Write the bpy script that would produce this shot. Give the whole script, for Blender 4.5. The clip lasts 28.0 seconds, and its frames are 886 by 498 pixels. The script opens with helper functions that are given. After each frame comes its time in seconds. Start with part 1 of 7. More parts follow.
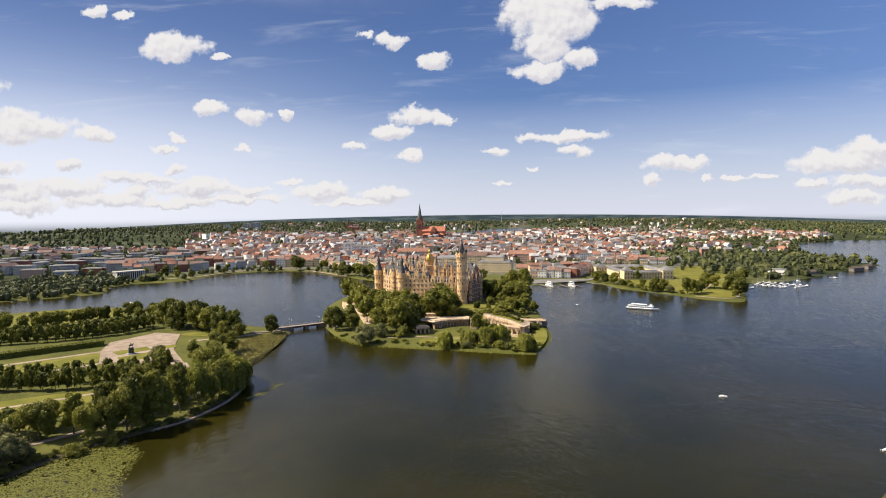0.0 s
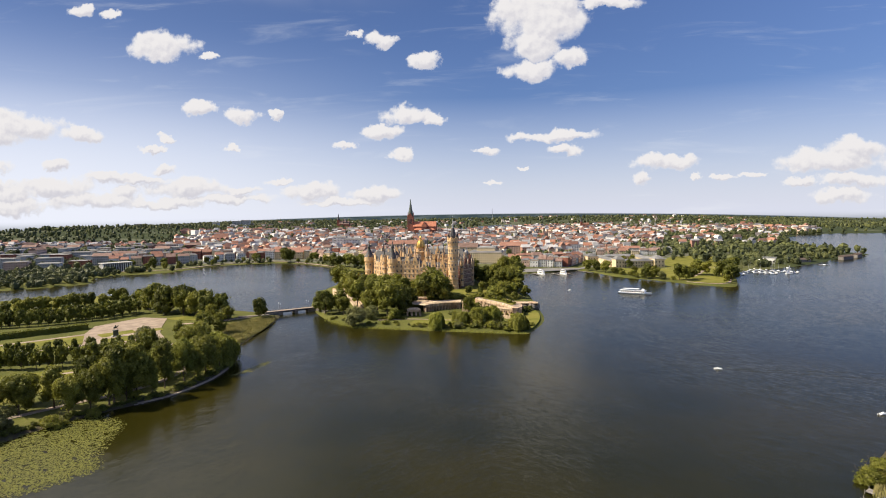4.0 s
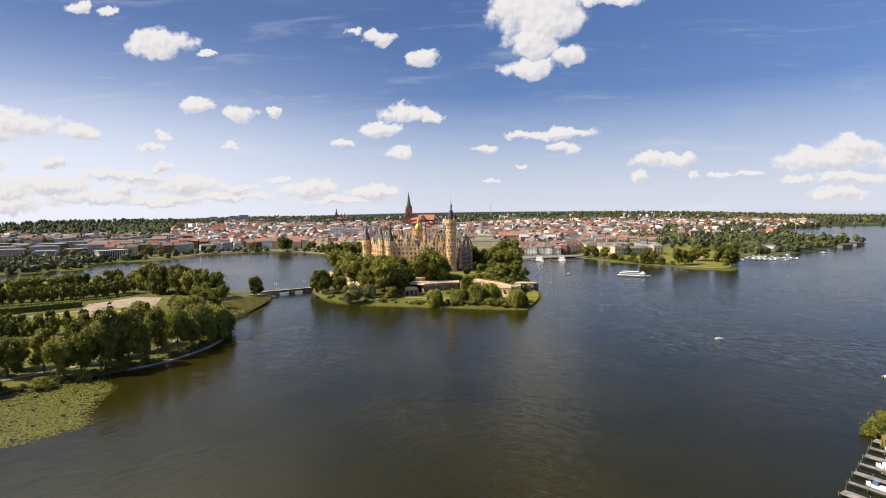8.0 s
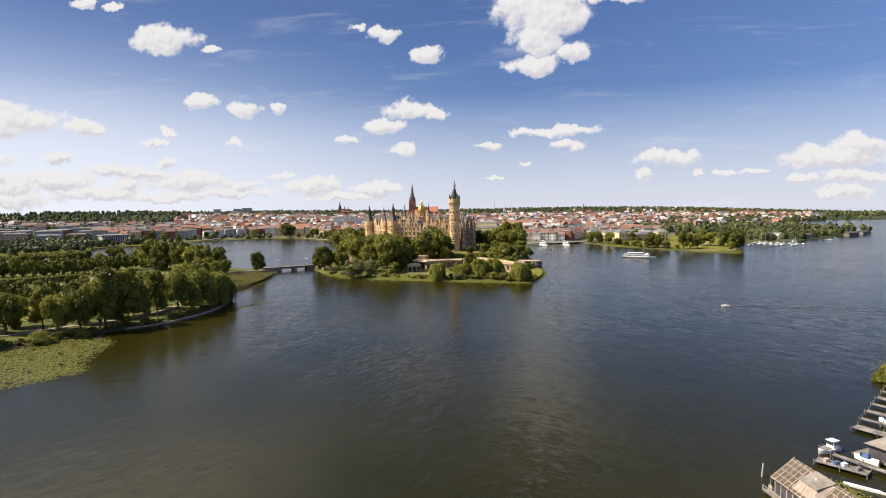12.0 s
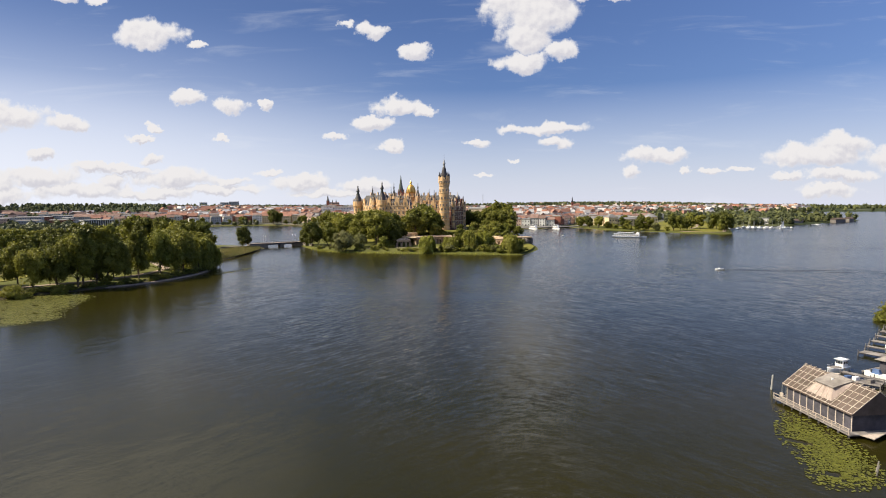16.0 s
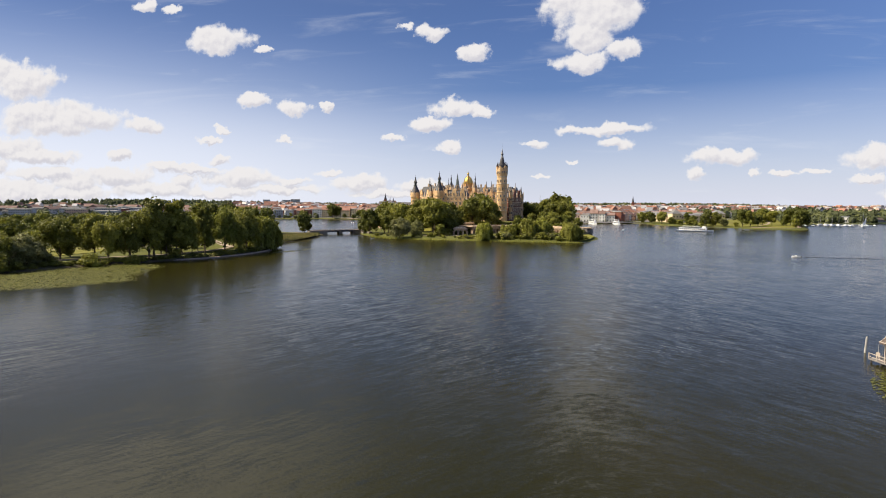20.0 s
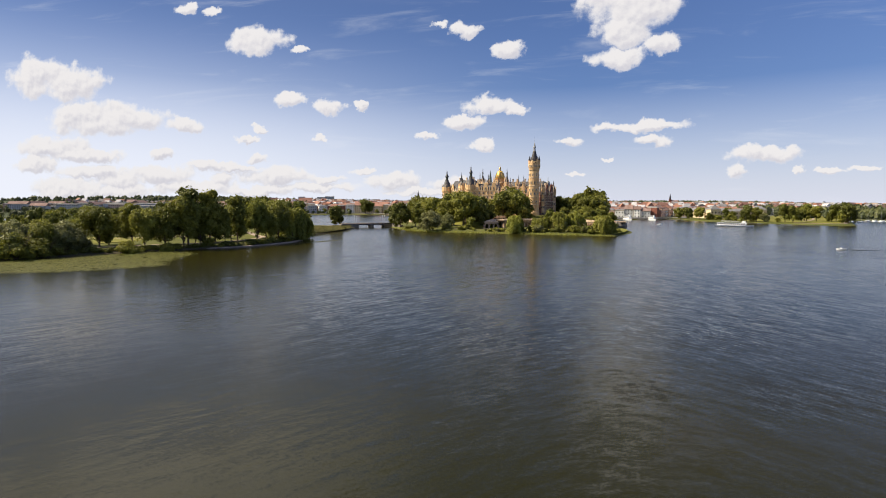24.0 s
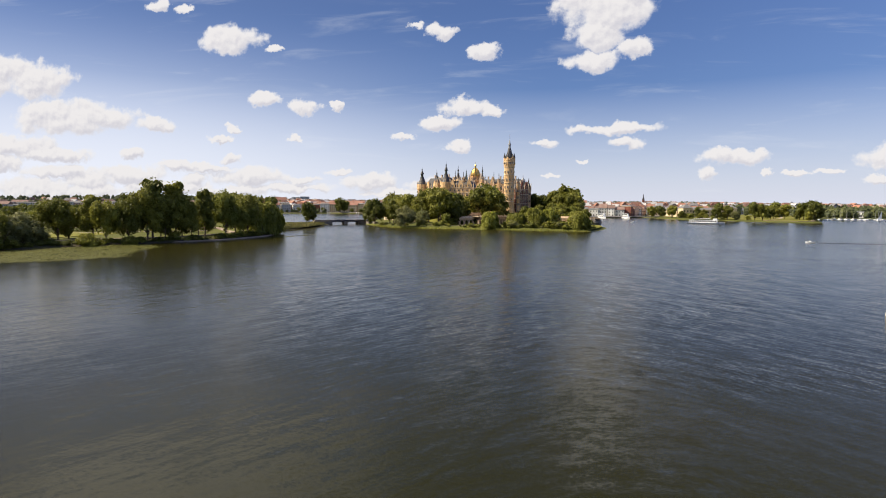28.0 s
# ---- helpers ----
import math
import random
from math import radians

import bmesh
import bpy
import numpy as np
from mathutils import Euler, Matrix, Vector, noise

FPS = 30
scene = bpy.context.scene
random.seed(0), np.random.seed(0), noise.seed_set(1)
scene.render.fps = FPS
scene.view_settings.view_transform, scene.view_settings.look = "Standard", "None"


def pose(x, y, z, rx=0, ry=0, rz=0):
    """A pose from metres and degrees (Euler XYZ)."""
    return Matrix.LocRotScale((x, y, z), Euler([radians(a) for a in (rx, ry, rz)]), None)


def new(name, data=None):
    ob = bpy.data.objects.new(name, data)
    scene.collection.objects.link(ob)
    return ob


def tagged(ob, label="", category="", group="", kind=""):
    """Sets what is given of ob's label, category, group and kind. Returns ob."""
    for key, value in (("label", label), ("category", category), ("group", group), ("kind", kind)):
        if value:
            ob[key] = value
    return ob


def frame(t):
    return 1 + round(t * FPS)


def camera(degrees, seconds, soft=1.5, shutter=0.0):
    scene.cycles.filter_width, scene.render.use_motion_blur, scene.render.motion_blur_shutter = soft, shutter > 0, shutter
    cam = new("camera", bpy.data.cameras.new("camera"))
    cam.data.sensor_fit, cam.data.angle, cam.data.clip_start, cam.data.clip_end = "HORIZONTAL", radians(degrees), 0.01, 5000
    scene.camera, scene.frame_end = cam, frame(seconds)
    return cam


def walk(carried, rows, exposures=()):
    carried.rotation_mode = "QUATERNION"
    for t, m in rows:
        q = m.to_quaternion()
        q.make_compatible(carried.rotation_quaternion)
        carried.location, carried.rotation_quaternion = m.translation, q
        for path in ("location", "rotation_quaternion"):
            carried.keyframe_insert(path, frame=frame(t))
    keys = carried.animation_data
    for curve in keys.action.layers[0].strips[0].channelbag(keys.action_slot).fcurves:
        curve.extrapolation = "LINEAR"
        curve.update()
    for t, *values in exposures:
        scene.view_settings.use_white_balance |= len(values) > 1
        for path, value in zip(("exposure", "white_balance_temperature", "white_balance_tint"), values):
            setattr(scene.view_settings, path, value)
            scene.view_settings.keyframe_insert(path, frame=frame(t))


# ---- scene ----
cam = camera(75.0, 28.0, soft=1.0)
# seconds, x, y, z, tilt, lean, turn: a drone that sinks over the lake
PATH = [
    (0, -0.00, -0.00, 96.00, 86.37, 0.56, 4.64),
    (0.5, -0.03, 0.57, 94.37, 86.40, 0.59, 4.07),
    (1, -0.10, 1.15, 92.62, 86.40, 0.63, 3.60),
    (1.5, -0.25, 1.72, 90.70, 86.37, 0.64, 3.86),
    (2, -0.38, 2.29, 88.85, 86.32, 0.60, 4.38),
    (2.5, -0.44, 2.83, 87.00, 86.33, 0.60, 4.01),
    (3, -0.48, 3.36, 85.20, 86.30, 0.59, 4.40),
    (3.5, -0.52, 3.88, 83.52, 86.31, 0.69, 4.11),
    (5.5, -0.84, 5.74, 76.07, 86.20, 0.74, 3.25),
    (6, -0.93, 6.17, 74.19, 86.13, 0.71, 3.48),
    (6.5, -0.93, 6.60, 72.32, 86.16, 0.66, 3.73),
    (7, -0.87, 7.00, 70.39, 86.16, 0.56, 4.00),
    (7.5, -0.81, 7.35, 68.50, 86.19, 0.57, 3.62),
    (8, -0.80, 7.64, 66.54, 86.10, 0.72, 3.57),
    (8.5, -0.79, 7.87, 64.51, 86.05, 0.66, 3.71),
    (9, -0.73, 8.03, 62.44, 86.03, 0.69, 3.48),
    (9.5, -0.64, 8.15, 60.37, 85.97, 0.69, 2.98),
    (10, -0.56, 8.24, 58.23, 85.95, 0.70, 3.63),
    (10.5, -0.48, 8.40, 56.23, 85.94, 0.61, 3.66),
    (11, -0.48, 8.73, 54.33, 85.91, 0.72, 3.91),
    (11.5, -0.60, 9.23, 52.42, 85.77, 0.62, 4.07),
    (12, -0.79, 9.86, 50.43, 85.80, 0.51, 3.93),
    (12.5, -0.99, 10.52, 48.40, 85.78, 0.64, 3.82),
    (14.5, -1.92, 13.15, 39.61, 85.82, 0.51, 3.23),
    (15, -2.09, 13.67, 37.40, 85.81, 0.53, 2.81),
    (15.5, -2.19, 14.09, 35.29, 85.78, 0.49, 4.19),
    (16, -2.34, 14.57, 33.20, 85.52, 0.42, 2.79),
    (16.5, -2.49, 15.05, 31.19, 85.61, 0.34, 3.44),
    (17, -2.73, 15.54, 29.21, 85.64, -0.17, 8.19),
    (17.5, -2.92, 15.98, 27.45, 85.44, -0.02, 10.63),
    (18, -3.08, 16.23, 25.98, 85.61, -0.25, 11.88),
    (18.5, -3.29, 16.30, 24.84, 85.68, 0.01, 8.27),
    (19, -3.46, 16.34, 24.15, 85.61, -0.18, 10.68),
    (19.5, -3.55, 16.44, 23.75, 85.58, -0.07, 8.16),
    (20, -3.53, 16.69, 23.64, 85.64, -0.11, 8.33),
    (20.5, -3.38, 17.09, 23.55, 85.53, -0.40, 10.50),
    (21, -3.20, 17.47, 23.32, 85.59, -0.50, 10.53),
    (21.5, -3.02, 17.72, 22.90, 85.56, -0.40, 10.62),
    (23.5, -2.29, 18.12, 20.54, 85.40, -0.38, 11.48),
    (24, -2.07, 18.24, 20.07, 85.43, -0.19, 11.60),
    (24.5, -1.83, 18.44, 19.65, 85.48, -0.13, 9.93),
    (25, -1.66, 18.68, 19.32, 85.52, -0.20, 8.25),
    (25.5, -1.57, 19.00, 18.97, 85.43, -0.03, 9.41),
    (26, -1.54, 19.40, 18.52, 85.47, -0.04, 9.25),
    (26.5, -1.53, 19.89, 17.92, 85.46, -0.26, 9.55),
    (27, -1.51, 20.48, 17.36, 85.51, -0.26, 10.06),
    (27.5, -1.49, 21.10, 16.91, 85.47, -0.27, 9.87),
    (28, -1.49, 21.75, 16.48, 85.55, -0.28, 9.27),
]
walk(cam, [(t, pose(x, y, z, rx, ry, rz)) for t, x, y, z, rx, ry, rz in PATH])

# ---- sky and sun ----
SUN_AZ = radians(-96.0)      # from the y axis, clockwise positive: the sun stands to the west
SUN_EL = radians(46.0)
sun_way = Vector((math.sin(SUN_AZ) * math.cos(SUN_EL), math.cos(SUN_AZ) * math.cos(SUN_EL), math.sin(SUN_EL)))
sun = new("sun", bpy.data.lights.new("sun", "SUN"))
sun.data.energy, sun.data.angle, sun.data.color = 4.8, radians(0.5), (1.0, 0.885, 0.70)
sun.matrix_world = Matrix.Translation((-300, 100, 400)) @ (-sun_way).to_track_quat("-Z", "Y").to_matrix().to_4x4()
scene.view_settings.exposure = 0.8

# clouds: place and half size on a plane one metre ahead, west to east
CLOUDS_BIG = [(0.104, 0.320, 0.077, 0.046), (0.090, 0.281, 0.051, 0.031), (0.066, 0.333, 0.046, 0.029),
              (0.088, 0.237, 0.049, 0.018), (0.151, 0.254, 0.031, 0.016), (0.136, 0.347, 0.041, 0.021), (0.205, 0.344, 0.062, 0.012)]
CLOUDS_HIGH = [(-0.553, 0.298, 0.060, 0.027), (-0.471, 0.277, 0.023, 0.007), (-0.699, 0.362, 0.021, 0.014), (-0.645, 0.352, 0.021, 0.008),
               (-0.489, 0.186, 0.035, 0.014), (-0.416, 0.176, 0.033, 0.016), (-0.356, 0.171, 0.016, 0.009), (-0.171, 0.295, 0.027, 0.014),
               (-0.094, 0.256, 0.031, 0.014), (-0.213, 0.306, 0.016, 0.006)]
CLOUDS_MID = [(-0.169, 0.142, 0.041, 0.013), (-0.127, 0.167, 0.046, 0.015), (-0.083, 0.159, 0.023, 0.010), (-0.138, 0.100, 0.023, 0.011),
              (-0.234, 0.118, 0.021, 0.007), (0.010, 0.104, 0.025, 0.008), (0.123, 0.126, 0.074, 0.009), (0.147, 0.104, 0.035, 0.010),
              (0.309, 0.079, 0.060, 0.014), (0.268, 0.055, 0.012, 0.012), (0.363, 0.051, 0.010, 0.006), (0.406, 0.053, 0.021, 0.006),
              (0.458, 0.056, 0.027, 0.005), (0.021, 0.049, 0.016, 0.004), (0.074, 0.075, 0.012, 0.003)]
CLOUDS_WEST = [(-0.437, 0.115, 0.017, 0.006), (-0.583, 0.118, 0.027, 0.006), (-0.555, 0.135, 0.014, 0.008), (-0.562, 0.082, 0.025, 0.010),
               (-0.767, 0.095, 0.029, 0.011), (-0.827, 0.159, 0.092, 0.021), (-0.719, 0.147, 0.045, 0.016), (-0.925, 0.168, 0.100, 0.034),
               (-0.965, 0.236, 0.085, 0.036), (-1.04, 0.250, 0.075, 0.042), (-0.90, 0.160, 0.12, 0.032), (-0.960, 0.094, 0.077, 0.014)]
CLOUDS_LOW = [(-0.767, 0.054, 0.095, 0.019), (-0.855, 0.043, 0.070, 0.020), (-0.638, 0.044, 0.026, 0.014), (-0.521, 0.049, 0.080, 0.018),
              (-0.294, 0.037, 0.055, 0.015), (-0.183, 0.033, 0.050, 0.014), (-0.417, 0.044, 0.036, 0.009), (-0.98, 0.024, 0.10, 0.028), (-0.70, 0.030, 0.10, 0.014),
              (-0.86, 0.020, 0.12, 0.016), (-0.55, 0.022, 0.09, 0.010), (-0.35, 0.056, 0.030, 0.006), (-1.06, 0.075, 0.06, 0.02), (-0.93, 0.060, 0.09, 0.014), (-0.66, 0.070, 0.06, 0.010), (-0.46, 0.028, 0.10, 0.010), (-0.24, 0.020, 0.08, 0.007), (-0.93, 0.090, 0.10, 0.014), (-0.60, 0.062, 0.07, 0.009), (-1.02, 0.110, 0.10, 0.022)]
CLOUDS_EAST = [(0.583, 0.077, 0.092, 0.021), (0.617, 0.091, 0.051, 0.023), (0.531, 0.041, 0.031, 0.008), (0.594, 0.018, 0.062, 0.014),
               (0.619, 0.043, 0.062, 0.012), (0.76, 0.07, 0.12, 0.03)]


class Nodes:
    """Short-hand to wire shader nodes."""

    def __init__(self, tree):
        self.tree = tree
        tree.nodes.clear()

    def add(self, kind, **sets):
        n = self.tree.nodes.new(kind)
        for key, value in sets.items():
            if key == "operation":
                n.operation = value
            elif key == "data_type":
                n.data_type = value
            elif key == "blend_type":
                n.blend_type = value
            elif key == "interpolation_type":
                n.interpolation_type = value
            elif key == "feature":
                n.feature = value
            elif key == "attribute_name":
                n.attribute_name = value
        return n

    def put(self, socket, value):
        if isinstance(value, bpy.types.NodeSocket):
            self.tree.links.new(value, socket)
        else:
            socket.default_value = value

    def math(self, op, a, b=0.0, c=0.0):
        n = self.add("ShaderNodeMath", operation=op)
        self.put(n.inputs[0], a), self.put(n.inputs[1], b), self.put(n.inputs[2], c)
        return n.outputs[0]

    def vec(self, op, a, b=(0, 0, 0), c=(0, 0, 0)):
        n = self.add("ShaderNodeVectorMath", operation=op)
        self.put(n.inputs[0], a), self.put(n.inputs[1], b)
        if op == "MULTIPLY_ADD":
            self.put(n.inputs[2], c)
        return n.outputs["Value"] if op in ("DOT_PRODUCT", "LENGTH", "DISTANCE") else n.outputs["Vector"]

    def mix(self, fac, a, b):
        n = self.add("ShaderNodeMix", data_type="RGBA")
        self.put(n.inputs[0], fac), self.put(n.inputs[6], a), self.put(n.inputs[7], b)
        return n.outputs[2]

    def noise(self, vector, scale, detail=3.0, rough=0.55, distort=0.0, colour=False):
        n = self.add("ShaderNodeTexNoise")
        self.put(n.inputs["Vector"], vector)
        n.inputs["Scale"].default_value, n.inputs["Detail"].default_value = scale, detail
        n.inputs["Roughness"].default_value, n.inputs["Distortion"].default_value = rough, distort
        return n.outputs["Color" if colour else "Fac"]

    def span(self, value, lo, hi, to_lo=0.0, to_hi=1.0, smooth=True):
        n = self.add("ShaderNodeMapRange", interpolation_type="SMOOTHSTEP" if smooth else "LINEAR")
        self.put(n.inputs[0], value)
        for i, v in enumerate((lo, hi, to_lo, to_hi)):
            n.inputs[i + 1].default_value = v
        return n.outputs[0]


def build_world():
    world = bpy.data.worlds.new("world")
    scene.world = world
    world.use_nodes = True
    k = Nodes(world.node_tree)
    sky = k.add("ShaderNodeTexSky")
    sky.sky_type, sky.sun_disc = "NISHITA", False
    sky.sun_elevation, sky.sun_rotation = SUN_EL, -SUN_AZ
    sky.air_density, sky.dust_density, sky.ozone_density = 1.0, 0.6, 2.2
    sky.altitude = 100
    way = k.add("ShaderNodeTexCoord").outputs["Generated"]
    part_xyz = k.add("ShaderNodeSeparateXYZ")
    k.put(part_xyz.inputs[0], way)
    ahead = k.math("MAXIMUM", part_xyz.outputs[1], 0.02)
    u, v = k.math("DIVIDE", part_xyz.outputs[0], ahead), k.math("DIVIDE", part_xyz.outputs[2], ahead)
    uv = k.add("ShaderNodeCombineXYZ")
    k.put(uv.inputs[0], u), k.put(uv.inputs[1], v)
    p = uv.outputs[0]
    warp = k.noise(p, 26.0, 4.0, 0.62, colour=True)
    warp2 = k.noise(p, 85.0, 3.0, 0.6, colour=True)
    q = k.vec("MULTIPLY_ADD", k.vec("SUBTRACT", warp, (0.5, 0.5, 0.5)), (0.05, 0.034, 0), p)
    q = k.vec("MULTIPLY_ADD", k.vec("SUBTRACT", warp2, (0.5, 0.5, 0.5)), (0.011, 0.010, 0), q)

    def cover(at):
        """How near a direction is to the nearest cloud's middle."""
        near = None
        for x, y, a, b in CLOUDS_BIG + CLOUDS_HIGH + CLOUDS_MID + CLOUDS_WEST + CLOUDS_LOW + CLOUDS_EAST:
            e = k.vec("MULTIPLY_ADD", at, (1 / a, 1 / b, 0), (-x / a, -y / b, 0))
            d = k.vec("DOT_PRODUCT", e, e)
            near = d if near is None else k.math("MINIMUM", near, d)
        return near

    up = (-0.004, 0.007, 0)
    fine = k.noise(p, 24.0, 6.0, 0.56)
    lift = k.noise(k.vec("ADD", p, up), 24.0, 6.0, 0.56)
    body = k.math("SUBTRACT", k.math("MULTIPLY_ADD", fine, 2.5, -0.14), cover(q))
    above = k.math("SUBTRACT", k.math("MULTIPLY_ADD", lift, 2.5, -0.14), cover(k.vec("ADD", q, up)))
    mask = k.span(body, -0.12, 0.62)
    lit = k.span(k.math("SUBTRACT", body, above), -0.55, 0.30)
    white = k.mix(lit, (0.375, 0.368, 0.40, 1), (0.495, 0.48, 0.48, 1))
    white = k.mix(k.span(body, 0.0, 0.8, 0.45, 0.0), white, (0.49, 0.50, 0.525, 1))
    # thin high haze streaks
    stretch = k.vec("MULTIPLY", p, (3.0, 22.0, 1))
    streak = k.math("MULTIPLY", k.span(k.noise(stretch, 1.4, 5.0, 0.6, 0.6), 0.52, 0.8), k.span(v, 0.0, 0.08, 0.30, 0.22))
    behind = k.span(part_xyz.outputs[1], 0.02, 0.1)
    sky_light = k.vec("MULTIPLY", sky.outputs[0], (0.0350, 0.0400, 0.0560))
    haze = k.span(part_xyz.outputs[2], 0.0, 0.19, 0.78, 0.0, smooth=False)
    sky_light = k.mix(haze, sky_light, (0.47, 0.485, 0.565, 1))
    # unseen bright broken cloud, added high in the west to brighten the water's reflections
    high = k.math("MULTIPLY", k.span(part_xyz.outputs[2], 0.31, 0.42), k.span(part_xyz.outputs[0], -0.05, -0.55))
    high = k.math("MULTIPLY", high, k.span(k.noise(way, 5.0, 4.0, 0.6), 0.30, 0.55))
    # a milky western sky, brighter towards the sun
    west = k.math("MULTIPLY", k.span(part_xyz.outputs[0], 0.05, -0.72, 0.0, 1.0), k.span(part_xyz.outputs[2], 0.0, 0.30, 0.85, 0.04))
    sky_light = k.mix(west, sky_light, (0.51, 0.525, 0.58, 1))
    sky_light = k.mix(k.math("MULTIPLY", streak, behind), sky_light, (0.50, 0.51, 0.53, 1))
    sky_light = k.mix(high, sky_light, (0.80, 0.765, 0.74, 1))
    full = k.mix(k.math("MULTIPLY", mask, behind), sky_light, white)
    # land beyond the ground sheet, bluish from distance haze painted into its colours
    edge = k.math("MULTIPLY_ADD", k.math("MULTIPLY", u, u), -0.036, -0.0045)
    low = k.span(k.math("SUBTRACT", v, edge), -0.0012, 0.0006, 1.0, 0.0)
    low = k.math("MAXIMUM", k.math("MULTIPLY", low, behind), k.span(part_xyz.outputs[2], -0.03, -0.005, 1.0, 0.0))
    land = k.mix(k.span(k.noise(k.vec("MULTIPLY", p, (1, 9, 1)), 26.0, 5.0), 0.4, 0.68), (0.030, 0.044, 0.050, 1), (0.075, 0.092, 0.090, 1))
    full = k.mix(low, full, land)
    out, back = k.add("ShaderNodeOutputWorld"), k.add("ShaderNodeBackground")
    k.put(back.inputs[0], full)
    k.put(out.inputs[0], back.outputs[0])


build_world()

# ---- materials ----


def surface(name, c1, c2, scale=0.5, rough=0.8, bump=0.0, metal=0.0, jitter=0.0, island=0.0, fine=6.0, stain=0.0, spec=0.3):
    """A surface of two mixed colours at two scales, with grain, wear and some difference from piece to piece."""
    m = bpy.data.materials.new(name)
    m.use_nodes = True
    k = Nodes(m.node_tree)
    at = k.add("ShaderNodeTexCoord").outputs["Object"]
    info = k.add("ShaderNodeObjectInfo")
    at = k.vec("ADD", at, k.vec("MULTIPLY", info.outputs["Location"], (0.37, 0.73, 0.21)))
    big = k.noise(at, scale, 4.0)
    small = k.noise(at, scale * fine, 3.0, 0.6)
    colour = k.mix(k.span(big, 0.3, 0.7), (*c1, 1), (*c2, 1))
    tone = k.math("MULTIPLY_ADD", small, 0.5, 0.75)
    if jitter:
        tone = k.math("MULTIPLY", tone, k.math("MULTIPLY_ADD", info.outputs["Random"], jitter, 1 - jitter / 2))
    if island:
        tone = k.math("MULTIPLY", tone, k.math("MULTIPLY_ADD", k.add("ShaderNodeNewGeometry").outputs["Random Per Island"], island, 1 - island / 2))
    if stain:
        streaks = k.noise(k.vec("MULTIPLY", at, (1, 1, 0.12)), scale * 3, 4.0)
        tone = k.math("MULTIPLY", tone, k.span(streaks, 0.35, 0.6, 1 - stain, 1.0))
    scaled = k.add("ShaderNodeVectorMath", operation="SCALE")
    k.put(scaled.inputs[0], colour), k.put(scaled.inputs["Scale"], tone)
    shade = k.add("ShaderNodeBsdfPrincipled")
    k.put(shade.inputs["Base Color"], scaled.outputs[0])
    k.put(shade.inputs["Roughness"], k.math("MULTIPLY_ADD", small, 0.15, rough - 0.075))
    shade.inputs["Metallic"].default_value, shade.inputs["Specular IOR Level"].default_value = metal, spec
    if bump:
        b = k.add("ShaderNodeBump")
        b.inputs["Strength"].default_value, b.inputs["Distance"].default_value = 0.6, bump
        k.put(b.inputs["Height"], small), k.put(shade.inputs["Normal"], b.outputs[0])
    out = k.add("ShaderNodeOutputMaterial")
    k.put(out.inputs[0], shade.outputs[0])
    return m


def palette(name, colours, rough=0.8, scale=0.4, weather=0.35):
    """Many houses in one mesh: a colour from the row for each loose piece."""
    m = bpy.data.materials.new(name)
    m.use_nodes = True
    k = Nodes(m.node_tree)
    ramp = k.add("ShaderNodeValToRGB")
    ramp.color_ramp.interpolation = "CONSTANT"
    while len(ramp.color_ramp.elements) < len(colours):
        ramp.color_ramp.elements.new(0.5)
    for i, c in enumerate(colours):
        ramp.color_ramp.elements[i].position, ramp.color_ramp.elements[i].color = i / len(colours), (*c, 1)
    k.put(ramp.inputs[0], k.add("ShaderNodeNewGeometry").outputs["Random Per Island"])
    at = k.add("ShaderNodeTexCoord").outputs["Object"]
    tone = k.math("MULTIPLY_ADD", k.noise(at, scale, 3.0), weather * 2, 1 - weather)
    scaled = k.add("ShaderNodeVectorMath", operation="SCALE")
    k.put(scaled.inputs[0], ramp.outputs[0]), k.put(scaled.inputs["Scale"], tone)
    shade = k.add("ShaderNodeBsdfPrincipled")
    k.put(shade.inputs["Base Color"], scaled.outputs[0])
    shade.inputs["Roughness"].default_value, shade.inputs["Specular IOR Level"].default_value = rough, 0.25
    out = k.add("ShaderNodeOutputMaterial")
    k.put(out.inputs[0], shade.outputs[0])
    return m


def leaf_material(name, c1, c2, jitter=0.55, through_light=0.38):
    m = bpy.data.materials.new(name)
    m.use_nodes = True
    k = Nodes(m.node_tree)
    at = k.add("ShaderNodeTexCoord").outputs["Object"]
    info, geo = k.add("ShaderNodeObjectInfo"), k.add("ShaderNodeNewGeometry")
    hue = k.mix(k.math("FRACT", k.math("MULTIPLY_ADD", info.outputs["Random"], 1.0, k.math("MULTIPLY", k.noise(at, 0.25, 2.0), 0.35))), (*c1, 1), (*c2, 1))
    tone = k.math("MULTIPLY_ADD", geo.outputs["Random Per Island"], jitter, 1 - jitter / 2)
    tone = k.math("MULTIPLY", tone, k.math("MULTIPLY_ADD", info.outputs["Random"], 0.4, 0.8))
    scaled = k.add("ShaderNodeVectorMath", operation="SCALE")
    k.put(scaled.inputs[0], hue), k.put(scaled.inputs["Scale"], tone)
    shade = k.add("ShaderNodeBsdfPrincipled")
    k.put(shade.inputs["Base Color"], scaled.outputs[0])
    shade.inputs["Roughness"].default_value, shade.inputs["Specular IOR Level"].default_value = 0.55, 0.25
    glow = k.add("ShaderNodeBsdfTranslucent")
    k.put(glow.inputs[0], scaled.outputs[0])
    both = k.add("ShaderNodeMixShader")
    both.inputs[0].default_value = through_light
    k.put(both.inputs[1], shade.outputs[0]), k.put(both.inputs[2], glow.outputs[0])
    out = k.add("ShaderNodeOutputMaterial")
    k.put(out.inputs[0], both.outputs[0])
    return m


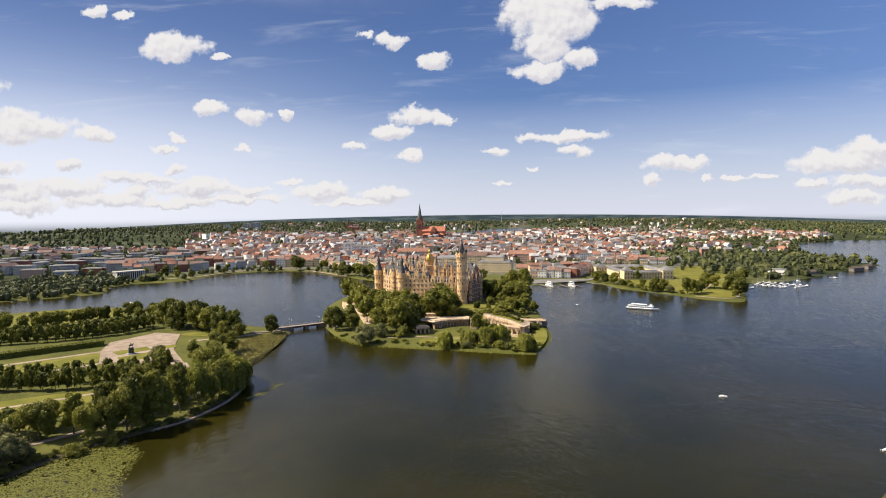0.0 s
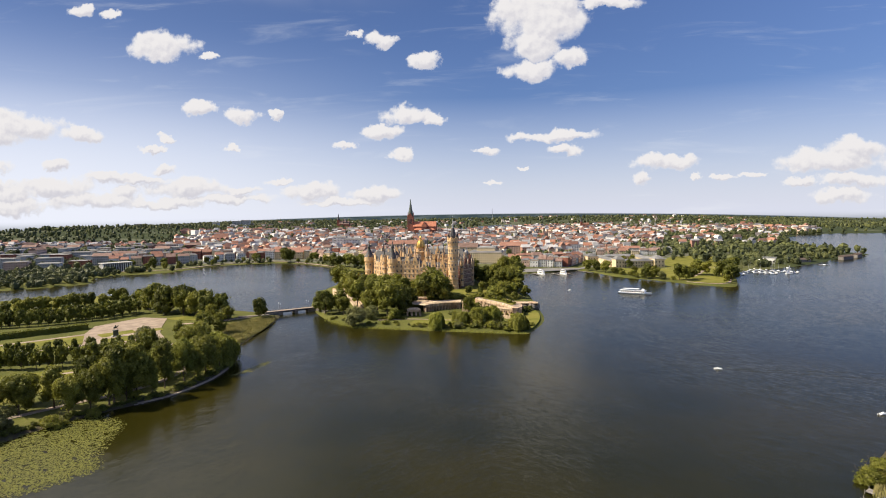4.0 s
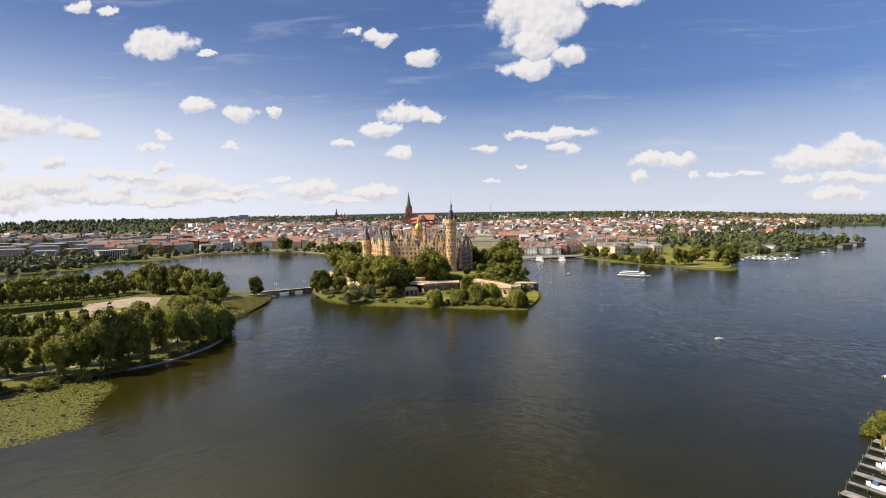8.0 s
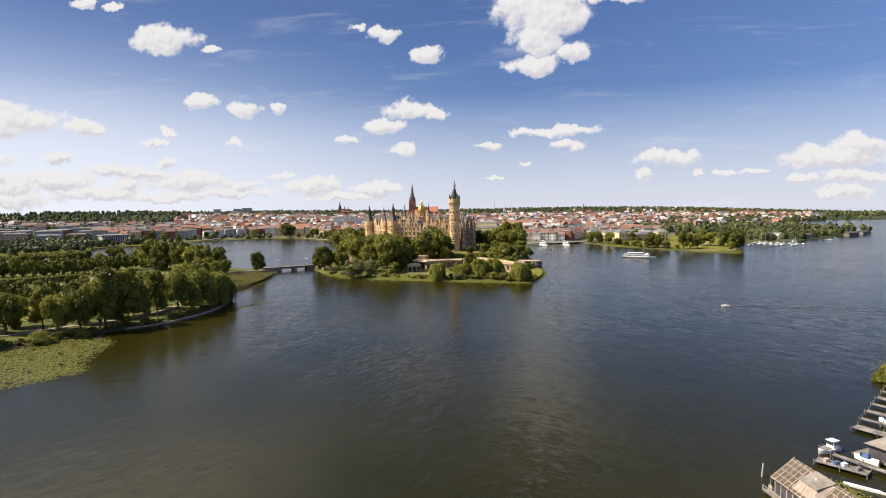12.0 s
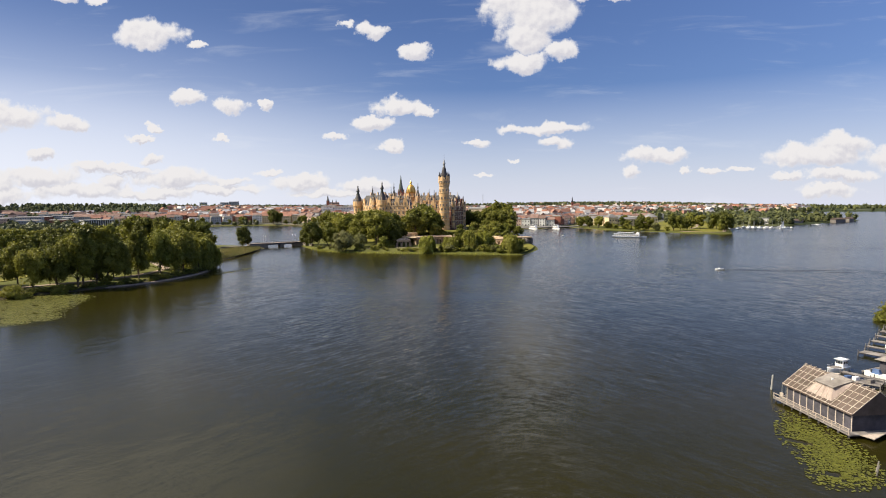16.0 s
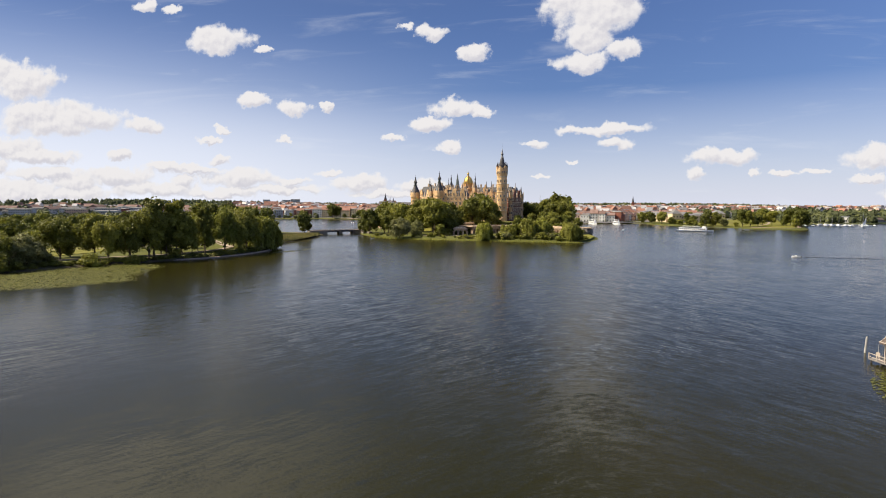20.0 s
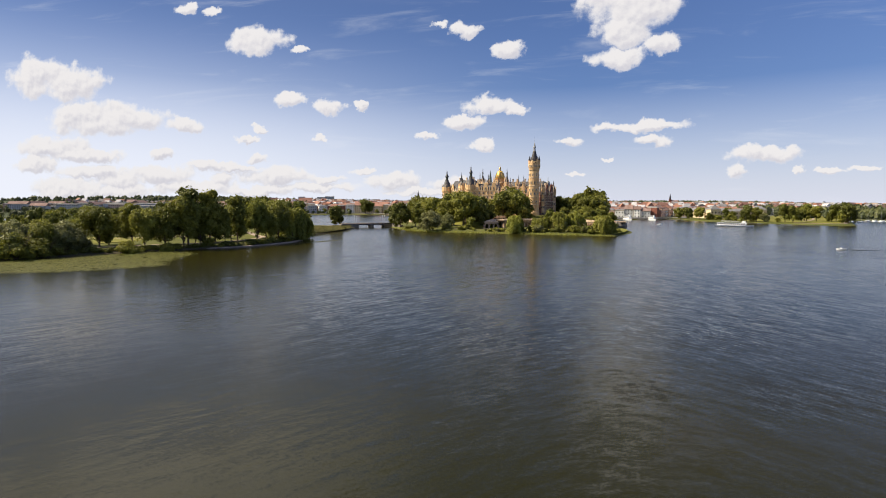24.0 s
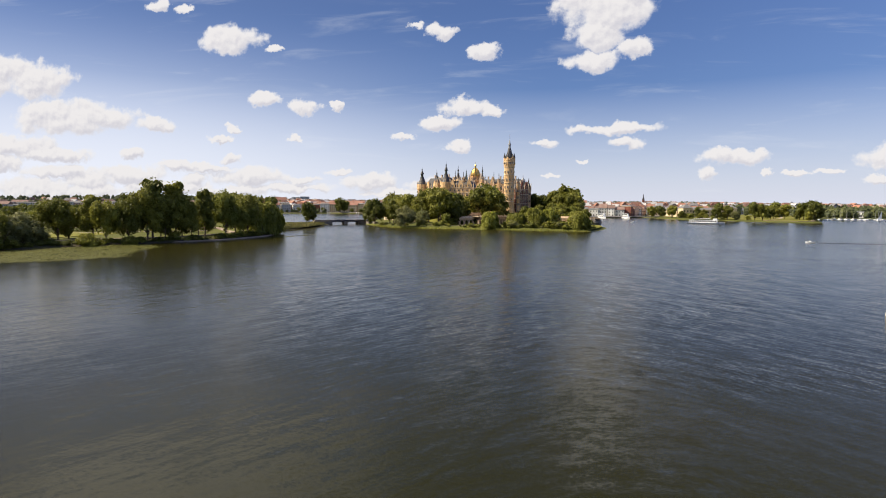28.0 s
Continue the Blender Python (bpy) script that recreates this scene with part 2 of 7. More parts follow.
def water_material():
    m = bpy.data.materials.new("lake_water")
    m.use_nodes = True
    k = Nodes(m.node_tree)
    at = k.add("ShaderNodeTexCoord").outputs["Object"]
    murk = k.mix(k.span(k.noise(at, 0.010, 3.0), 0.35, 0.65), (0.0128, 0.0128, 0.0022, 1), (0.0212, 0.0184, 0.0026, 1))
    shade = k.add("ShaderNodeBsdfPrincipled")
    k.put(shade.inputs["Base Color"], murk)
    shade.inputs["IOR"].default_value = 1.333
    shade.inputs["Roughness"].default_value = 0.18
    shade.inputs["Specular IOR Level"].default_value = 0.285
    # crests bend round the open water ahead
    xyz = k.add("ShaderNodeSeparateXYZ")
    k.put(xyz.inputs[0], at)
    away = k.math("MULTIPLY", k.math("ADD", xyz.outputs[0], -6.0), 1 / 14)
    bend = k.math("SQRT", k.math("MULTIPLY_ADD", away, away, 1.0))
    crest = k.math("MULTIPLY_ADD", bend, 20.0, xyz.outputs[1])
    join = k.add("ShaderNodeCombineXYZ")
    k.put(join.inputs[0], k.math("MULTIPLY", xyz.outputs[0], 0.45)), k.put(join.inputs[1], crest)
    w = join.outputs[0]
    # the slope of the surface: long crests, chop and fine ripples, stronger where gusts run over the lake
    gust = k.span(k.noise(at, 0.011, 3.0, 0.6, 0.8), 0.36, 0.64, 0.45, 1.25)
    half = (0.5, 0.5, 0.5)
    swell = k.vec("MULTIPLY", k.vec("SUBTRACT", k.noise(w, 0.60, 1.0, 0.5, 0.2, colour=True), half), (0.06, 0.12, 0))
    chop = k.vec("MULTIPLY", k.vec("SUBTRACT", k.noise(w, 1.25, 3.0, 0.6, 0.3, colour=True), half), (0.11, 0.27, 0))
    fine = k.vec("MULTIPLY", k.vec("SUBTRACT", k.noise(at, 3.6, 2.0, 0.6, colour=True), half), (0.22, 0.25, 0))
    slope = k.vec("ADD", k.vec("ADD", swell, chop), fine)
    scaled = k.add("ShaderNodeVectorMath", operation="SCALE")
    k.put(scaled.inputs[0], slope), k.put(scaled.inputs["Scale"], gust)
    k.put(shade.inputs["Normal"], k.vec("NORMALIZE", k.vec("ADD", scaled.outputs[0], (0, 0, 1))))
    out = k.add("ShaderNodeOutputMaterial")
    k.put(out.inputs[0], shade.outputs[0])
    return m


def ground_material():
    """Grass, paving and field by the mesh's own zones."""
    m = bpy.data.materials.new("ground")
    m.use_nodes = True
    k = Nodes(m.node_tree)
    at = k.add("ShaderNodeTexCoord").outputs["Object"]
    zone = k.add("ShaderNodeAttribute", attribute_name="built")
    far = k.add("ShaderNodeAttribute", attribute_name="field")
    big, small = k.noise(at, 0.03, 4.0), k.noise(at, 0.7, 4.0, 0.65)
    grass = k.mix(k.span(big, 0.3, 0.7), (0.062, 0.070, 0.016, 1), (0.105, 0.108, 0.026, 1))
    grass = k.mix(k.span(small, 0.45, 0.8), grass, (0.13, 0.12, 0.045, 1))
    paved = k.mix(k.span(k.noise(at, 0.06, 4.0), 0.35, 0.65), (0.16, 0.15, 0.14, 1), (0.085, 0.10, 0.05, 1))
    woods = k.mix(k.span(k.noise(at, 0.004, 4.0), 0.52, 0.66), (0.034, 0.044, 0.018, 1), (0.084, 0.090, 0.056, 1))
    colour = k.mix(zone.outputs["Fac"], grass, paved)
    colour = k.mix(far.outputs["Fac"], colour, woods)
    bank = k.add("ShaderNodeAttribute", attribute_name="bank")
    # bare bank earth, its colour darkened to hold the shade along the shore
    shaded_soil = k.mix(small, (0.030, 0.025, 0.017, 1), (0.085, 0.070, 0.048, 1))
    colour = k.mix(k.math("MULTIPLY", bank.outputs["Fac"], k.span(k.noise(at, 0.25, 3.0), 0.3, 0.5)), colour, shaded_soil)
    shade = k.add("ShaderNodeBsdfPrincipled")
    k.put(shade.inputs["Base Color"], colour)
    shade.inputs["Roughness"].default_value, shade.inputs["Specular IOR Level"].default_value = 0.95, 0.1
    b = k.add("ShaderNodeBump")
    b.inputs["Strength"].default_value, b.inputs["Distance"].default_value = 0.7, 0.25
    k.put(b.inputs["Height"], small), k.put(shade.inputs["Normal"], b.outputs[0])
    out = k.add("ShaderNodeOutputMaterial")
    k.put(out.inputs[0], shade.outputs[0])
    return m


WATER, GROUND = water_material(), ground_material()
LAWN = surface("mown_lawn", (0.112, 0.116, 0.020), (0.172, 0.158, 0.036), 0.06, 0.95, 0.05, fine=14, spec=0.1)
REED = surface("reed_grass", (0.20, 0.185, 0.055), (0.30, 0.265, 0.11), 0.3, 0.9, 0.2, spec=0.1)
GRAVEL = surface("pale_gravel", (0.23, 0.18, 0.14), (0.33, 0.265, 0.21), 0.15, 0.95, 0.03, fine=20, spec=0.1)
ASPHALT = surface("asphalt", (0.14, 0.135, 0.13), (0.20, 0.19, 0.18), 0.1, 0.9, 0.01, fine=20, spec=0.2)
SANDSTONE = surface("yellow_sandstone", (0.62, 0.39, 0.195), (0.74, 0.51, 0.28), 0.12, 0.85, 0.03, stain=0.28, spec=0.15)
PALE_STONE = surface("pale_stone", (0.56, 0.41, 0.27), (0.66, 0.52, 0.37), 0.15, 0.85, 0.03, stain=0.3, spec=0.15)
TERRACE_STONE = surface("weathered_terracotta_stone", (0.42, 0.28, 0.18), (0.56, 0.43, 0.30), 0.2, 0.88, 0.05, stain=0.4, spec=0.15)
ROCK = surface("grotto_rock", (0.15, 0.13, 0.11), (0.27, 0.24, 0.20), 0.5, 0.95, 0.3, spec=0.15)
SLATE = surface("dark_slate", (0.040, 0.038, 0.040), (0.075, 0.070, 0.070), 0.3, 0.55, 0.02, jitter=0.2)
GOLD = surface("gilded_copper", (0.48, 0.31, 0.09), (0.60, 0.41, 0.14), 0.5, 0.48, 0.0, metal=1.0)
GLASS_DARK = surface("window_glass", (0.018, 0.022, 0.028), (0.035, 0.04, 0.05), 0.3, 0.12, 0.0, jitter=0.8, spec=0.6)
ZINC = surface("grey_zinc", (0.22, 0.22, 0.225), (0.31, 0.31, 0.31), 0.3, 0.5, 0.0, stain=0.2)
COPPER_GREEN = surface("green_patina_copper", (0.078, 0.098, 0.088), (0.115, 0.138, 0.124), 0.2, 0.7, 0.0, stain=0.3)
DARK_BRICK = surface("dark_red_brick", (0.17, 0.072, 0.052), (0.25, 0.115, 0.082), 0.15, 0.9, 0.02, stain=0.25, spec=0.15)
BRICK_RED = surface("red_brick", (0.22, 0.085, 0.06), (0.31, 0.125, 0.09), 0.15, 0.9, 0.02, stain=0.25, spec=0.15)
ROOF_RED = surface("red_roof_tiles", (0.225, 0.115, 0.085), (0.31, 0.17, 0.125), 0.2, 0.85, 0.03, jitter=0.35, spec=0.15)
ROOF_ORANGE = surface("orange_roof_tiles", (0.36, 0.14, 0.085), (0.45, 0.19, 0.12), 0.2, 0.85, 0.03, jitter=0.1, spec=0.15)
ROOF_BROWN = surface("brown_roof_tiles", (0.165, 0.105, 0.085), (0.24, 0.165, 0.14), 0.2, 0.85, 0.03, jitter=0.4, spec=0.15)
ROOF_GREY = surface("grey_roof_felt", (0.13, 0.13, 0.135), (0.22, 0.215, 0.21), 0.1, 0.8, 0.0, jitter=0.4, spec=0.2)
PLASTER_WHITE = surface("white_plaster", (0.66, 0.64, 0.60), (0.76, 0.74, 0.70), 0.1, 0.85, 0.0, jitter=0.25, stain=0.12, spec=0.15)
PLASTER_CREAM = surface("cream_plaster", (0.60, 0.48, 0.30), (0.68, 0.56, 0.38), 0.1, 0.85, 0.0, jitter=0.2, stain=0.12, spec=0.15)
PLASTER_ROSE = surface("rose_plaster", (0.52, 0.36, 0.29), (0.60, 0.44, 0.36), 0.1, 0.85, 0.0, jitter=0.3, stain=0.12, spec=0.15)
PLASTER_GREY = surface("grey_plaster", (0.38, 0.38, 0.38), (0.50, 0.50, 0.49), 0.1, 0.85, 0.0, jitter=0.3, stain=0.12, spec=0.15)
BARK = surface("bark", (0.07, 0.052, 0.038), (0.13, 0.10, 0.075), 1.5, 0.95, 0.05, spec=0.1)
WOOD_GREY = surface("weathered_grey_planks", (0.155, 0.142, 0.132), (0.25, 0.23, 0.215), 0.8, 0.9, 0.02, jitter=0.4, spec=0.15)
WOOD_PALE = surface("pale_timber_batten", (0.36, 0.30, 0.25), (0.47, 0.41, 0.35), 0.8, 0.85, 0.01, jitter=0.2, spec=0.2)
WOOD_DARK = surface("dark_stained_planks", (0.048, 0.046, 0.056), (0.082, 0.078, 0.092), 0.8, 0.8, 0.02, jitter=0.3)
FELT = surface("brown_roofing_felt", (0.085, 0.066, 0.055), (0.13, 0.10, 0.085), 0.4, 0.92, 0.01, jitter=0.3, spec=0.15)
CORRUGATED = surface("grey_corrugated_sheet", (0.20, 0.18, 0.16), (0.29, 0.265, 0.24), 0.4, 0.8, 0.01, stain=0.25)
DORMER_PANEL = surface("pale_pinkish_panel", (0.34, 0.275, 0.24), (0.43, 0.36, 0.315), 0.4, 0.8, 0.01, stain=0.2)
BOAT_WHITE = surface("white_gelcoat", (0.78, 0.78, 0.78), (0.84, 0.84, 0.83), 0.5, 0.3, 0.0, spec=0.5)
BOAT_BLUE = surface("blue_tarpaulin", (0.05, 0.09, 0.20), (0.08, 0.14, 0.28), 0.5, 0.6)
STEEL = surface("painted_steel", (0.32, 0.33, 0.34), (0.42, 0.43, 0.44), 0.5, 0.5, metal=0.3)
CONCRETE = surface("concrete", (0.34, 0.33, 0.31), (0.44, 0.43, 0.40), 0.2, 0.9, 0.01, stain=0.25, spec=0.15)
BRONZE = surface("dark_bronze", (0.05, 0.055, 0.045), (0.09, 0.10, 0.08), 0.8, 0.5, metal=0.6)
CANVAS = surface("white_canvas", (0.78, 0.78, 0.78), (0.84, 0.84, 0.84), 0.3, 0.7)
LEAF = leaf_material("broad_leaves", (0.135, 0.144, 0.021), (0.212, 0.207, 0.033))
LEAF_DARK = leaf_material("dark_leaves", (0.088, 0.100, 0.016), (0.145, 0.150, 0.023))
LEAF_WILLOW = leaf_material("willow_leaves", (0.205, 0.212, 0.031), (0.265, 0.258, 0.044))
# leaves of far trees, the blue of distance haze mixed into their colour
LEAF_HAZE = leaf_material("haze_tinted_leaves", (0.115, 0.130, 0.046), (0.165, 0.170, 0.060), 0.4, 0.2)
LEAF_HAZE_DARK = leaf_material("haze_tinted_dark_leaves", (0.070, 0.085, 0.036), (0.104, 0.116, 0.046), 0.4, 0.2)
LEAF_GREY = leaf_material("grey_green_leaves", (0.145, 0.15, 0.052), (0.195, 0.192, 0.072))
LILY = leaf_material("lily_leaves", (0.108, 0.118, 0.018), (0.158, 0.150, 0.027), 0.9, 0.05)
FAR_WALLS = palette("town_walls", [(0.66, 0.63, 0.60), (0.60, 0.51, 0.40), (0.50, 0.37, 0.29), (0.74, 0.72, 0.70), (0.40, 0.36, 0.33), (0.66, 0.59, 0.51), (0.36, 0.20, 0.15), (0.78, 0.76, 0.74), (0.72, 0.68, 0.62), (0.55, 0.44, 0.36)])
FAR_ROOFS = palette("town_roofs", [(0.25, 0.115, 0.075), (0.13, 0.085, 0.075), (0.27, 0.145, 0.105), (0.15, 0.145, 0.15), (0.19, 0.11, 0.085), (0.26, 0.255, 0.26), (0.31, 0.15, 0.10), (0.36, 0.35, 0.35), (0.10, 0.09, 0.09), (0.17, 0.09, 0.07), (0.48, 0.46, 0.45)])
FAR_GLASS = surface("town_windows", (0.03, 0.035, 0.04), (0.06, 0.065, 0.07), 0.05, 0.25, spec=0.5)


# ---- mesh building ----


class Solid:
    """Collects corners and faces of one part."""

    def __init__(self):
        self.v, self.f, self.mi = [], [], []

    def face_set(self, verts, faces, m=None, mat_i=0):
        n = len(self.v)
        for p in verts:
            self.v.append(tuple(m @ Vector(p)) if m is not None else tuple(p))
        for f in faces:
            self.f.append(tuple(n + i for i in f))
            self.mi.append(mat_i)
        return self

    def box(self, x0, x1, y0, y1, z0, z1, m=None, taper=0.0, mat_i=0):
        t = taper
        vs = [(x0, y0, z0), (x1, y0, z0), (x1, y1, z0), (x0, y1, z0),
              (x0 + t, y0 + t, z1), (x1 - t, y0 + t, z1), (x1 - t, y1 - t, z1), (x0 + t, y1 - t, z1)]
        return self.face_set(vs, [(0, 3, 2, 1), (4, 5, 6, 7), (0, 1, 5, 4), (1, 2, 6, 5), (2, 3, 7, 6), (3, 0, 4, 7)], m, mat_i)

    def gable(self, x0, x1, y0, y1, z0, z1, over=0.4, m=None, mat_i=0, thick=0.25):
        """A ridged roof along x with thickness and eaves."""
        yc = (y0 + y1) / 2
        a, b, c, d = x0 - over, x1 + over, y0 - over, y1 + over
        vs = [(a, c, z0), (b, c, z0), (b, d, z0), (a, d, z0), (a, yc, z1), (b, yc, z1),
              (a, c, z0 - thick), (b, c, z0 - thick), (b, d, z0 - thick), (a, d, z0 - thick)]
        fs = [(0, 1, 5, 4), (2, 3, 4, 5), (0, 4, 3), (1, 2, 5), (6, 7, 1, 0), (7, 8, 2, 1), (8, 9, 3, 2), (9, 6, 0, 3), (6, 9, 8, 7)]
        return self.face_set(vs, fs, m, mat_i)

    def hip(self, x0, x1, y0, y1, z0, z1, over=0.3, inset=None, m=None, flat=0.0, mat_i=0):
        """A hipped or mansard roof."""
        a, b, c, d = x0 - over, x1 + over, y0 - over, y1 + over
        i = min(b - a, d - c) / 2 * (1 - flat) if inset is None else inset
        vs = [(a, c, z0), (b, c, z0), (b, d, z0), (a, d, z0), (a + i, c + i, z1), (b - i, c + i, z1), (b - i, d - i, z1), (a + i, d - i, z1)]
        return self.face_set(vs, [(0, 1, 5, 4), (1, 2, 6, 5), (2, 3, 7, 6), (3, 0, 4, 7), (4, 5, 6, 7), (0, 3, 2, 1)], m, mat_i)

    def ring(self, profile, seg=16, m=None, close=True, mat_i=0, turn=0.0):
        """A turned shape: (radius, height) from the bottom up."""
        vs, fs = [], []
        for r, z in profile:
            for i in range(seg):
                a = 2 * math.pi * i / seg + turn
                vs.append((max(r, 0.001) * math.cos(a), max(r, 0.001) * math.sin(a), z))
        for j in range(len(profile) - 1):
            for i in range(seg):
                a, b = j * seg + i, j * seg + (i + 1) % seg
                fs.append((a, b, b + seg, a + seg))
        if close:
            fs.append(tuple(reversed(range(seg))))
            fs.append(tuple(range((len(profile) - 1) * seg, len(profile) * seg)))
        return self.face_set(vs, fs, m, mat_i)

    def tube(self, points, radii, seg=6, m=None, mat_i=0):
        """A tapered limb along points."""
        vs, fs = [], []
        for j, p in enumerate(points):
            p = Vector(p)
            ahead = (Vector(points[min(j + 1, len(points) - 1)]) - Vector(points[max(j - 1, 0)])).normalized()
            side = ahead.orthogonal().normalized()
            up = ahead.cross(side)
            for i in range(seg):
                a = 2 * math.pi * i / seg
                vs.append(tuple(p + (side * math.cos(a) + up * math.sin(a)) * radii[j]))
        for j in range(len(points) - 1):
            for i in range(seg):
                a, b = j * seg + i, j * seg + (i + 1) % seg
                fs.append((a, b, b + seg, a + seg))
        fs.append(tuple(reversed(range(seg))))
        fs.append(tuple(range((len(points) - 1) * seg, len(points) * seg)))
        return self.face_set(vs, fs, m, mat_i)

    def prism(self, outline, z0, z1, m=None, mat_i=0):
        """A flat outline (anticlockwise) raised from z0 to z1."""
        n = len(outline)
        vs = [(x, y, z0) for x, y in outline] + [(x, y, z1) for x, y in outline]
        fs = [tuple(range(n, 2 * n)), tuple(reversed(range(n)))] + [(i, (i + 1) % n, n + (i + 1) % n, n + i) for i in range(n)]
        return self.face_set(vs, fs, m, mat_i)

    def mesh(self, name, *mats, smooth=False):
        me = bpy.data.meshes.new(name)
        me.from_pydata(self.v, [], self.f)
        for mat in mats:
            me.materials.append(mat)
        if len(mats) > 1:
            me.polygons.foreach_set("material_index", self.mi)
        if smooth:
            me.polygons.foreach_set("use_smooth", [True] * len(me.polygons))
        me.update()
        return me


def thing(name, m, label, category, group="", kind=""):
    """An Empty at the base of a thing."""
    ob = new(name)
    ob.empty_display_size = 0.5
    ob.matrix_basis = m
    return tagged(ob, label, category, group, kind)


def part(name, shape, material, parent, label="", at=None, smooth=False):
    """ONE mesh object under a thing or a part. shape: a Solid or a mesh to share."""
    data = shape.mesh(name, material, smooth=smooth) if isinstance(shape, Solid) else shape
    ob = new(name, data)
    ob.parent = parent
    if at is not None:
        ob.matrix_basis = at
    return tagged(ob, label) if label else ob


def single(name, shape, material, m, label, category, group="", kind="", smooth=False):
    """A thing of one mesh."""
    data = shape.mesh(name, material, smooth=smooth) if isinstance(shape, Solid) else shape
    ob = new(name, data)
    ob.matrix_basis = m
    return tagged(ob, label, category, group, kind)


def bulk(name, verts, faces, mats, mat_index=None, label="", category="", kind="stuff", smooth=False, parent=None):
    """Large joined meshes from arrays: verts (n, 3), faces (m, 3 or 4)."""
    verts, faces = np.asarray(verts, np.float32), np.asarray(faces, np.int32)
    me = bpy.data.meshes.new(name)
    me.vertices.add(len(verts))
    me.vertices.foreach_set("co", verts.ravel())
    k = faces.shape[1]
    me.loops.add(faces.size)
    me.loops.foreach_set("vertex_index", faces.ravel())
    me.polygons.add(len(faces))
    me.polygons.foreach_set("loop_start", np.arange(0, faces.size, k, dtype=np.int32))
    for mat in mats:
        me.materials.append(mat)
    if mat_index is not None:
        me.polygons.foreach_set("material_index", np.asarray(mat_index, np.int32))
    me.polygons.foreach_set("use_smooth", [smooth] * len(faces))
    me.update(calc_edges=True)
    me.validate()
    ob = new(name, me)
    if parent is not None:
        ob.parent = parent
    return tagged(ob, label, category, "", kind)

# ---- land and water ----


def curve(points, per=6, closed=True):
    """A smooth line through the corner points."""
    pts = [np.array(p, float) for p in points]
    n, out = len(pts), []
    for i in range(n if closed else n - 1):
        if closed:
            a, b, c, d = pts[i - 1], pts[i], pts[(i + 1) % n], pts[(i + 2) % n]
        else:
            a, b, c, d = pts[max(i - 1, 0)], pts[i], pts[i + 1], pts[min(i + 2, n - 1)]
        for j in range(per):
            t = j / per
            out.append(0.5 * (2 * b + (c - a) * t + (2 * a - 5 * b + 4 * c - d) * t * t + (3 * b - a - 3 * c + d) * t ** 3))
    if not closed:
        out.append(pts[-1])
    return np.array(out)


def shore_distance(px, py, outline):
    """Metres inside (positive) or outside (negative) of an outline, for arrays of places."""
    best = np.full(px.shape, 1e18)
    inside = np.zeros(px.shape, bool)
    n = len(outline)
    for i in range(n):
        (ax, ay), (bx, by) = outline[i], outline[(i + 1) % n]
        ex, ey = bx - ax, by - ay
        t = np.clip(((px - ax) * ex + (py - ay) * ey) / (ex * ex + ey * ey + 1e-9), 0, 1)
        best = np.minimum(best, (px - ax - t * ex) ** 2 + (py - ay - t * ey) ** 2)
        hit = ((ay > py) != (by > py)) & (px < (bx - ax) * (py - ay) / (by - ay + 1e-12) + ax)
        inside ^= hit
    return np.where(inside, 1, -1) * np.sqrt(best)


ISLAND = curve([(-139, 472), (-115, 430), (-89, 408), (-34, 396), (24, 386), (33, 394), (46, 435), (47, 490), (44, 580), (30, 690), (-60, 730), (-150, 700), (-168, 600), (-152, 505)])
PARK = curve([(-179, 191), (-170, 213), (-154, 236), (-141, 254), (-135, 280), (-136, 302), (-149, 330), (-153, 375), (-157, 428), (-168, 462), (-210, 480), (-300, 520),
              (-368, 566), (-433, 556), (-500, 520), (-700, 470), (-1000, 420), (-1000, -300), (-600, -50), (-330, 70), (-220, 135)])
CITY = curve([(-1400, 560), (-800, 570), (-650, 580), (-550, 602), (-477, 668), (-505, 722), (-494, 766), (-445, 799), (-419, 900), (-328, 938), (-228, 857), (-170, 806), (-80, 790),
              (0, 780), (57, 758), (131, 786), (161, 718), (197, 679), (226, 638), (256, 617), (274, 640), (327, 757), (403, 805), (480, 868), (560, 945), (640, 1010), (662, 1035),
              (650, 1085), (640, 1190), (690, 1340), (820, 1600), (1000, 1790), (1500, 1850), (4900, 2100), (4900, 5200), (-4900, 5200), (-4900, 500)], 5)
EAST_BANK = curve([(62, 84), (68, 100), (78, 116), (92, 134), (104, 152), (110, 169), (122, 189), (139, 207), (164, 232), (230, 262), (420, 240), (900, 150), (900, -600), (140, -600), (95, -120), (72, 20), (60, 60)])
NORTH_LAKE = curve([(-330, 2650), (-120, 2280), (60, 2350), (150, 2640), (420, 2900), (620, 3250), (300, 3420), (80, 3380), (-40, 3050), (-180, 2800)])


def land_height(px, py):
    d = np.maximum.reduce([shore_distance(px, py, o) for o in (ISLAND, PARK, CITY, EAST_BANK)])
    d = np.minimum(d, -shore_distance(px, py, NORTH_LAKE))
    rough = 0.12 * np.sin(px * 0.31 + 1.7 * np.sin(py * 0.17)) + 0.1 * np.sin(py * 0.43 + px * 0.11)
    z = np.where(d > 0, np.minimum(0.12 + d * 0.16, 1.25) + np.clip(d / 30, 0, 1) * rough * 0.5, np.maximum(d * 0.35, -3.0))
    away = np.hypot(px, py)
    rise = np.clip((py - 960) / 900, 0, 1) * 6 + np.clip((py - 2900) / 1900, 0, 1) * 14
    rise += np.clip((away - 2000) / 2500, 0, 1) * 10 * np.sin(px * 0.0021) * np.sin(py * 0.0017 + 1)
    rise += 30 * np.exp(-((px + 1750) / 750) ** 2 - ((py - 2300) / 900) ** 2)
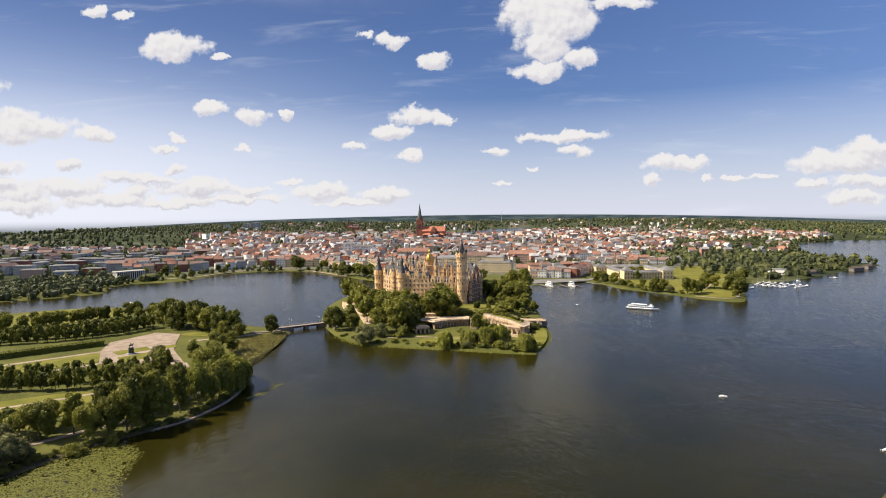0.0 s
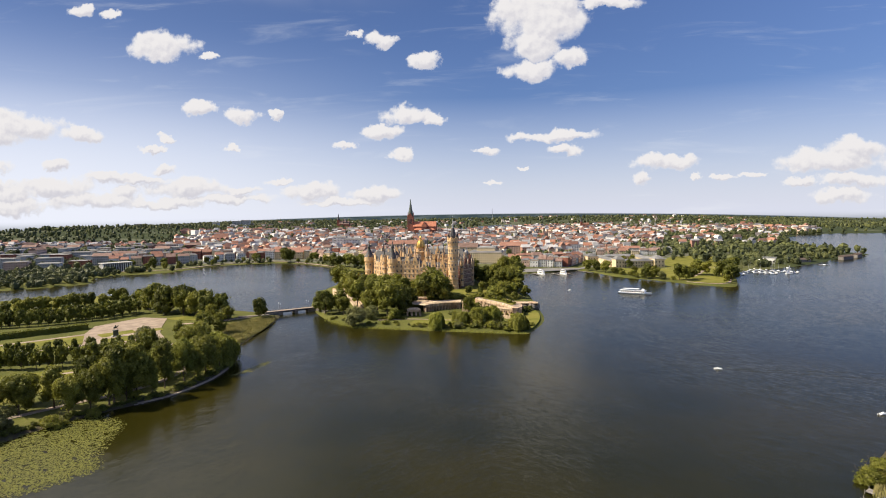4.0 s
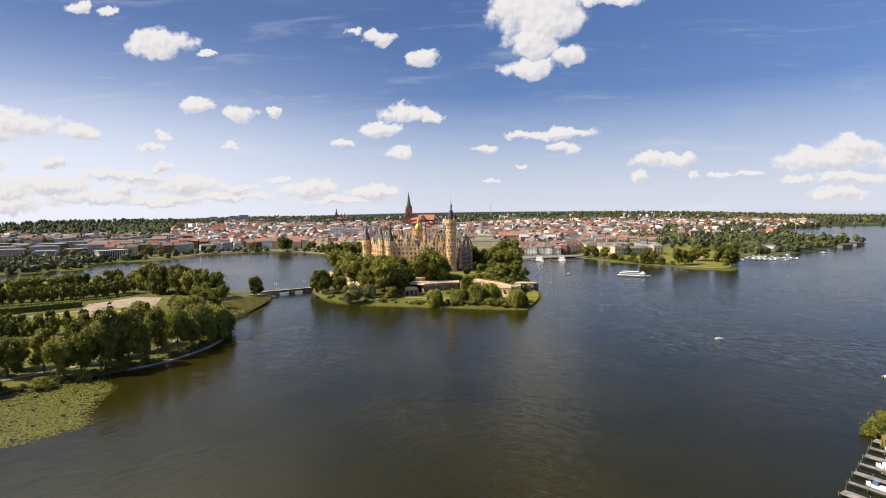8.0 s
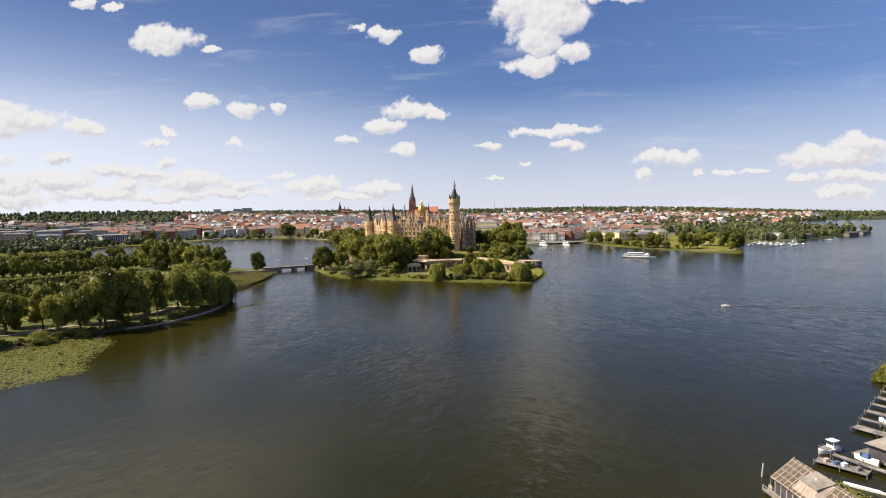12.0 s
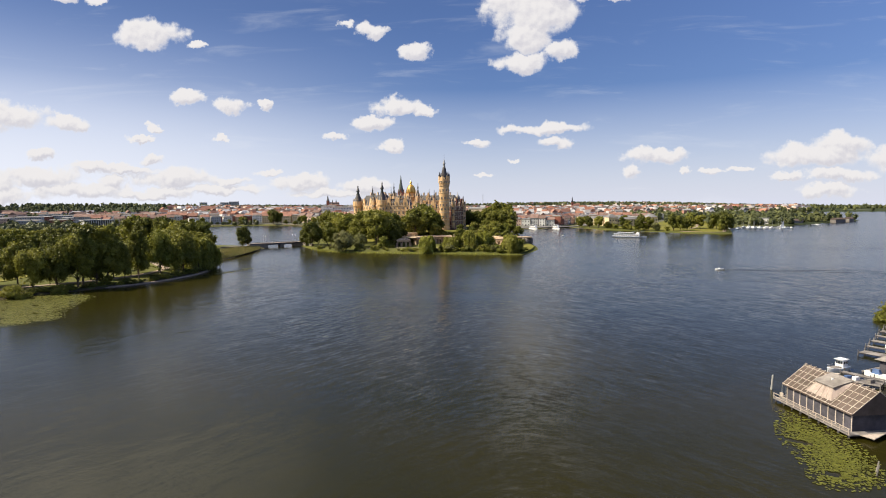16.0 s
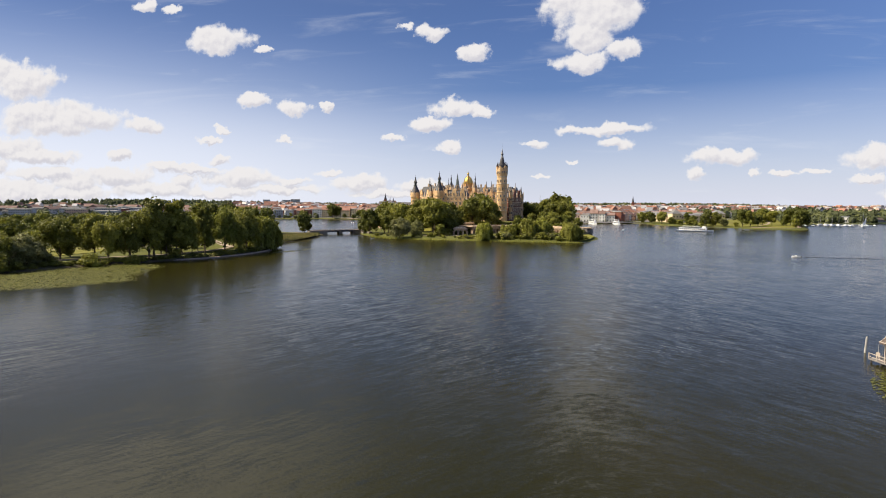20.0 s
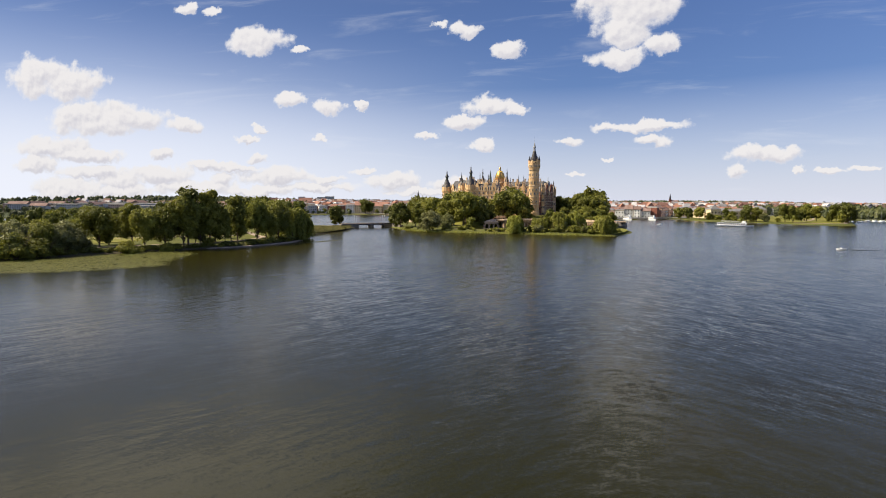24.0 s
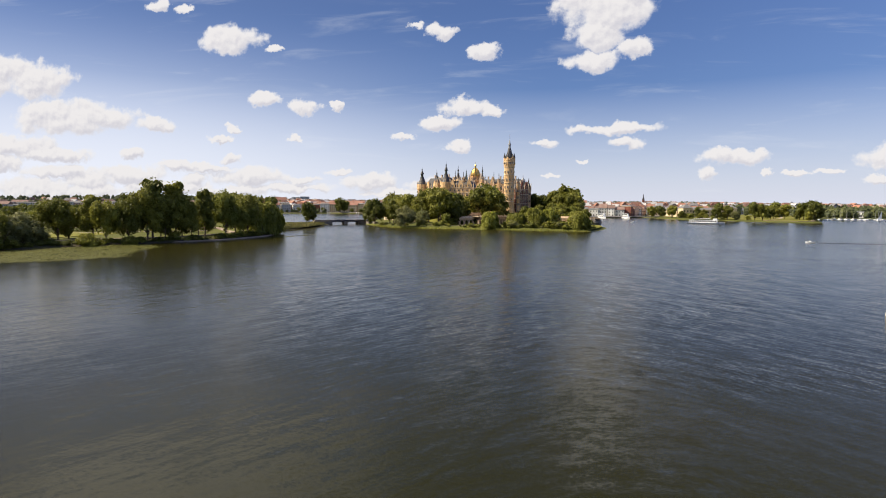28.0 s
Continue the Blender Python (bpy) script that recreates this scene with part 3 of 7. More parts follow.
    side = np.clip(np.abs(px) / np.maximum(py, 1) - 0.35, 0, 0.8) * np.clip((away - 2500) / 2300, 0, 1)
    z = np.where(d > 30, z + rise * np.clip((d - 30) / 80, 0, 1) - 130 * side, z)
    return z, d


def ramp_line(lo, hi, fine_lo, fine_hi, step, grow=1.17):
    mid = list(np.arange(fine_lo, fine_hi + 0.1, step))
    out, s, p = [], step, fine_lo
    while p > lo:
        s *= grow
        p -= s
        out.append(max(p, lo))
    left = out[::-1]
    out, s, p = [], step, fine_hi
    while p < hi:
        s *= grow
        p += s
        out.append(min(p, hi))
    return np.array(left + mid + out)


LAND = {}


def build_ground():
    xs = ramp_line(-4900, 4900, -300, 260, 3.0, 1.045)
    ys = ramp_line(-3000, 4900, 100, 660, 3.0, 1.04)
    gx, gy = np.meshgrid(xs, ys)
    z, d = land_height(gx, gy)
    LAND.update(xs=xs, ys=ys, z=z)
    nx, ny = len(xs), len(ys)
    idx = np.arange(nx * ny).reshape(ny, nx)
    faces = np.stack([idx[:-1, :-1], idx[:-1, 1:], idx[1:, 1:], idx[1:, :-1]], -1).reshape(-1, 4)
    ob = bulk("ground", np.stack([gx, gy, z], -1).reshape(-1, 3), faces, [GROUND], label="grassy and paved ground of parks and town round the lake", category="ground", kind="structure", smooth=True)
    built = np.clip((gy - 830) / 120, 0, 1) * np.clip((d - 12) / 20, 0, 1) * 0.85
    field = np.clip((np.hypot(gx, gy) - 2600) / 1200, 0, 1)
    field = np.maximum(field, np.clip((np.abs(gx + 120) - 420 - 0.25 * np.clip(gy - 900, 0, 4000)) / 160, 0, 1) * np.clip((gy - 560) / 60, 0, 1))
    quay = np.maximum.reduce([shore_distance(gx, gy, o) for o in (PARK, EAST_BANK)])
    bank = np.clip(1.3 - quay / 6, 0, 1) * (quay > -3)
    for key, arr in (("built", built), ("field", field), ("bank", bank)):
        a = ob.data.attributes.new(key, "FLOAT", "POINT")
        a.data.foreach_set("value", arr.ravel().astype(np.float32))
    sheet = Solid().face_set([(-1300, -2900, 0), (1600, -2900, 0), (1600, 3500, 0), (-1300, 3500, 0)], [(0, 1, 2, 3)])
    single("water", sheet, WATER, pose(0, 0, 0), "dark green-brown lake water with wind ripples", "lake", kind="structure")


build_ground()


def height_at(x, y):
    """The ground's height at a place, or at arrays of places."""
    xs, ys, z = LAND["xs"], LAND["ys"], LAND["z"]
    i = np.clip(np.searchsorted(xs, x) - 1, 0, len(xs) - 2)
    j = np.clip(np.searchsorted(ys, y) - 1, 0, len(ys) - 2)
    a, b = (x - xs[i]) / (xs[i + 1] - xs[i]), (y - ys[j]) / (ys[j + 1] - ys[j])
    return (z[j, i] * (1 - a) + z[j, i + 1] * a) * (1 - b) + (z[j + 1, i] * (1 - a) + z[j + 1, i + 1] * a) * b

# ---- trees ----
rng = np.random.default_rng(7)


def quads_at(centres, normals, size, rg, long=1.0, droop=0.0):
    """Small leaf sprays: one quad at each centre, facing about its normal."""
    n = len(centres)
    nn = normals + rg.normal(0, 0.55, (n, 3))
    nn /= np.linalg.norm(nn, axis=1)[:, None] + 1e-9
    other = rg.normal(0, 1, (n, 3))
    if droop:
        other = other * (1 - droop) + np.array([0, 0, -1.0]) * droop * 3
    a = other - nn * (other * nn).sum(1)[:, None]
    a /= np.linalg.norm(a, axis=1)[:, None] + 1e-9
    b = np.cross(nn, a)
    s = size * rg.uniform(0.6, 1.3, (n, 1))
    a, b = a * s * long, b * s
    bend = nn * s * 0.35
    v = np.stack([centres - a - b * 0.55, centres + b - bend, centres + a - b * 0.35, centres - b * 1.1 + bend * 0.2], 1).reshape(-1, 3)
    f = np.arange(4 * n).reshape(n, 4)
    return v, f


def blob(c, r, rg, seg=8, rows=5, uneven=0.16):
    """An uneven lump, the dense inside of a crown."""
    vs = []
    for j in range(rows + 1):
        th = math.pi * j / rows
        for i in range(seg):
            ph = 2 * math.pi * i / seg
            k = rg.uniform(0.96 - uneven, 0.96 + uneven)
            vs.append((c[0] + r[0] * k * math.sin(th) * math.cos(ph), c[1] + r[1] * k * math.sin(th) * math.sin(ph), c[2] + r[2] * k * math.cos(th)))
    fs = []
    for j in range(rows):
        for i in range(seg):
            a, b = j * seg + i, j * seg + (i + 1) % seg
            fs.append((a, a + seg, b + seg, b))
    return np.array(vs), np.array(fs)


def willow_crown(name, seed, mat, height, wide, strands=520, beads=7, leaf=0.30):
    """A weeping crown: lumps of leaf on top, and curtains of long sprays that hang to ragged ends."""
    rg = np.random.default_rng(seed)
    V, F, n = [], [], 0
    lobes = rg.uniform(0, 6.283, 3)

    def spread(ph):
        return 1 + 0.16 * np.sin(2 * ph + lobes[0]) + 0.12 * np.sin(3 * ph + lobes[1]) + 0.08 * np.sin(7 * ph + lobes[2])

    lumps = [((0, 0, height * 0.52), (wide * 0.66, wide * 0.66, height * 0.36))]
    for i in range(9):
        a, o = 2.4 * i + rg.uniform(-.3, .3), rg.uniform(0.25, 0.62) * wide
        lumps.append(((math.cos(a) * o, math.sin(a) * o, height * rg.uniform(0.58, 0.80)), (wide * 0.30, wide * 0.30, height * rg.uniform(0.12, 0.19))))
    for c, r in lumps:
        v, f = blob(c, tuple(0.86 * x for x in r), rg)
        V.append(v), F.append(f + n)
        n += len(v)
        d = rg.normal(0, 1, (150, 3))
        d[:, 2] = np.abs(d[:, 2])
        d /= np.linalg.norm(d, axis=1)[:, None]
        v, f = quads_at(np.array(c) + d * np.array(r) * rg.uniform(0.9, 1.2, (150, 1)), d, leaf * 1.2, rg, long=1.7, droop=0.5)
        V.append(v), F.append(f + n)
        n += len(v)
    ph = rg.uniform(0, 6.283, strands)
    rad = wide * spread(ph) * np.sqrt(rg.uniform(0.22, 1.0, strands))
    top = height * (0.28 + 0.68 * np.sqrt(np.clip(1 - (rad / (wide * 1.24)) ** 2, 0, 1))) * rg.uniform(0.8, 1.0, strands)
    end = height * rg.uniform(0.02, 0.30, strands) * np.where(np.sin(5 * ph + lobes[0]) > 0.2, 1.6, 0.7)
    for j in range(beads):
        t = (j + rg.uniform(-.3, .3, strands)) / (beads - 1)
        out = rad * (1 + 0.10 * np.sqrt(np.clip(t, 0, 1)))
        at = np.stack([np.cos(ph) * out, np.sin(ph) * out, top + (np.minimum(end, top * 0.8) - top) * t], 1) + rg.normal(0, 0.12, (strands, 3))
        edge = np.stack([np.cos(ph), np.sin(ph), np.full(strands, 0.35)], 1)
        v, f = quads_at(at, edge, leaf, rg, long=3.0, droop=0.92)
        V.append(v), F.append(f + n)
        n += len(v)
    me = bpy.data.meshes.new(name)
    me.from_pydata(np.concatenate(V).tolist(), [], np.concatenate(F).tolist())
    me.materials.append(mat)
    me.update()
    return me


def crown_mesh(name, seed, mat, height=20.0, wide=6.5, base=4.5, lobes=13, leaves=185, leaf=0.58, style="round", sprigs=0):
    """A crown of lobes: a dense inside, leaf sprays on it, and some sprigs that break the outline."""
    if style == "willow":
        return willow_crown(name, seed, mat, height, wide)
    rg = np.random.default_rng(seed)
    V, F, n = [], [], 0

    def push(v, f):
        nonlocal n
        V.append(v), F.append(f + n)
        n += len(v)

    mid, half = (height + base) / 2, (height - base) / 2
    for i in range(lobes):
        if i == 0:
            a, z, out, r = 0, 0.0, 0.05, 0.60
        elif i == 1:
            a, z, out, r = rg.uniform(0, 6.283), 0.60, 0.14, 0.40
        elif style == "round":
            a, z = 2.4 * i + rg.uniform(-0.5, 0.5), rg.uniform(-0.78, 0.62)
            out = rg.uniform(0.48, 0.78) * math.sqrt(max(1 - z * z, 0.1))
            r = rg.uniform(0.24, 0.44)
        else:
            a, z = 2.4 * i, -0.75 + 1.5 * (i - 2) / (lobes - 3)
            out = rg.uniform(0.30, 0.70) * (1 - 0.5 * max(z, 0))
            r = rg.uniform(0.28, 0.50) * (1 - 0.25 * max(z, 0))
        c = np.array([math.cos(a) * out * wide, math.sin(a) * out * wide, mid + z * half])
        rad = np.array([r * wide, r * wide, r * half * (1.0 if style == "round" or i == 0 else 0.62)])
        push(*blob(c, rad * 0.76, rg, 7, 4, 0.20))
        d = rg.normal(0, 1, (leaves, 3))
        d[:, 2] += 0.25
        d /= np.linalg.norm(d, axis=1)[:, None]
        # sprays gather in tufts
        tuft = rg.integers(0, max(leaves // 9, 4), leaves)
        heart = rg.normal(0, 1, (tuft.max() + 1, 3))
        heart /= np.linalg.norm(heart, axis=1)[:, None]
        d = d * 0.45 + heart[tuft] * 0.75
        d /= np.linalg.norm(d, axis=1)[:, None]
        swell = rg.uniform(0.86, 1.14, tuft.max() + 1)[tuft][:, None]
        push(*quads_at(c + d * rad * swell * rg.uniform(0.78, 1.10, (leaves, 1)), d, leaf, rg))
    if sprigs:
        d = rg.normal(0, 1, (sprigs, 3))
        d /= np.linalg.norm(d, axis=1)[:, None]
        at = np.array([0, 0, mid]) + d * np.array([wide, wide, half]) * rg.uniform(0.85, 1.06, (sprigs, 1))
        push(*quads_at(at, d, leaf * 1.1, rg, long=1.5))
    me = bpy.data.meshes.new(name)
    me.from_pydata(np.concatenate(V).tolist(), [], np.concatenate(F).tolist())
    me.materials.append(mat)
    me.update()
    return me


def trunk_mesh(name, seed, height, radius, base):
    rg = np.random.default_rng(seed)
    s = Solid()
    lean = rg.uniform(-0.5, 0.5, 2)
    top = (lean[0], lean[1], base + (height - base) * 0.55)
    s.tube([(0, 0, -0.6), (0.05, 0, 0.5), (lean[0] * 0.3, lean[1] * 0.3, base), top], [radius * 1.5, radius * 1.05, radius * 0.8, radius * 0.25], 7)
    for i in range(5):
        a = 6.283 * i / 5 + rg.uniform(-0.4, 0.4)
        z0 = base * rg.uniform(0.75, 1.3)
        r = rg.uniform(2.0, 3.6)
        s.tube([(lean[0] * 0.3, lean[1] * 0.3, z0), (math.cos(a) * r * 0.5, math.sin(a) * r * 0.5, z0 + 2.2), (math.cos(a) * r, math.sin(a) * r, z0 + 4.6)], [radius * 0.5, radius * 0.34, radius * 0.12], 5)
    return s.mesh(name, BARK, smooth=True)


KINDS = {}


def add_kind(key, seeds, mat, height, wide, base, radius, **more):
    KINDS[key] = [(crown_mesh("crown", s, mat, height, wide, base, **more), trunk_mesh("trunk", s + 50, height, radius, base), height) for s in seeds]


add_kind("broad", (1, 2, 3, 4), LEAF, 20.0, 8.0, 4.0, 0.42, lobes=15, leaves=135, leaf=0.52, sprigs=60)
add_kind("dark", (5, 6, 7), LEAF_DARK, 20.0, 7.4, 2.2, 0.42, lobes=15, leaves=125, leaf=0.52, sprigs=60)
add_kind("tall", (8, 9, 10), LEAF, 24.0, 6.2, 4.4, 0.42, style="tall", lobes=14, leaves=180, leaf=0.55, sprigs=90)
# the shore trees that the camera passes nearest, with finer leaf
add_kind("shore_broad", (21, 22, 23, 24), LEAF, 20.0, 8.0, 2.4, 0.42, lobes=17, leaves=360, leaf=0.36, sprigs=160)
add_kind("shore_dark", (25, 26), LEAF_DARK, 20.0, 7.4, 1.6, 0.42, lobes=17, leaves=340, leaf=0.36, sprigs=160)
add_kind("shore_tall", (27, 28), LEAF, 24.0, 6.2, 4.4, 0.42, style="tall", lobes=16, leaves=380, leaf=0.36, sprigs=200)
add_kind("lime", (11, 12), LEAF_DARK, 12.0, 4.4, 1.6, 0.24, lobes=9, leaves=95, leaf=0.46, sprigs=30)
add_kind("willow", (13, 14, 29), LEAF_WILLOW, 14.0, 6.8, 1.0, 0.45, style="willow")
add_kind("grey", (15, 16), LEAF_GREY, 12.0, 6.2, 0.4, 0.3, lobes=13, leaves=300, leaf=0.28, sprigs=120)
add_kind("bush", (17, 18, 19), LEAF, 4.0, 2.9, -0.4, 0.10, lobes=8, leaves=60, leaf=0.30, sprigs=20)
add_kind("shore_bush", (33, 34), LEAF, 4.0, 2.9, -0.4, 0.10, lobes=12, leaves=240, leaf=0.13, sprigs=90)
add_kind("shrub", (31, 32), LEAF_DARK, 3.0, 2.6, -0.4, 0.08, lobes=8, leaves=70, leaf=0.24, sprigs=24)
WORDS = {"shrub": ("shrub", "dark green shrub"), "broad": ("tree", "leafy green tree with rounded crown"), "dark": ("tree", "dense dark green tree"),
         "tall": ("tree", "tall narrow green tree"), "lime": ("lime_tree", "small clipped dark lime tree"),
         "willow": ("willow_tree", "yellow-green weeping willow"), "grey": ("shore_tree", "grey-green bushy tree"),
         "bush": ("bush", "low rounded green bush")}


def plant(key, x, y, h, where, z=None, wide=1.0, group=""):
    """A tree: its base on the ground, scaled to h metres high."""
    fine = "shore_" + key if "shore_" + key in KINDS and ((x < -130 and y < 335) or (x > 60 and y < 260)) else key
    crown, trunk, full = KINDS[fine][int(rng.integers(len(KINDS[fine])))]
    s = h / full
    if z is None:
        z = height_at(x, y)
    name, words = WORDS[key]
    ob = thing(name, Matrix.LocRotScale((x, y, z - 0.1), Euler((0, 0, rng.uniform(0, 6.28))), (s * wide, s * wide, s)), words + " " + where, "bush" if key in ("bush", "shrub") else "tree", group)
    part("trunk", trunk, BARK, ob)
    part("crown", crown, None, ob)
    return ob


def row_of(key, points, gap, h, where, jitter=1.0, group="", wide=1.0):
    """Trees along a line."""
    pts = [np.array(p, float) for p in points]
    carry = 0.0
    for a, b in zip(pts, pts[1:]):
        L = np.linalg.norm(b - a)
        t = carry
        while t < L:
            p = a + (b - a) * t / L + rng.uniform(-jitter, jitter, 2)
            k = key if isinstance(key, str) else key[int(rng.integers(len(key)))]
            vary = 0.25 if jitter > 1 else 0.1
            plant(k, p[0], p[1], h * rng.uniform(1 - vary, 1 + vary), where, group=group, wide=wide * rng.uniform(0.85, 1.15))
            t += gap * rng.uniform(0.85, 1.15)
        carry = t - L


def plant_park():
    g = "trees along the park shore"
    row_of(["broad", "tall", "broad", "dark"], [(-170, 224), (-162, 234), (-150, 252), (-143, 278), (-142, 298)], 8.8, 19, "on the park's shore", 1.6, g, wide=0.84)
    row_of(["broad", "dark", "tall"], [(-176, 246), (-163, 268), (-156, 290), (-160, 316)], 10.5, 18, "behind the park's shore path", 2.5, g, wide=0.84)
    row_of(["grey", "broad"], [(-180, 206), (-188, 190), (-198, 176), (-230, 150)], 7.5, 9.5, "on the park's shore", 3, g)
    for x, y, h in ((-141, 301, 17), (-143, 311, 15), (-150, 318, 15)):
        plant("willow", x, y, h, "at the tip of the park shore", group="willows of the park")
    for k, x, y, h in (("tall", -160, 240, 26), ("tall", -154, 247, 25), ("broad", -190, 224, 17), ("broad", -196, 236, 14), ("tall", -181, 232, 19), ("broad", -203, 208, 12), ("grey", -215, 190, 11), ("grey", -186, 198, 10), ("grey", -190, 207, 9), ("grey", -197, 214, 11), ("broad", -201, 224, 12), ("grey", -208, 216, 10), ("dark", -210, 230, 12), ("grey", -197, 189, 11), ("grey", -205, 199, 12)):
        plant(k, x, y, h, "behind the park's shore path", group=g)
    g = "clipped limes of the park avenue"
    for pts in ([(-275, 286), (-235, 291), (-206, 300), (-190, 318)], [(-280, 296), (-234, 305), (-205, 318), (-196, 334)], [(-345, 255), (-275, 286)], [(-350, 265), (-280, 296)]):
        row_of("lime", pts, 6.6, 12.5, "in the park avenue", 0.7, g, wide=0.80)
    for pts in ([(-372, 388), (-327, 407), (-298, 430), (-284, 458)], [(-380, 398), (-334, 418), (-306, 442), (-292, 468)]):
        row_of("lime", pts, 5.8, 12.5, "in the far park avenue", 0.5, g, wide=0.85)
    g = "park trees behind the avenue"
    row_of(["broad", "dark", "broad"], [(-420, 425), (-384, 440), (-366, 462), (-350, 485), (-328, 508), (-312, 500)], 7.5, 13, "in the park", 3, g)
    row_of(["broad", "dark"], [(-450, 432), (-412, 448), (-384, 470)], 10, 12, "in the park", 4, g)
    row_of(["dark", "broad"], [(-520, 360), (-440, 330), (-380, 300)], 14, 16, "in the park", 4, g)
    for k, x, y, h in (("dark", -270, 464, 26), ("dark", -258, 455, 24), ("dark", -247, 462, 25), ("dark", -240, 450, 22), ("broad", -228, 446, 21), ("dark", -222, 452, 22),
                       ("dark", -210, 430, 20), ("dark", -199, 434, 21), ("broad", -192, 425, 12), ("dark", -288, 480, 17), ("dark", -172, 437, 16.5)):
        plant(k, x, y, h, "near the park square", group="trees round the park square")
    for k, x, y, h in (("dark", -192, 356, 14), ("broad", -182, 366, 17), ("broad", -178, 380, 15), ("tall", -186, 372, 18), ("broad", -176, 352, 15), ("broad", -168, 334, 16), ("broad", -172, 345, 13),
                       ("dark", -160, 322, 15), ("grey", -214, 352, 11), ("broad", -205, 340, 12), ("dark", -262, 474, 18), ("broad", -234, 458, 17), ("broad", -280, 470, 17), ("dark", -216, 440, 15), ("broad", -204, 424, 14), ("broad", -296, 488, 17), ("broad", -186, 288, 16)):
        plant(k, x, y, h, "beside the park square", group="trees round the park square")
    edge = curve([(-196, 168), (-183, 188), (-172, 212), (-156, 236), (-143, 254), (-137, 278), (-137, 299), (-146, 322)], 8, closed=False)
    for i in range(64):
        p = edge[int(i / 64 * (len(edge) - 1))] + rng.uniform(-2.6, 0.4, 2) * (1, -0.6)
        plant("shrub", p[0] - 1.2, p[1], rng.uniform(0.9, 2.4), "on the dark park bank", wide=rng.uniform(0.9, 1.5), group="bank bushes of the park")
    for x, y, h in ((-167, 214, 6), (-160, 226, 4), (-182, 190, 7), (-186, 182, 9), (-155, 247, 3.5), (-140, 275, 3)):
        plant("bush", x, y, h, "on the park bank", wide=1.1)


def plant_island():
    w = "on the castle island"
    g = "trees of the castle island"
    for k, x, y, h, z in (("grey", -92, 411, 15, None), ("broad", -74, 446, 27, 2.0), ("dark", -66, 452, 22, 2.0), ("broad", -86, 470, 25, 3.0), ("broad", -94, 500, 24, 4.0), ("broad", -106, 486, 22, 3.0),
                       ("dark", -126, 456, 20, None), ("dark", -116, 464, 20, None), ("dark", -133, 470, 18, None), ("broad", -110, 452, 15, None), ("broad", -150, 602, 23, 5.0), ("broad", -126, 560, 21, 5.0), ("broad", -112, 545, 18, 6.0),
                       ("broad", -138, 585, 21, 5.0), ("broad", -45, 508, 29, 5.0), ("broad", -38, 500, 27, 5.0), ("broad", -54, 500, 22, 4.0), ("broad", -33, 492, 15, 4.0), ("dark", -60, 478, 18, 2.0),
                       ("willow", -32, 401, 11.5, None), ("willow", -3, 411, 13.5, None), ("willow", 7, 418, 13, None), ("willow", -14, 410, 10, None), ("willow", 24, 394, 12, None),
                       ("dark", -11, 464, 13, None), ("dark", -4, 590, 20, 8.0), ("dark", 3, 600, 19, 8.0), ("broad", 18, 530, 14, 4.0), ("broad", 33, 553, 16, 3.0), ("tall", 24, 590, 32, 4.0), ("tall", 32, 600, 30, 3.0),
                       ("broad", 30, 575, 27, 3.0), ("tall", 36, 640, 32, 2.0), ("broad", 38, 668, 28, 2.0), ("broad", 26, 625, 30, 3.0), ("broad", 40, 540, 12, None), ("broad", 10, 560, 12, 6.0), ("grey", -84, 432, 11, None),
                       ("dark", -160, 640, 22, 3.0), ("broad", 20, 690, 20, None), ("broad", -66, 432, 9, None), ("dark", -20, 585, 12, 8.5)):
        plant(k, x, y, h, w, z=z, group=g)
    for k, x, y, h, z in (("broad", -98, 520, 22, 5.0), ("broad", -80, 492, 25, 4.0), ("broad", -72, 470, 24, 2.5), ("dark", -68, 500, 22, 4.0), ("broad", -88, 448, 21, 1.5),
                          ("broad", -122, 530, 18, 4.0), ("broad", -78, 520, 21, 6.0), ("broad", -134, 548, 15, 3.0), ("dark", -62, 462, 16, 2.0), ("broad", -48, 490, 26, 4.0),
                          ("dark", -30, 504, 15, 5.0), ("dark", -58, 512, 16, 6.0), ("broad", 0, 540, 10, 7.0), ("broad", 14, 545, 12, 6.0), ("dark", 6, 575, 17, 8.0), ("broad", 28, 535, 13, 3.0), ("tall", 22, 610, 30, 4.0), ("broad", 36, 585, 20, 2.0),
                          ("broad", 34, 615, 24, 2.0), ("dark", -2, 515, 8, 6.0), ("dark", -12, 520, 9, 7.0), ("broad", 20, 565, 22, 5.0), ("broad", 15, 580, 24, 6.0), ("broad", 28, 560, 22, 4.0), ("willow", -18, 418, 9, None)):
        plant(k, x, y, h, w, z=z, group=g)
    for i in range(34):
        t = i / 33
        x, y = -118 + 128 * t, float(np.interp(t, (0, 0.3, 0.6, 1), (528, 506, 500, 516))) + rng.uniform(-4, 4)
        plant("bush", x, y, rng.uniform(2.5, 5.5), "on the castle mound", z=5.5, wide=1.4, group="bushes of the castle mound")
    for i in range(30):
        plant(("bush", "broad", "dark", "bush")[i % 4], rng.uniform(2, 30), rng.uniform(512, 600), rng.uniform(4, 10), "on the castle mound", z=5.0, wide=1.2, group="bushes of the castle mound")
    for i in range(52):
        t = rng.uniform(0, 1)
        x = -118 + t * 155
        y = np.interp(x, (-118, -89, -34, 24, 37), (436, 413, 401, 392, 406)) + rng.uniform(0, 7)
        plant("bush" if rng.uniform() < 0.75 else "grey", x, y, rng.uniform(1.2, 2.8), "on the island's bank", wide=1.3, group="bank bushes of the island")
    for i in range(30):
        x = rng.uniform(-22, 36)
        y = float(np.interp(x, (-34, 24, 37), (401, 391, 408))) + rng.uniform(0.5, 9)
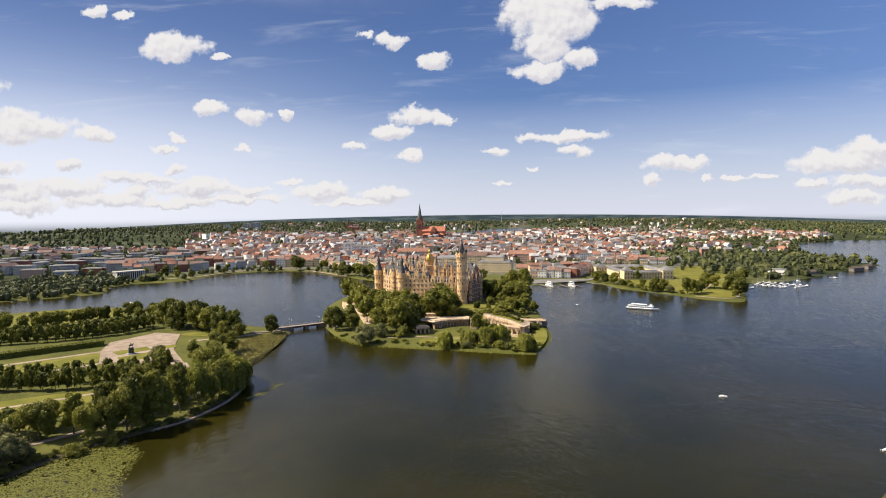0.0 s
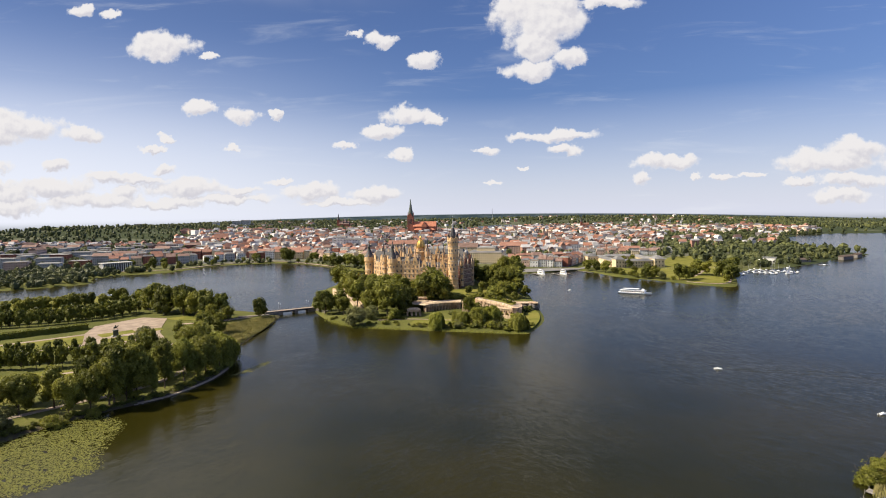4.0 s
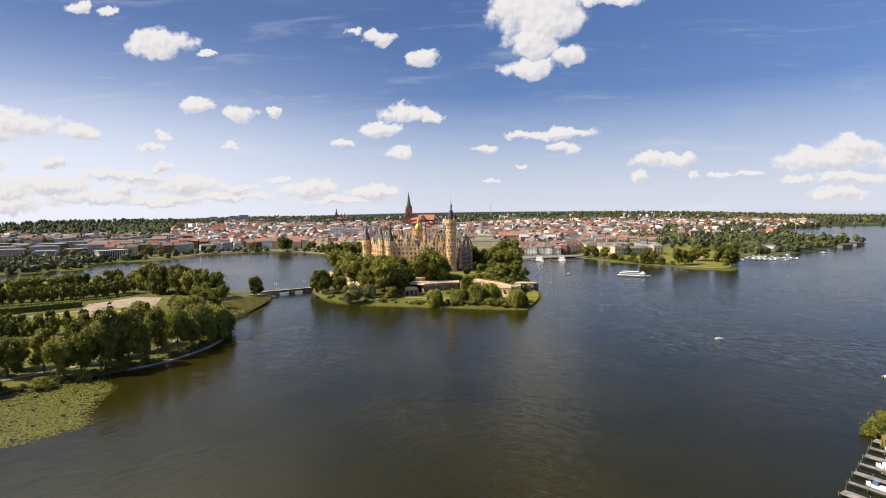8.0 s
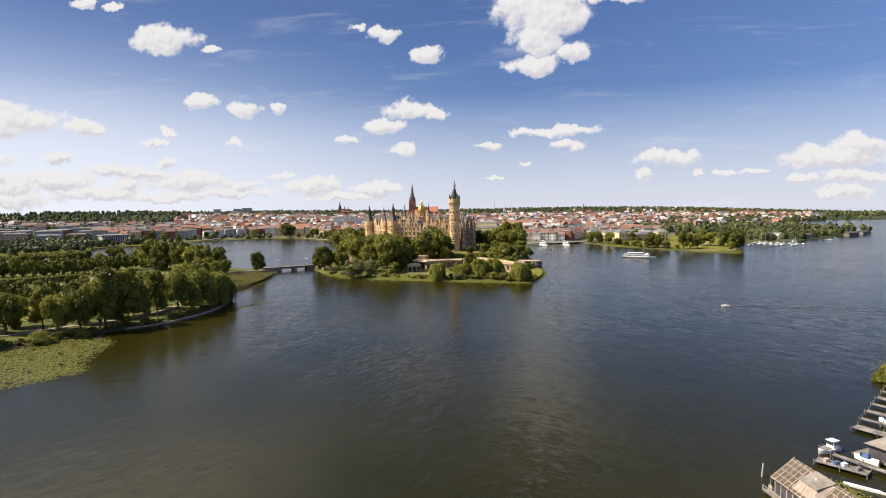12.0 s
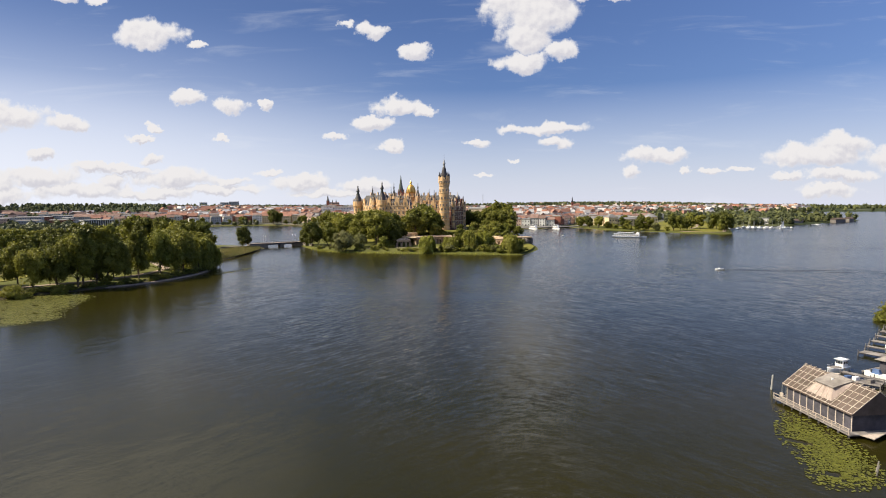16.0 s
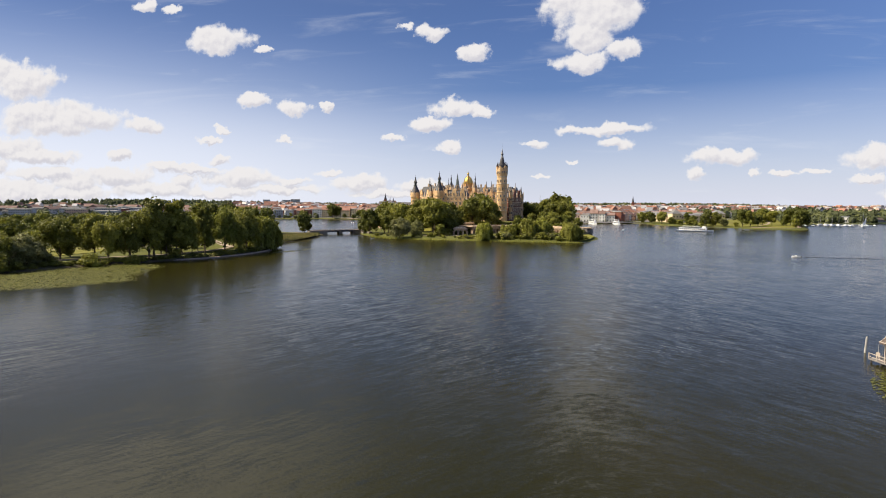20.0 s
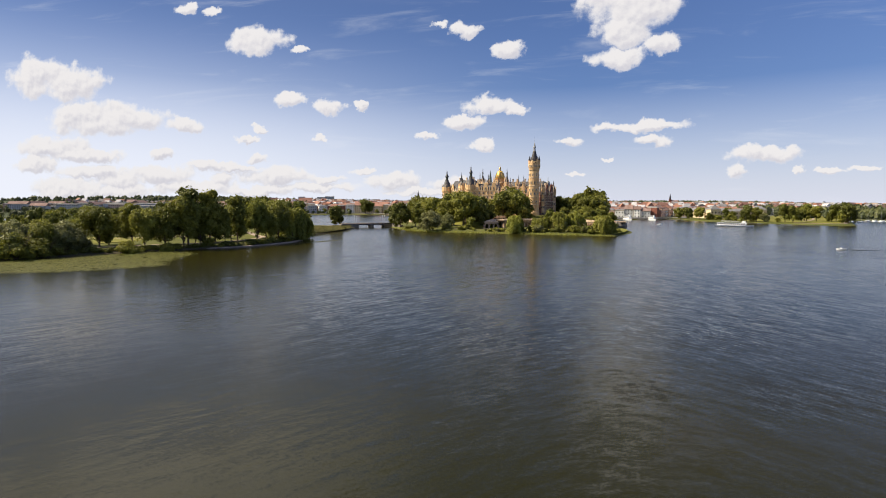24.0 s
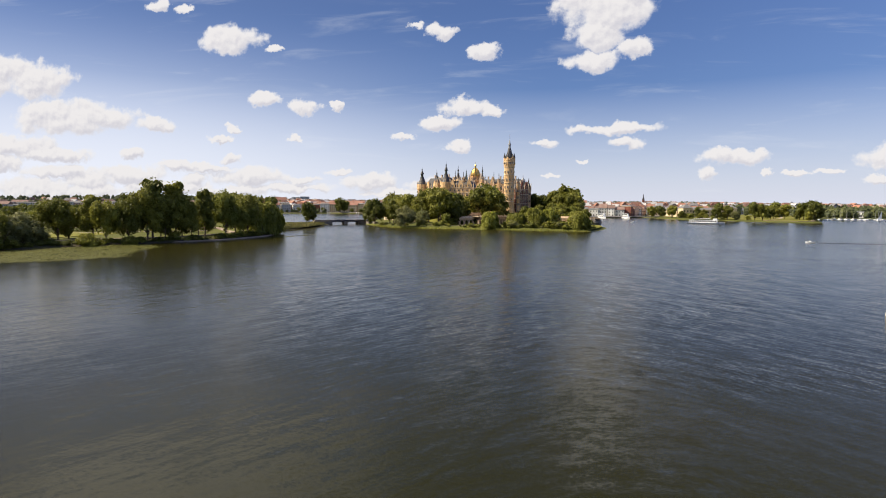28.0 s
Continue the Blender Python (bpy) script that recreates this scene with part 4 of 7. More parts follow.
        plant(("shrub", "bush", "grey", "bush")[i % 4], x, y, rng.uniform(2.0, 5.2), "in the thicket on the island's bank", wide=1.25, group="bank bushes of the island")
    for x, y, h in ((4, 500, 4.5), (10, 496, 3.2), (15, 490, 4.0), (19, 482, 3.0), (22, 474, 3.6), (8, 506, 5.0), (25, 466, 2.6), (-1, 508, 4.0)):
        plant("bush", x, y, h, "on the garden bastion", z=6.75, wide=1.2, group="bushes of the bastion")
    for x, y, h in ((-10, 486, 5), (-14, 492, 6), (-4, 482, 5), (-8, 474, 6), (3, 462, 5), (30, 452, 4), (33, 462, 5), (37, 470, 4), (-24, 452, 3), (-58, 456, 4), (-64, 450, 5)):
        plant("shrub", x, y, h, "beside the garden terraces", wide=1.1, group="garden bushes of the island")
    for i in range(14):
        x, y = rng.uniform(-74, -60), rng.uniform(412, 438)
        plant("bush", x, y, rng.uniform(1.5, 4.0), "in the island garden", wide=1.3, group="garden bushes of the island")


plant_park()
plant_island()

# ---- the castle ----
CASTLE_Z = 9.0


def window_mesh(name, w, h):
    """A window: dark glass behind a stone surround with a cross bar, its back at y = 0, facing -y."""
    s = Solid()
    s.box(-w / 2, w / 2, -0.06, 0.0, 0, h)
    glass = s.mesh(name, GLASS_DARK)
    return glass


def frame_mesh(name, w, h, mat, t=0.28):
    s = Solid()
    s.box(-w / 2 - t, -w / 2, -0.22, 0, -t, h + t)
    s.box(w / 2, w / 2 + t, -0.22, 0, -t, h + t)
    s.box(-w / 2, w / 2, -0.30, 0, -t, 0)
    s.box(-w / 2, w / 2, -0.22, 0, h, h + t)
    s.box(-0.07, 0.07, -0.14, 0, 0, h)
    s.box(-w / 2, w / 2, -0.13, 0, h * 0.6, h * 0.6 + 0.12)
    return s.mesh(name, mat)


WIN = window_mesh("window", 1.5, 2.5)
WIN_FRAME = frame_mesh("window_frame", 1.5, 2.5, PALE_STONE)


def wall_window(parent, x, y, z, turn, scale=1.0):
    """A window with its stone surround on a wall; turn: degrees of the wall's outward way from -y."""
    m = pose(x, y, z, 0, 0, turn) @ Matrix.Diagonal((scale, 1, scale, 1))
    ob = part("window", WIN, None, parent, at=m)
    part("window_frame", WIN_FRAME, None, ob)
    return ob


def wing(parent, a, b, depth, h, roof, storeys, bays, gables=2, roof_mat=SLATE, wall=SANDSTONE, z0=0.0):
    """One wing of the castle from corner a to corner b (outside to the right hand of the way): wall, bands, roof, windows and dormers."""
    a, b = Vector((*a, 0)), Vector((*b, 0))
    L = (b - a).length
    turn = math.atan2(b.y - a.y, b.x - a.x)
    m = Matrix.Translation((a.x, a.y, z0)) @ Matrix.Rotation(turn, 4, "Z")
    part("wall", Solid().box(0, L, 0, depth, -2, h), wall, parent, at=m)
    for i in range(1, storeys + 1):
        z = h * i / storeys
        part("cornice", Solid().box(-0.25, L + 0.25, -0.35, depth + 0.2, z - 0.45, z), PALE_STONE, parent, at=m)
    part("roof", Solid().hip(0, L, 0, depth, h + 0.004, h + roof, 0.2, inset=min(depth / 2 - 0.3, 4.2)), roof_mat, parent, at=m, label="steep dark slate roof")
    for i in range(bays):
        x = L * (i + 0.5) / bays
        for j in range(storeys):
            z = h * j / storeys + h / storeys * 0.24
            wall_window(parent, *(m @ Vector((x, -0.02, z))), math.degrees(turn), 1.0 if j < storeys - 1 else 0.8)
    for i in range(gables):
        x = L * (i + 0.5) / gables
        dormer(parent, m @ Matrix.Translation((x, 0, h)), wall)
    for i in range(gables + 1):
        x = L * i / gables
        part("pinnacle", Solid().box(x - 0.45, x + 0.45, -0.3, 0.6, h - 3, h + 1.8).ring([(0.55, h + 1.8), (0.35, h + 2.6), (0.04, h + 5.2)], 6, m=pose(x, 0.15, 0)), PALE_STONE, parent, at=m)
    for i in range(max(2, int(L / 12))):
        x = L * (i + 0.7) / max(2, int(L / 12))
        part("chimney", Solid().box(x - 0.7, x + 0.7, depth * 0.5 - 0.6, depth * 0.5 + 0.6, h, h + roof + 2.6).box(x - 0.9, x + 0.9, depth * 0.5 - 0.8, depth * 0.5 + 0.8, h + roof + 2.6, h + roof + 3.0), PALE_STONE, parent, at=m)
    return m


def dormer(parent, m, wall, w=4.8, h=7.0):
    """A stepped stone gable rising over the eaves."""
    s = Solid()
    for i, (half, z0, z1) in enumerate(((w / 2, -0.2, h * 0.42), (w * 0.36, h * 0.42, h * 0.7), (w * 0.2, h * 0.7, h * 0.95))):
        s.box(-half, half, -0.3, 0.5, z0, z1, m=m)
    for x, z in ((-w / 2 + 0.25, h * 0.42), (w / 2 - 0.25, h * 0.42), (-w * 0.36 + 0.2, h * 0.7), (w * 0.36 - 0.2, h * 0.7), (0, h * 0.95)):
        s.ring([(0.28, 0), (0.22, 0.5), (0.02, 1.5)], 6, m=m @ Matrix.Translation((x, 0.1, z)))
    ob = part("gable", s, wall, parent)
    back = Solid().gable(0.3, 5.0, -w * 0.42, w * 0.42, 0.2, h * 0.62, 0.1, m=m @ pose(0, 0, 0, 0, 0, 90))
    part("gable_roof", back, SLATE, ob)
    t = m.to_euler().z
    wall_window(ob, *(m @ Vector((0, -0.32, h * 0.1))), math.degrees(t), 0.75)
    return ob


def turret(parent, x, y, z0, r, h, spire, name="turret", wall=SANDSTONE, lantern=True, seg=16, windows=3):
    """A round corner tower with a corbelled top and a slated spire."""
    m = pose(x, y, z0)
    ob = part(name, Solid().ring([(r * 1.06, -2), (r * 1.06, 1.2), (r, 1.6), (r, h * 0.78), (r * 1.16, h * 0.84), (r * 1.16, h), (r * 1.05, h + 0.2)], seg), wall, parent, at=m, smooth=False)
    part("cornice", Solid().ring([(r * 1.02, h * 0.5), (r * 1.1, h * 0.5 + 0.2), (r * 1.1, h * 0.5 + 0.5), (r * 1.02, h * 0.5 + 0.7)], seg), PALE_STONE, ob)
    part("spire", Solid().ring([(r * 1.12, h + 0.1), (r * 1.0, h + spire * 0.05), (r * 0.74, h + spire * 0.16), (r * 0.50, h + spire * 0.30), (r * 0.36, h + spire * 0.40)], seg), SLATE, ob, label="dark slate spire")
    for i in range(6):
        a = math.pi * (i + 0.5) / 3
        part("pinnacle", Solid().ring([(0.32, h * 0.9), (0.32, h + 1.4), (0.42, h + 1.5), (0.03, h + 3.4)], 6, m=pose(math.cos(a) * r * 1.12, math.sin(a) * r * 1.12, 0)), PALE_STONE, ob)
    if lantern:
        lamp = part("lantern", Solid().ring([(r * 0.44, h + spire * 0.39), (r * 0.44, h + spire * 0.41), (r * 0.27, h + spire * 0.42), (r * 0.27, h + spire * 0.56), (r * 0.42, h + spire * 0.57), (r * 0.42, h + spire * 0.59)], 8), BRONZE, ob, label="dark open lantern")
        part("cap", Solid().ring([(r * 0.40, h + spire * 0.592), (r * 0.30, h + spire * 0.66), (r * 0.14, h + spire * 0.74), (r * 0.10, h + spire * 0.82), (r * 0.16, h + spire * 0.85), (0.06, h + spire * 0.90), (0.05, h + spire)], 8), SLATE, lamp)
    else:
        part("finial", Solid().ring([(r * 0.34, h + spire * 0.402), (r * 0.16, h + spire * 0.62), (r * 0.26, h + spire * 0.66), (0.05, h + spire)], 8), SLATE, ob)
    for j in range(windows):
        for ang in (-70, -25, 20, 65):
            a = radians(ang - 90)
            wall_window(ob, math.cos(a) * r, math.sin(a) * r, h * (0.12 + 0.28 * j), ang, 0.7)
    return ob


def build_castle():
    c = thing("castle", pose(0, 0, CASTLE_Z), "yellow sandstone castle with slate roofs, many turrets and a gilded dome", "castle")
    wing(c, (-114, 597), (-89, 567), 14, 23, 10, 5, 8, 3)
    wing(c, (-84, 558), (-60, 553.3), 13, 23, 6, 5, 6, 3)
    wing(c, (-59.7, 553.2), (-33, 548), 13, 20, 4, 4, 7, 3)
    wing(c, (-21, 551), (-10, 570), 13, 21.5, 5, 5, 6, 3, wall=DARK_BRICK)
    wing(c, (-10, 572), (-14, 618), 12, 22, 6, 5, 9, 4, wall=DARK_BRICK)
    wing(c, (-14, 620), (-108, 646), 13, 26, 7, 5, 18, 6)
    wing(c, (-112, 642), (-116, 602), 12, 23, 6, 5, 9, 4)
    # inner front of the far wing, seen over the near roofs
    wing(c, (-100, 628), (-24, 608), 10, 28, 5, 6, 14, 5, wall=SANDSTONE)
    turret(c, -117, 598, 0, 4.6, 27, 18, "corner_tower")
    turret(c, -86.5, 560, 0, 4.2, 28, 19, "corner_tower")
    turret(c, -79, 588, 10, 1.8, 22, 14)
    turret(c, -56, 598, 10, 1.8, 22, 14)
    turret(c, -97, 575, 8, 1.6, 20, 9)
    turret(c, -70, 560, 10, 1.5, 20, 8, lantern=False)
    turret(c, -105, 615, 10, 1.8, 22, 11)
    turret(c, -10, 572, 0, 2.2, 24, 8, "corner_tower", lantern=False)
    turret(c, -19, 553, 4, 1.5, 22, 6, lantern=False)
    for x, y, h, s in ((-76, 574, 26, 9), (-62, 572, 25, 10), (-50, 568, 25, 8), (-44, 590, 26, 11), (-92, 588, 27, 10), (-101, 592, 26, 8), (-84, 604, 30, 10), (-40, 604, 28, 9), (-30, 590, 26, 8)):
        turret(c, x, y, 8, 1.2, h - 6, s, lantern=False, seg=10, windows=1)
    main_tower(c)
    dome(c)
    small = turret(c, -16, 600, 6, 2.0, 22, 1.0, lantern=False)
    part("cupola", Solid().ring([(2.3, 22.2), (2.5, 23.6), (2.2, 25.2), (1.2, 26.6), (0.35, 27.2), (0.3, 29.0), (0.05, 31)], 14), ZINC, small, "pale grey cupola", smooth=True)
    return c


def main_tower(c):
    x, y, r = -27.0, 546.0, 4.7
    ob = part("main_tower", Solid().ring([(r * 1.12, -2), (r * 1.12, 3), (r, 4), (r * 0.95, 40.5), (r * 1.08, 43.0), (r * 1.08, 46.5), (r * 0.98, 46.6)], 28), SANDSTONE, c, "round sandstone main tower", at=pose(x, y, 0))
    for z in (9.5, 16, 26, 33.5, 40):
        part("cornice", Solid().ring([(r * 0.96, z), (r * 1.035, z + 0.25), (r * 1.035, z + 0.55), (r * 0.96, z + 0.75)], 28), PALE_STONE, ob)
    for i in range(12):
        a = 2 * math.pi * i / 12
        part("merlon", Solid().box(-0.9, 0.9, -0.4, 0.4, 46.5, 48.2, m=pose(math.cos(a) * r * 1.02, math.sin(a) * r * 1.02, 0, 0, 0, math.degrees(a) + 90)), SANDSTONE, ob)
    for i in range(6):
        a = 2 * math.pi * (i + 0.25) / 6
        tx, ty = math.cos(a) * r * 0.95, math.sin(a) * r * 0.95
        w = part("bartizan", Solid().ring([(0.4, 41), (0.85, 43.5), (0.85, 49.2), (1.0, 49.4)], 10, m=pose(tx, ty, 0)), SANDSTONE, ob)
        part("cap", Solid().ring([(1.05, 49.4), (0.42, 51.5), (0.05, 53.4)], 10, m=pose(tx, ty, 0)), SLATE, w)
    part("spire", Solid().ring([(r * 0.86, 46.6), (r * 0.80, 48), (r * 0.52, 52.5), (r * 0.32, 56.5), (r * 0.24, 57.4)], 16), SLATE, ob, "dark slate cone roof")
    part("lantern", Solid().ring([(r * 0.22, 57.2), (r * 0.32, 57.5), (r * 0.22, 57.8), (r * 0.2, 60.2), (r * 0.3, 60.5), (r * 0.16, 62.2), (0.12, 65.0), (0.08, 67.4)], 12), ZINC, ob)
    part("flag_pole", Solid().ring([(0.06, 67.2), (0.04, 71.0)], 6), STEEL, ob)
    for j, z in enumerate((5, 11.5, 18.5, 22, 28.5, 35.5, 43.4)):
        n = 10
        for i in range(n):
            ang = -90 + 20 * i
            a = radians(ang - 90)
            rr = r * (1.08 if z > 43 else 0.975)
            if j < 6 and i % 2 == j % 2:
                continue
            wall_window(ob, math.cos(a) * rr, math.sin(a) * rr, z, ang, 0.72 if z < 43 else 0.6)


def dome(c):
    x, y, z = -64.0, 607.0, 21.5
    ob = part("dome_drum", Solid().ring([(6.2, 0), (6.2, 9), (6.6, 9.3), (6.6, 10), (5.0, 10.3), (5.0, 13.0), (5.4, 13.3), (5.4, 13.9)], 8, turn=math.pi / 8), SANDSTONE, c, at=pose(x, y, z))
    part("gilded_dome", Solid().ring([(4.5, 13.9), (4.6, 15.2), (4.4, 17.0), (3.8, 19.0), (2.8, 20.7), (1.5, 22.1), (0.9, 22.6)], 24), GOLD, ob, "gilded ribbed dome", smooth=True)
    for i in range(12):
        a = 2 * math.pi * i / 12
        pts = [(rr * math.cos(a), rr * math.sin(a), zz) for rr, zz in ((4.6, 13.9), (4.7, 15.2), (4.5, 17.0), (3.9, 19.0), (2.9, 20.7), (1.6, 22.2))]
        part("rib", Solid().tube(pts, [0.16] * 6, 4), GOLD, ob)
    part("lantern", Solid().ring([(0.9, 22.5), (0.9, 24.4), (1.25, 24.6), (0.6, 25.8), (0.1, 26.5), (0.06, 28.6)], 10), GOLD, ob, smooth=False)
    for i in range(8):
        ang = 45 * i
        a = radians(ang - 90)
        wall_window(ob, math.cos(a) * 5.75, math.sin(a) * 5.75, 4.5, ang, 0.9)
        wall_window(ob, math.cos(a) * 4.66, math.sin(a) * 4.66, 10.5, ang, 0.6)
    for i in range(4):
        a = math.pi / 4 + i * math.pi / 2
        tx, ty = math.cos(a) * 8.0, math.sin(a) * 8.0
        t = part("pinnacle", Solid().ring([(0.9, -4), (0.9, 11), (1.15, 11.3), (0.9, 11.8), (0.15, 16.5), (0.05, 18)], 8, m=pose(tx, ty, 0)), PALE_STONE, ob)


build_castle()


def island_terrace():
    """The raised ground under the castle and the garden terraces in front of it."""
    top = curve([(-128, 590), (-112, 540), (-84, 520), (-50, 512), (-20, 510), (10, 530), (20, 590), (10, 650), (-60, 680), (-125, 665)], 5)
    s = Solid()
    n = len(top)
    mid = top.mean(0)
    outer = mid + (top - mid) * 1.22
    vs = [(x, y, CASTLE_Z) for x, y in top] + [(x, y, 0.6) for x, y in outer]
    s.face_set(vs, [tuple(range(n))] + [(i, n + i, n + (i + 1) % n, (i + 1) % n) for i in range(n)])
    single("castle_mound", s, LAWN, pose(0, 0, 0), "grassy mound under the castle walls", "ground", kind="structure")
    arcade()
    bastion()
    staircase()


def arch_wall(name, parent, a, b, z0, z1, count, mat, depth=1.6, pillar=0.35):
    """A wall with round arches that go through it: each pillar, each arch stone band, and the wall above."""
    a, b = Vector((*a, z0)), Vector((*b, z0))
    L, turn = (b - a).length, math.atan2(b.y - a.y, b.x - a.x)
    m = Matrix.Translation(a) @ Matrix.Rotation(turn, 4, "Z")
    ob = part(name, Solid().box(-0.2, L + 0.2, -0.15, depth + 0.1, (z1 - z0) * 0.86, z1 - z0), mat, parent, at=m)
    w = L / count
    h = (z1 - z0) * 0.86
    for i in range(count + 1):
        half = w * pillar / 2
        part("pillar", Solid().box(i * w - half, i * w + half, 0, depth, -0.6, h * 0.62).box(i * w - half - 0.1, i * w + half + 0.1, -0.1, depth, h * 0.58, h * 0.64), mat, ob)
    for i in range(count):
        x0, x1 = i * w + w * pillar / 2, (i + 1) * w - w * pillar / 2
        r, xc, zc = (x1 - x0) / 2, (x0 + x1) / 2, h * 0.60
        s = Solid()
        seg = 8
        lo, hi = [], []
        for k in range(seg + 1):
            t = math.pi - math.pi * k / seg
            lo.append((xc + r * math.cos(t), min(zc + r * math.sin(t), h - 0.15)))
            hi.append((i * w + (x1 + w * pillar / 2 - i * w) * k / seg, h))
        vs = [(x, yy, z) for yy in (0.05, depth) for x, z in lo + hi]
        n, fs = seg + 1, []
        for k in range(seg):
            fs += [(k, k + 1, n + k + 1, n + k), (2 * n + k, 3 * n + k, 3 * n + k + 1, 2 * n + k + 1), (k, 2 * n + k, 2 * n + k + 1, k + 1)]
        s.face_set(vs, fs)
        part("arch", s, mat, ob)
    return ob


def arcade():
    o = thing("orangery", pose(0, 0, 1.2), "curved stone orangery arcade with round arches and a flat terrace roof", "arcade")
    line = [(-45, 463), (-40, 469), (-33, 474), (-26, 477), (-19, 477)]
    for a, b in zip(line, line[1:]):
        arch_wall("arcade_wall", o, a, b, 0, 5.6, 3, TERRACE_STONE)
    part("back_wall", Solid().prism([(-46, 468), (-41, 474), (-34, 479), (-26, 482), (-18, 482), (-18, 484), (-27, 484), (-35, 481), (-42, 476), (-48, 469)], 0, 5.5), TERRACE_STONE, o)
    part("terrace_floor", Solid().prism([(-46, 462), (-40, 468), (-33, 473), (-26, 476), (-18, 476), (-18, 490), (-60, 490), (-60, 470)], 5.61, 5.9), PALE_STONE, o)
    for a, b in zip(line, line[1:]):
        balustrade(o, a, b, 5.9)
    p = thing("garden_pavilion", pose(-53, 446, 1.2, 0, 0, 12), "small stone garden pavilion with three arches", "pavilion")
    arch_wall("front_wall", p, (-5, 0), (5, 0), 0, 4.8, 3, TERRACE_STONE, 5.5)
    part("roof", Solid().hip(-5, 5, 0, 5.5, 4.81, 6.2, 0.3, inset=2.5), TERRACE_STONE, p)
    arch_wall("side_wall", p, (5.1, 0.2), (5.1, 5.4), 0, 4.8, 2, TERRACE_STONE, 0.8)
    u = thing("upper_arcade", pose(-56, 486, 4.4, 0, 0, 8), "upper garden arcade of weathered stone", "arcade")
    arch_wall("arcade_wall", u, (-12, 0), (10, 0), 0, 5.0, 6, TERRACE_STONE)
    part("back_wall", Solid().box(-12, 10, 3.4, 3.8, 0, 5.0), TERRACE_STONE, u)
    part("roof_slab", Solid().box(-12.2, 10.2, -0.2, 4.0, 5.004, 5.3), PALE_STONE, u)
    q = thing("stair_pavilion", pose(-13.5, 466, 1.2, 0, 0, -10), "white stone stair pavilion beside the orangery", "pavilion")
    part("wall", Solid().box(-3, 3, 0, 5, 0, 7.2), PALE_STONE, q)
    part("cornice", Solid().box(-3.3, 3.3, -0.3, 5.3, 7.204, 7.8), PALE_STONE, q)
    for x in (-1.6, 1.6):
        wall_window(q, x, -0.02, 2.2, 0, 1.1)


def balustrade(parent, a, b, z):
    a, b = Vector((*a, z)), Vector((*b, z))
    L, turn = (b - a).length, math.atan2(b.y - a.y, b.x - a.x)
    m = Matrix.Translation(a) @ Matrix.Rotation(turn, 4, "Z")
    s = Solid().box(0, L, 0.1, 0.45, 0.85, 1.05).box(0, L, 0.1, 0.45, 0.004, 0.16)
    n = max(2, int(L / 0.9))
    for i in range(n + 1):
        s.box(L * i / n - 0.1, L * i / n + 0.1, 0.16, 0.38, 0.16, 0.85)
    part("balustrade", s, PALE_STONE, parent, at=m)


def bastion():
    b = thing("garden_bastion", pose(0, 0, 1.2), "pale terracotta garden bastion with arcade, ramps and grotto", "terrace")
    part("terrace_wall", Solid().prism([(-6, 498), (-4, 492), (16, 466), (24, 446), (30, 446), (32, 470), (20, 500), (4, 520), (-6, 518)], -0.5, 5.4), TERRACE_STONE, b)
    part("terrace_floor", Solid().prism([(-5, 500), (-3, 494), (17, 468), (25, 448), (29, 448), (31, 470), (19, 499), (4, 518), (-5, 516)], 5.404, 5.5), GRAVEL, b)
    part("terrace_lawn", Solid().prism([(0, 504), (2, 498), (17, 477), (24, 462), (27, 470), (17, 496), (4, 511)], 5.504, 5.6), LAWN, b)
    part("parapet", Solid().prism([(-4, 492.5), (16, 466.5), (24, 446.5), (24.6, 446.9), (16.7, 467), (-3.4, 493.2)], 5.504, 6.6), PALE_STONE, b)
    arch_wall("arcade_wall", b, (6, 452), (24, 440), 0, 5.6, 5, TERRACE_STONE, 2.2)
    part("arcade_roof", Solid().prism([(5, 452), (24, 439.4), (27, 444), (8, 457)], 5.604, 5.95), PALE_STONE, b)
    arch_wall("niche_wall", b, (-4.6, 491.6), (15.4, 465.6), 0, 5.4, 7, TERRACE_STONE, 0.5)
    arch_wall("niche_wall", b, (15.5, 465.4), (23.4, 445.7), 0, 5.4, 5, TERRACE_STONE, 0.5)
    arch_wall("side_arcade", b, (24.2, 440), (30, 450), 0, 6.4, 3, TERRACE_STONE, 1.6)
    part("low_wall", Solid().prism([(1, 446), (22, 432), (22.6, 432.9), (1.6, 446.9)], -0.5, 2.2), PALE_STONE, b)
    part("corner_block", Solid().box(22.4, 25.6, 437, 441, -0.5, 7.2).box(22.1, 25.9, 436.7, 441.3, 7.204, 7.7), TERRACE_STONE, b)
    balustrade(b, (6, 452), (24, 440), 5.95)
    g = thing("grotto", pose(36, 478, 0.6), "dark rough rock grotto with openings at the waterside", "grotto")
    rg = np.random.default_rng(3)
    for i in range(9):
        v, f = blob((rg.uniform(-9, 9), rg.uniform(-4, 6), 2.4), (rg.uniform(2.2, 4.0), rg.uniform(2.2, 3.6), rg.uniform(2.6, 4.2)), rg, 9, 6)
        part("boulder", Solid().face_set(v.tolist(), f.tolist()), ROCK, g)
    part("platform", Solid().box(-9.5, 9.5, -3, 6, 5.0, 5.8), TERRACE_STONE, g)


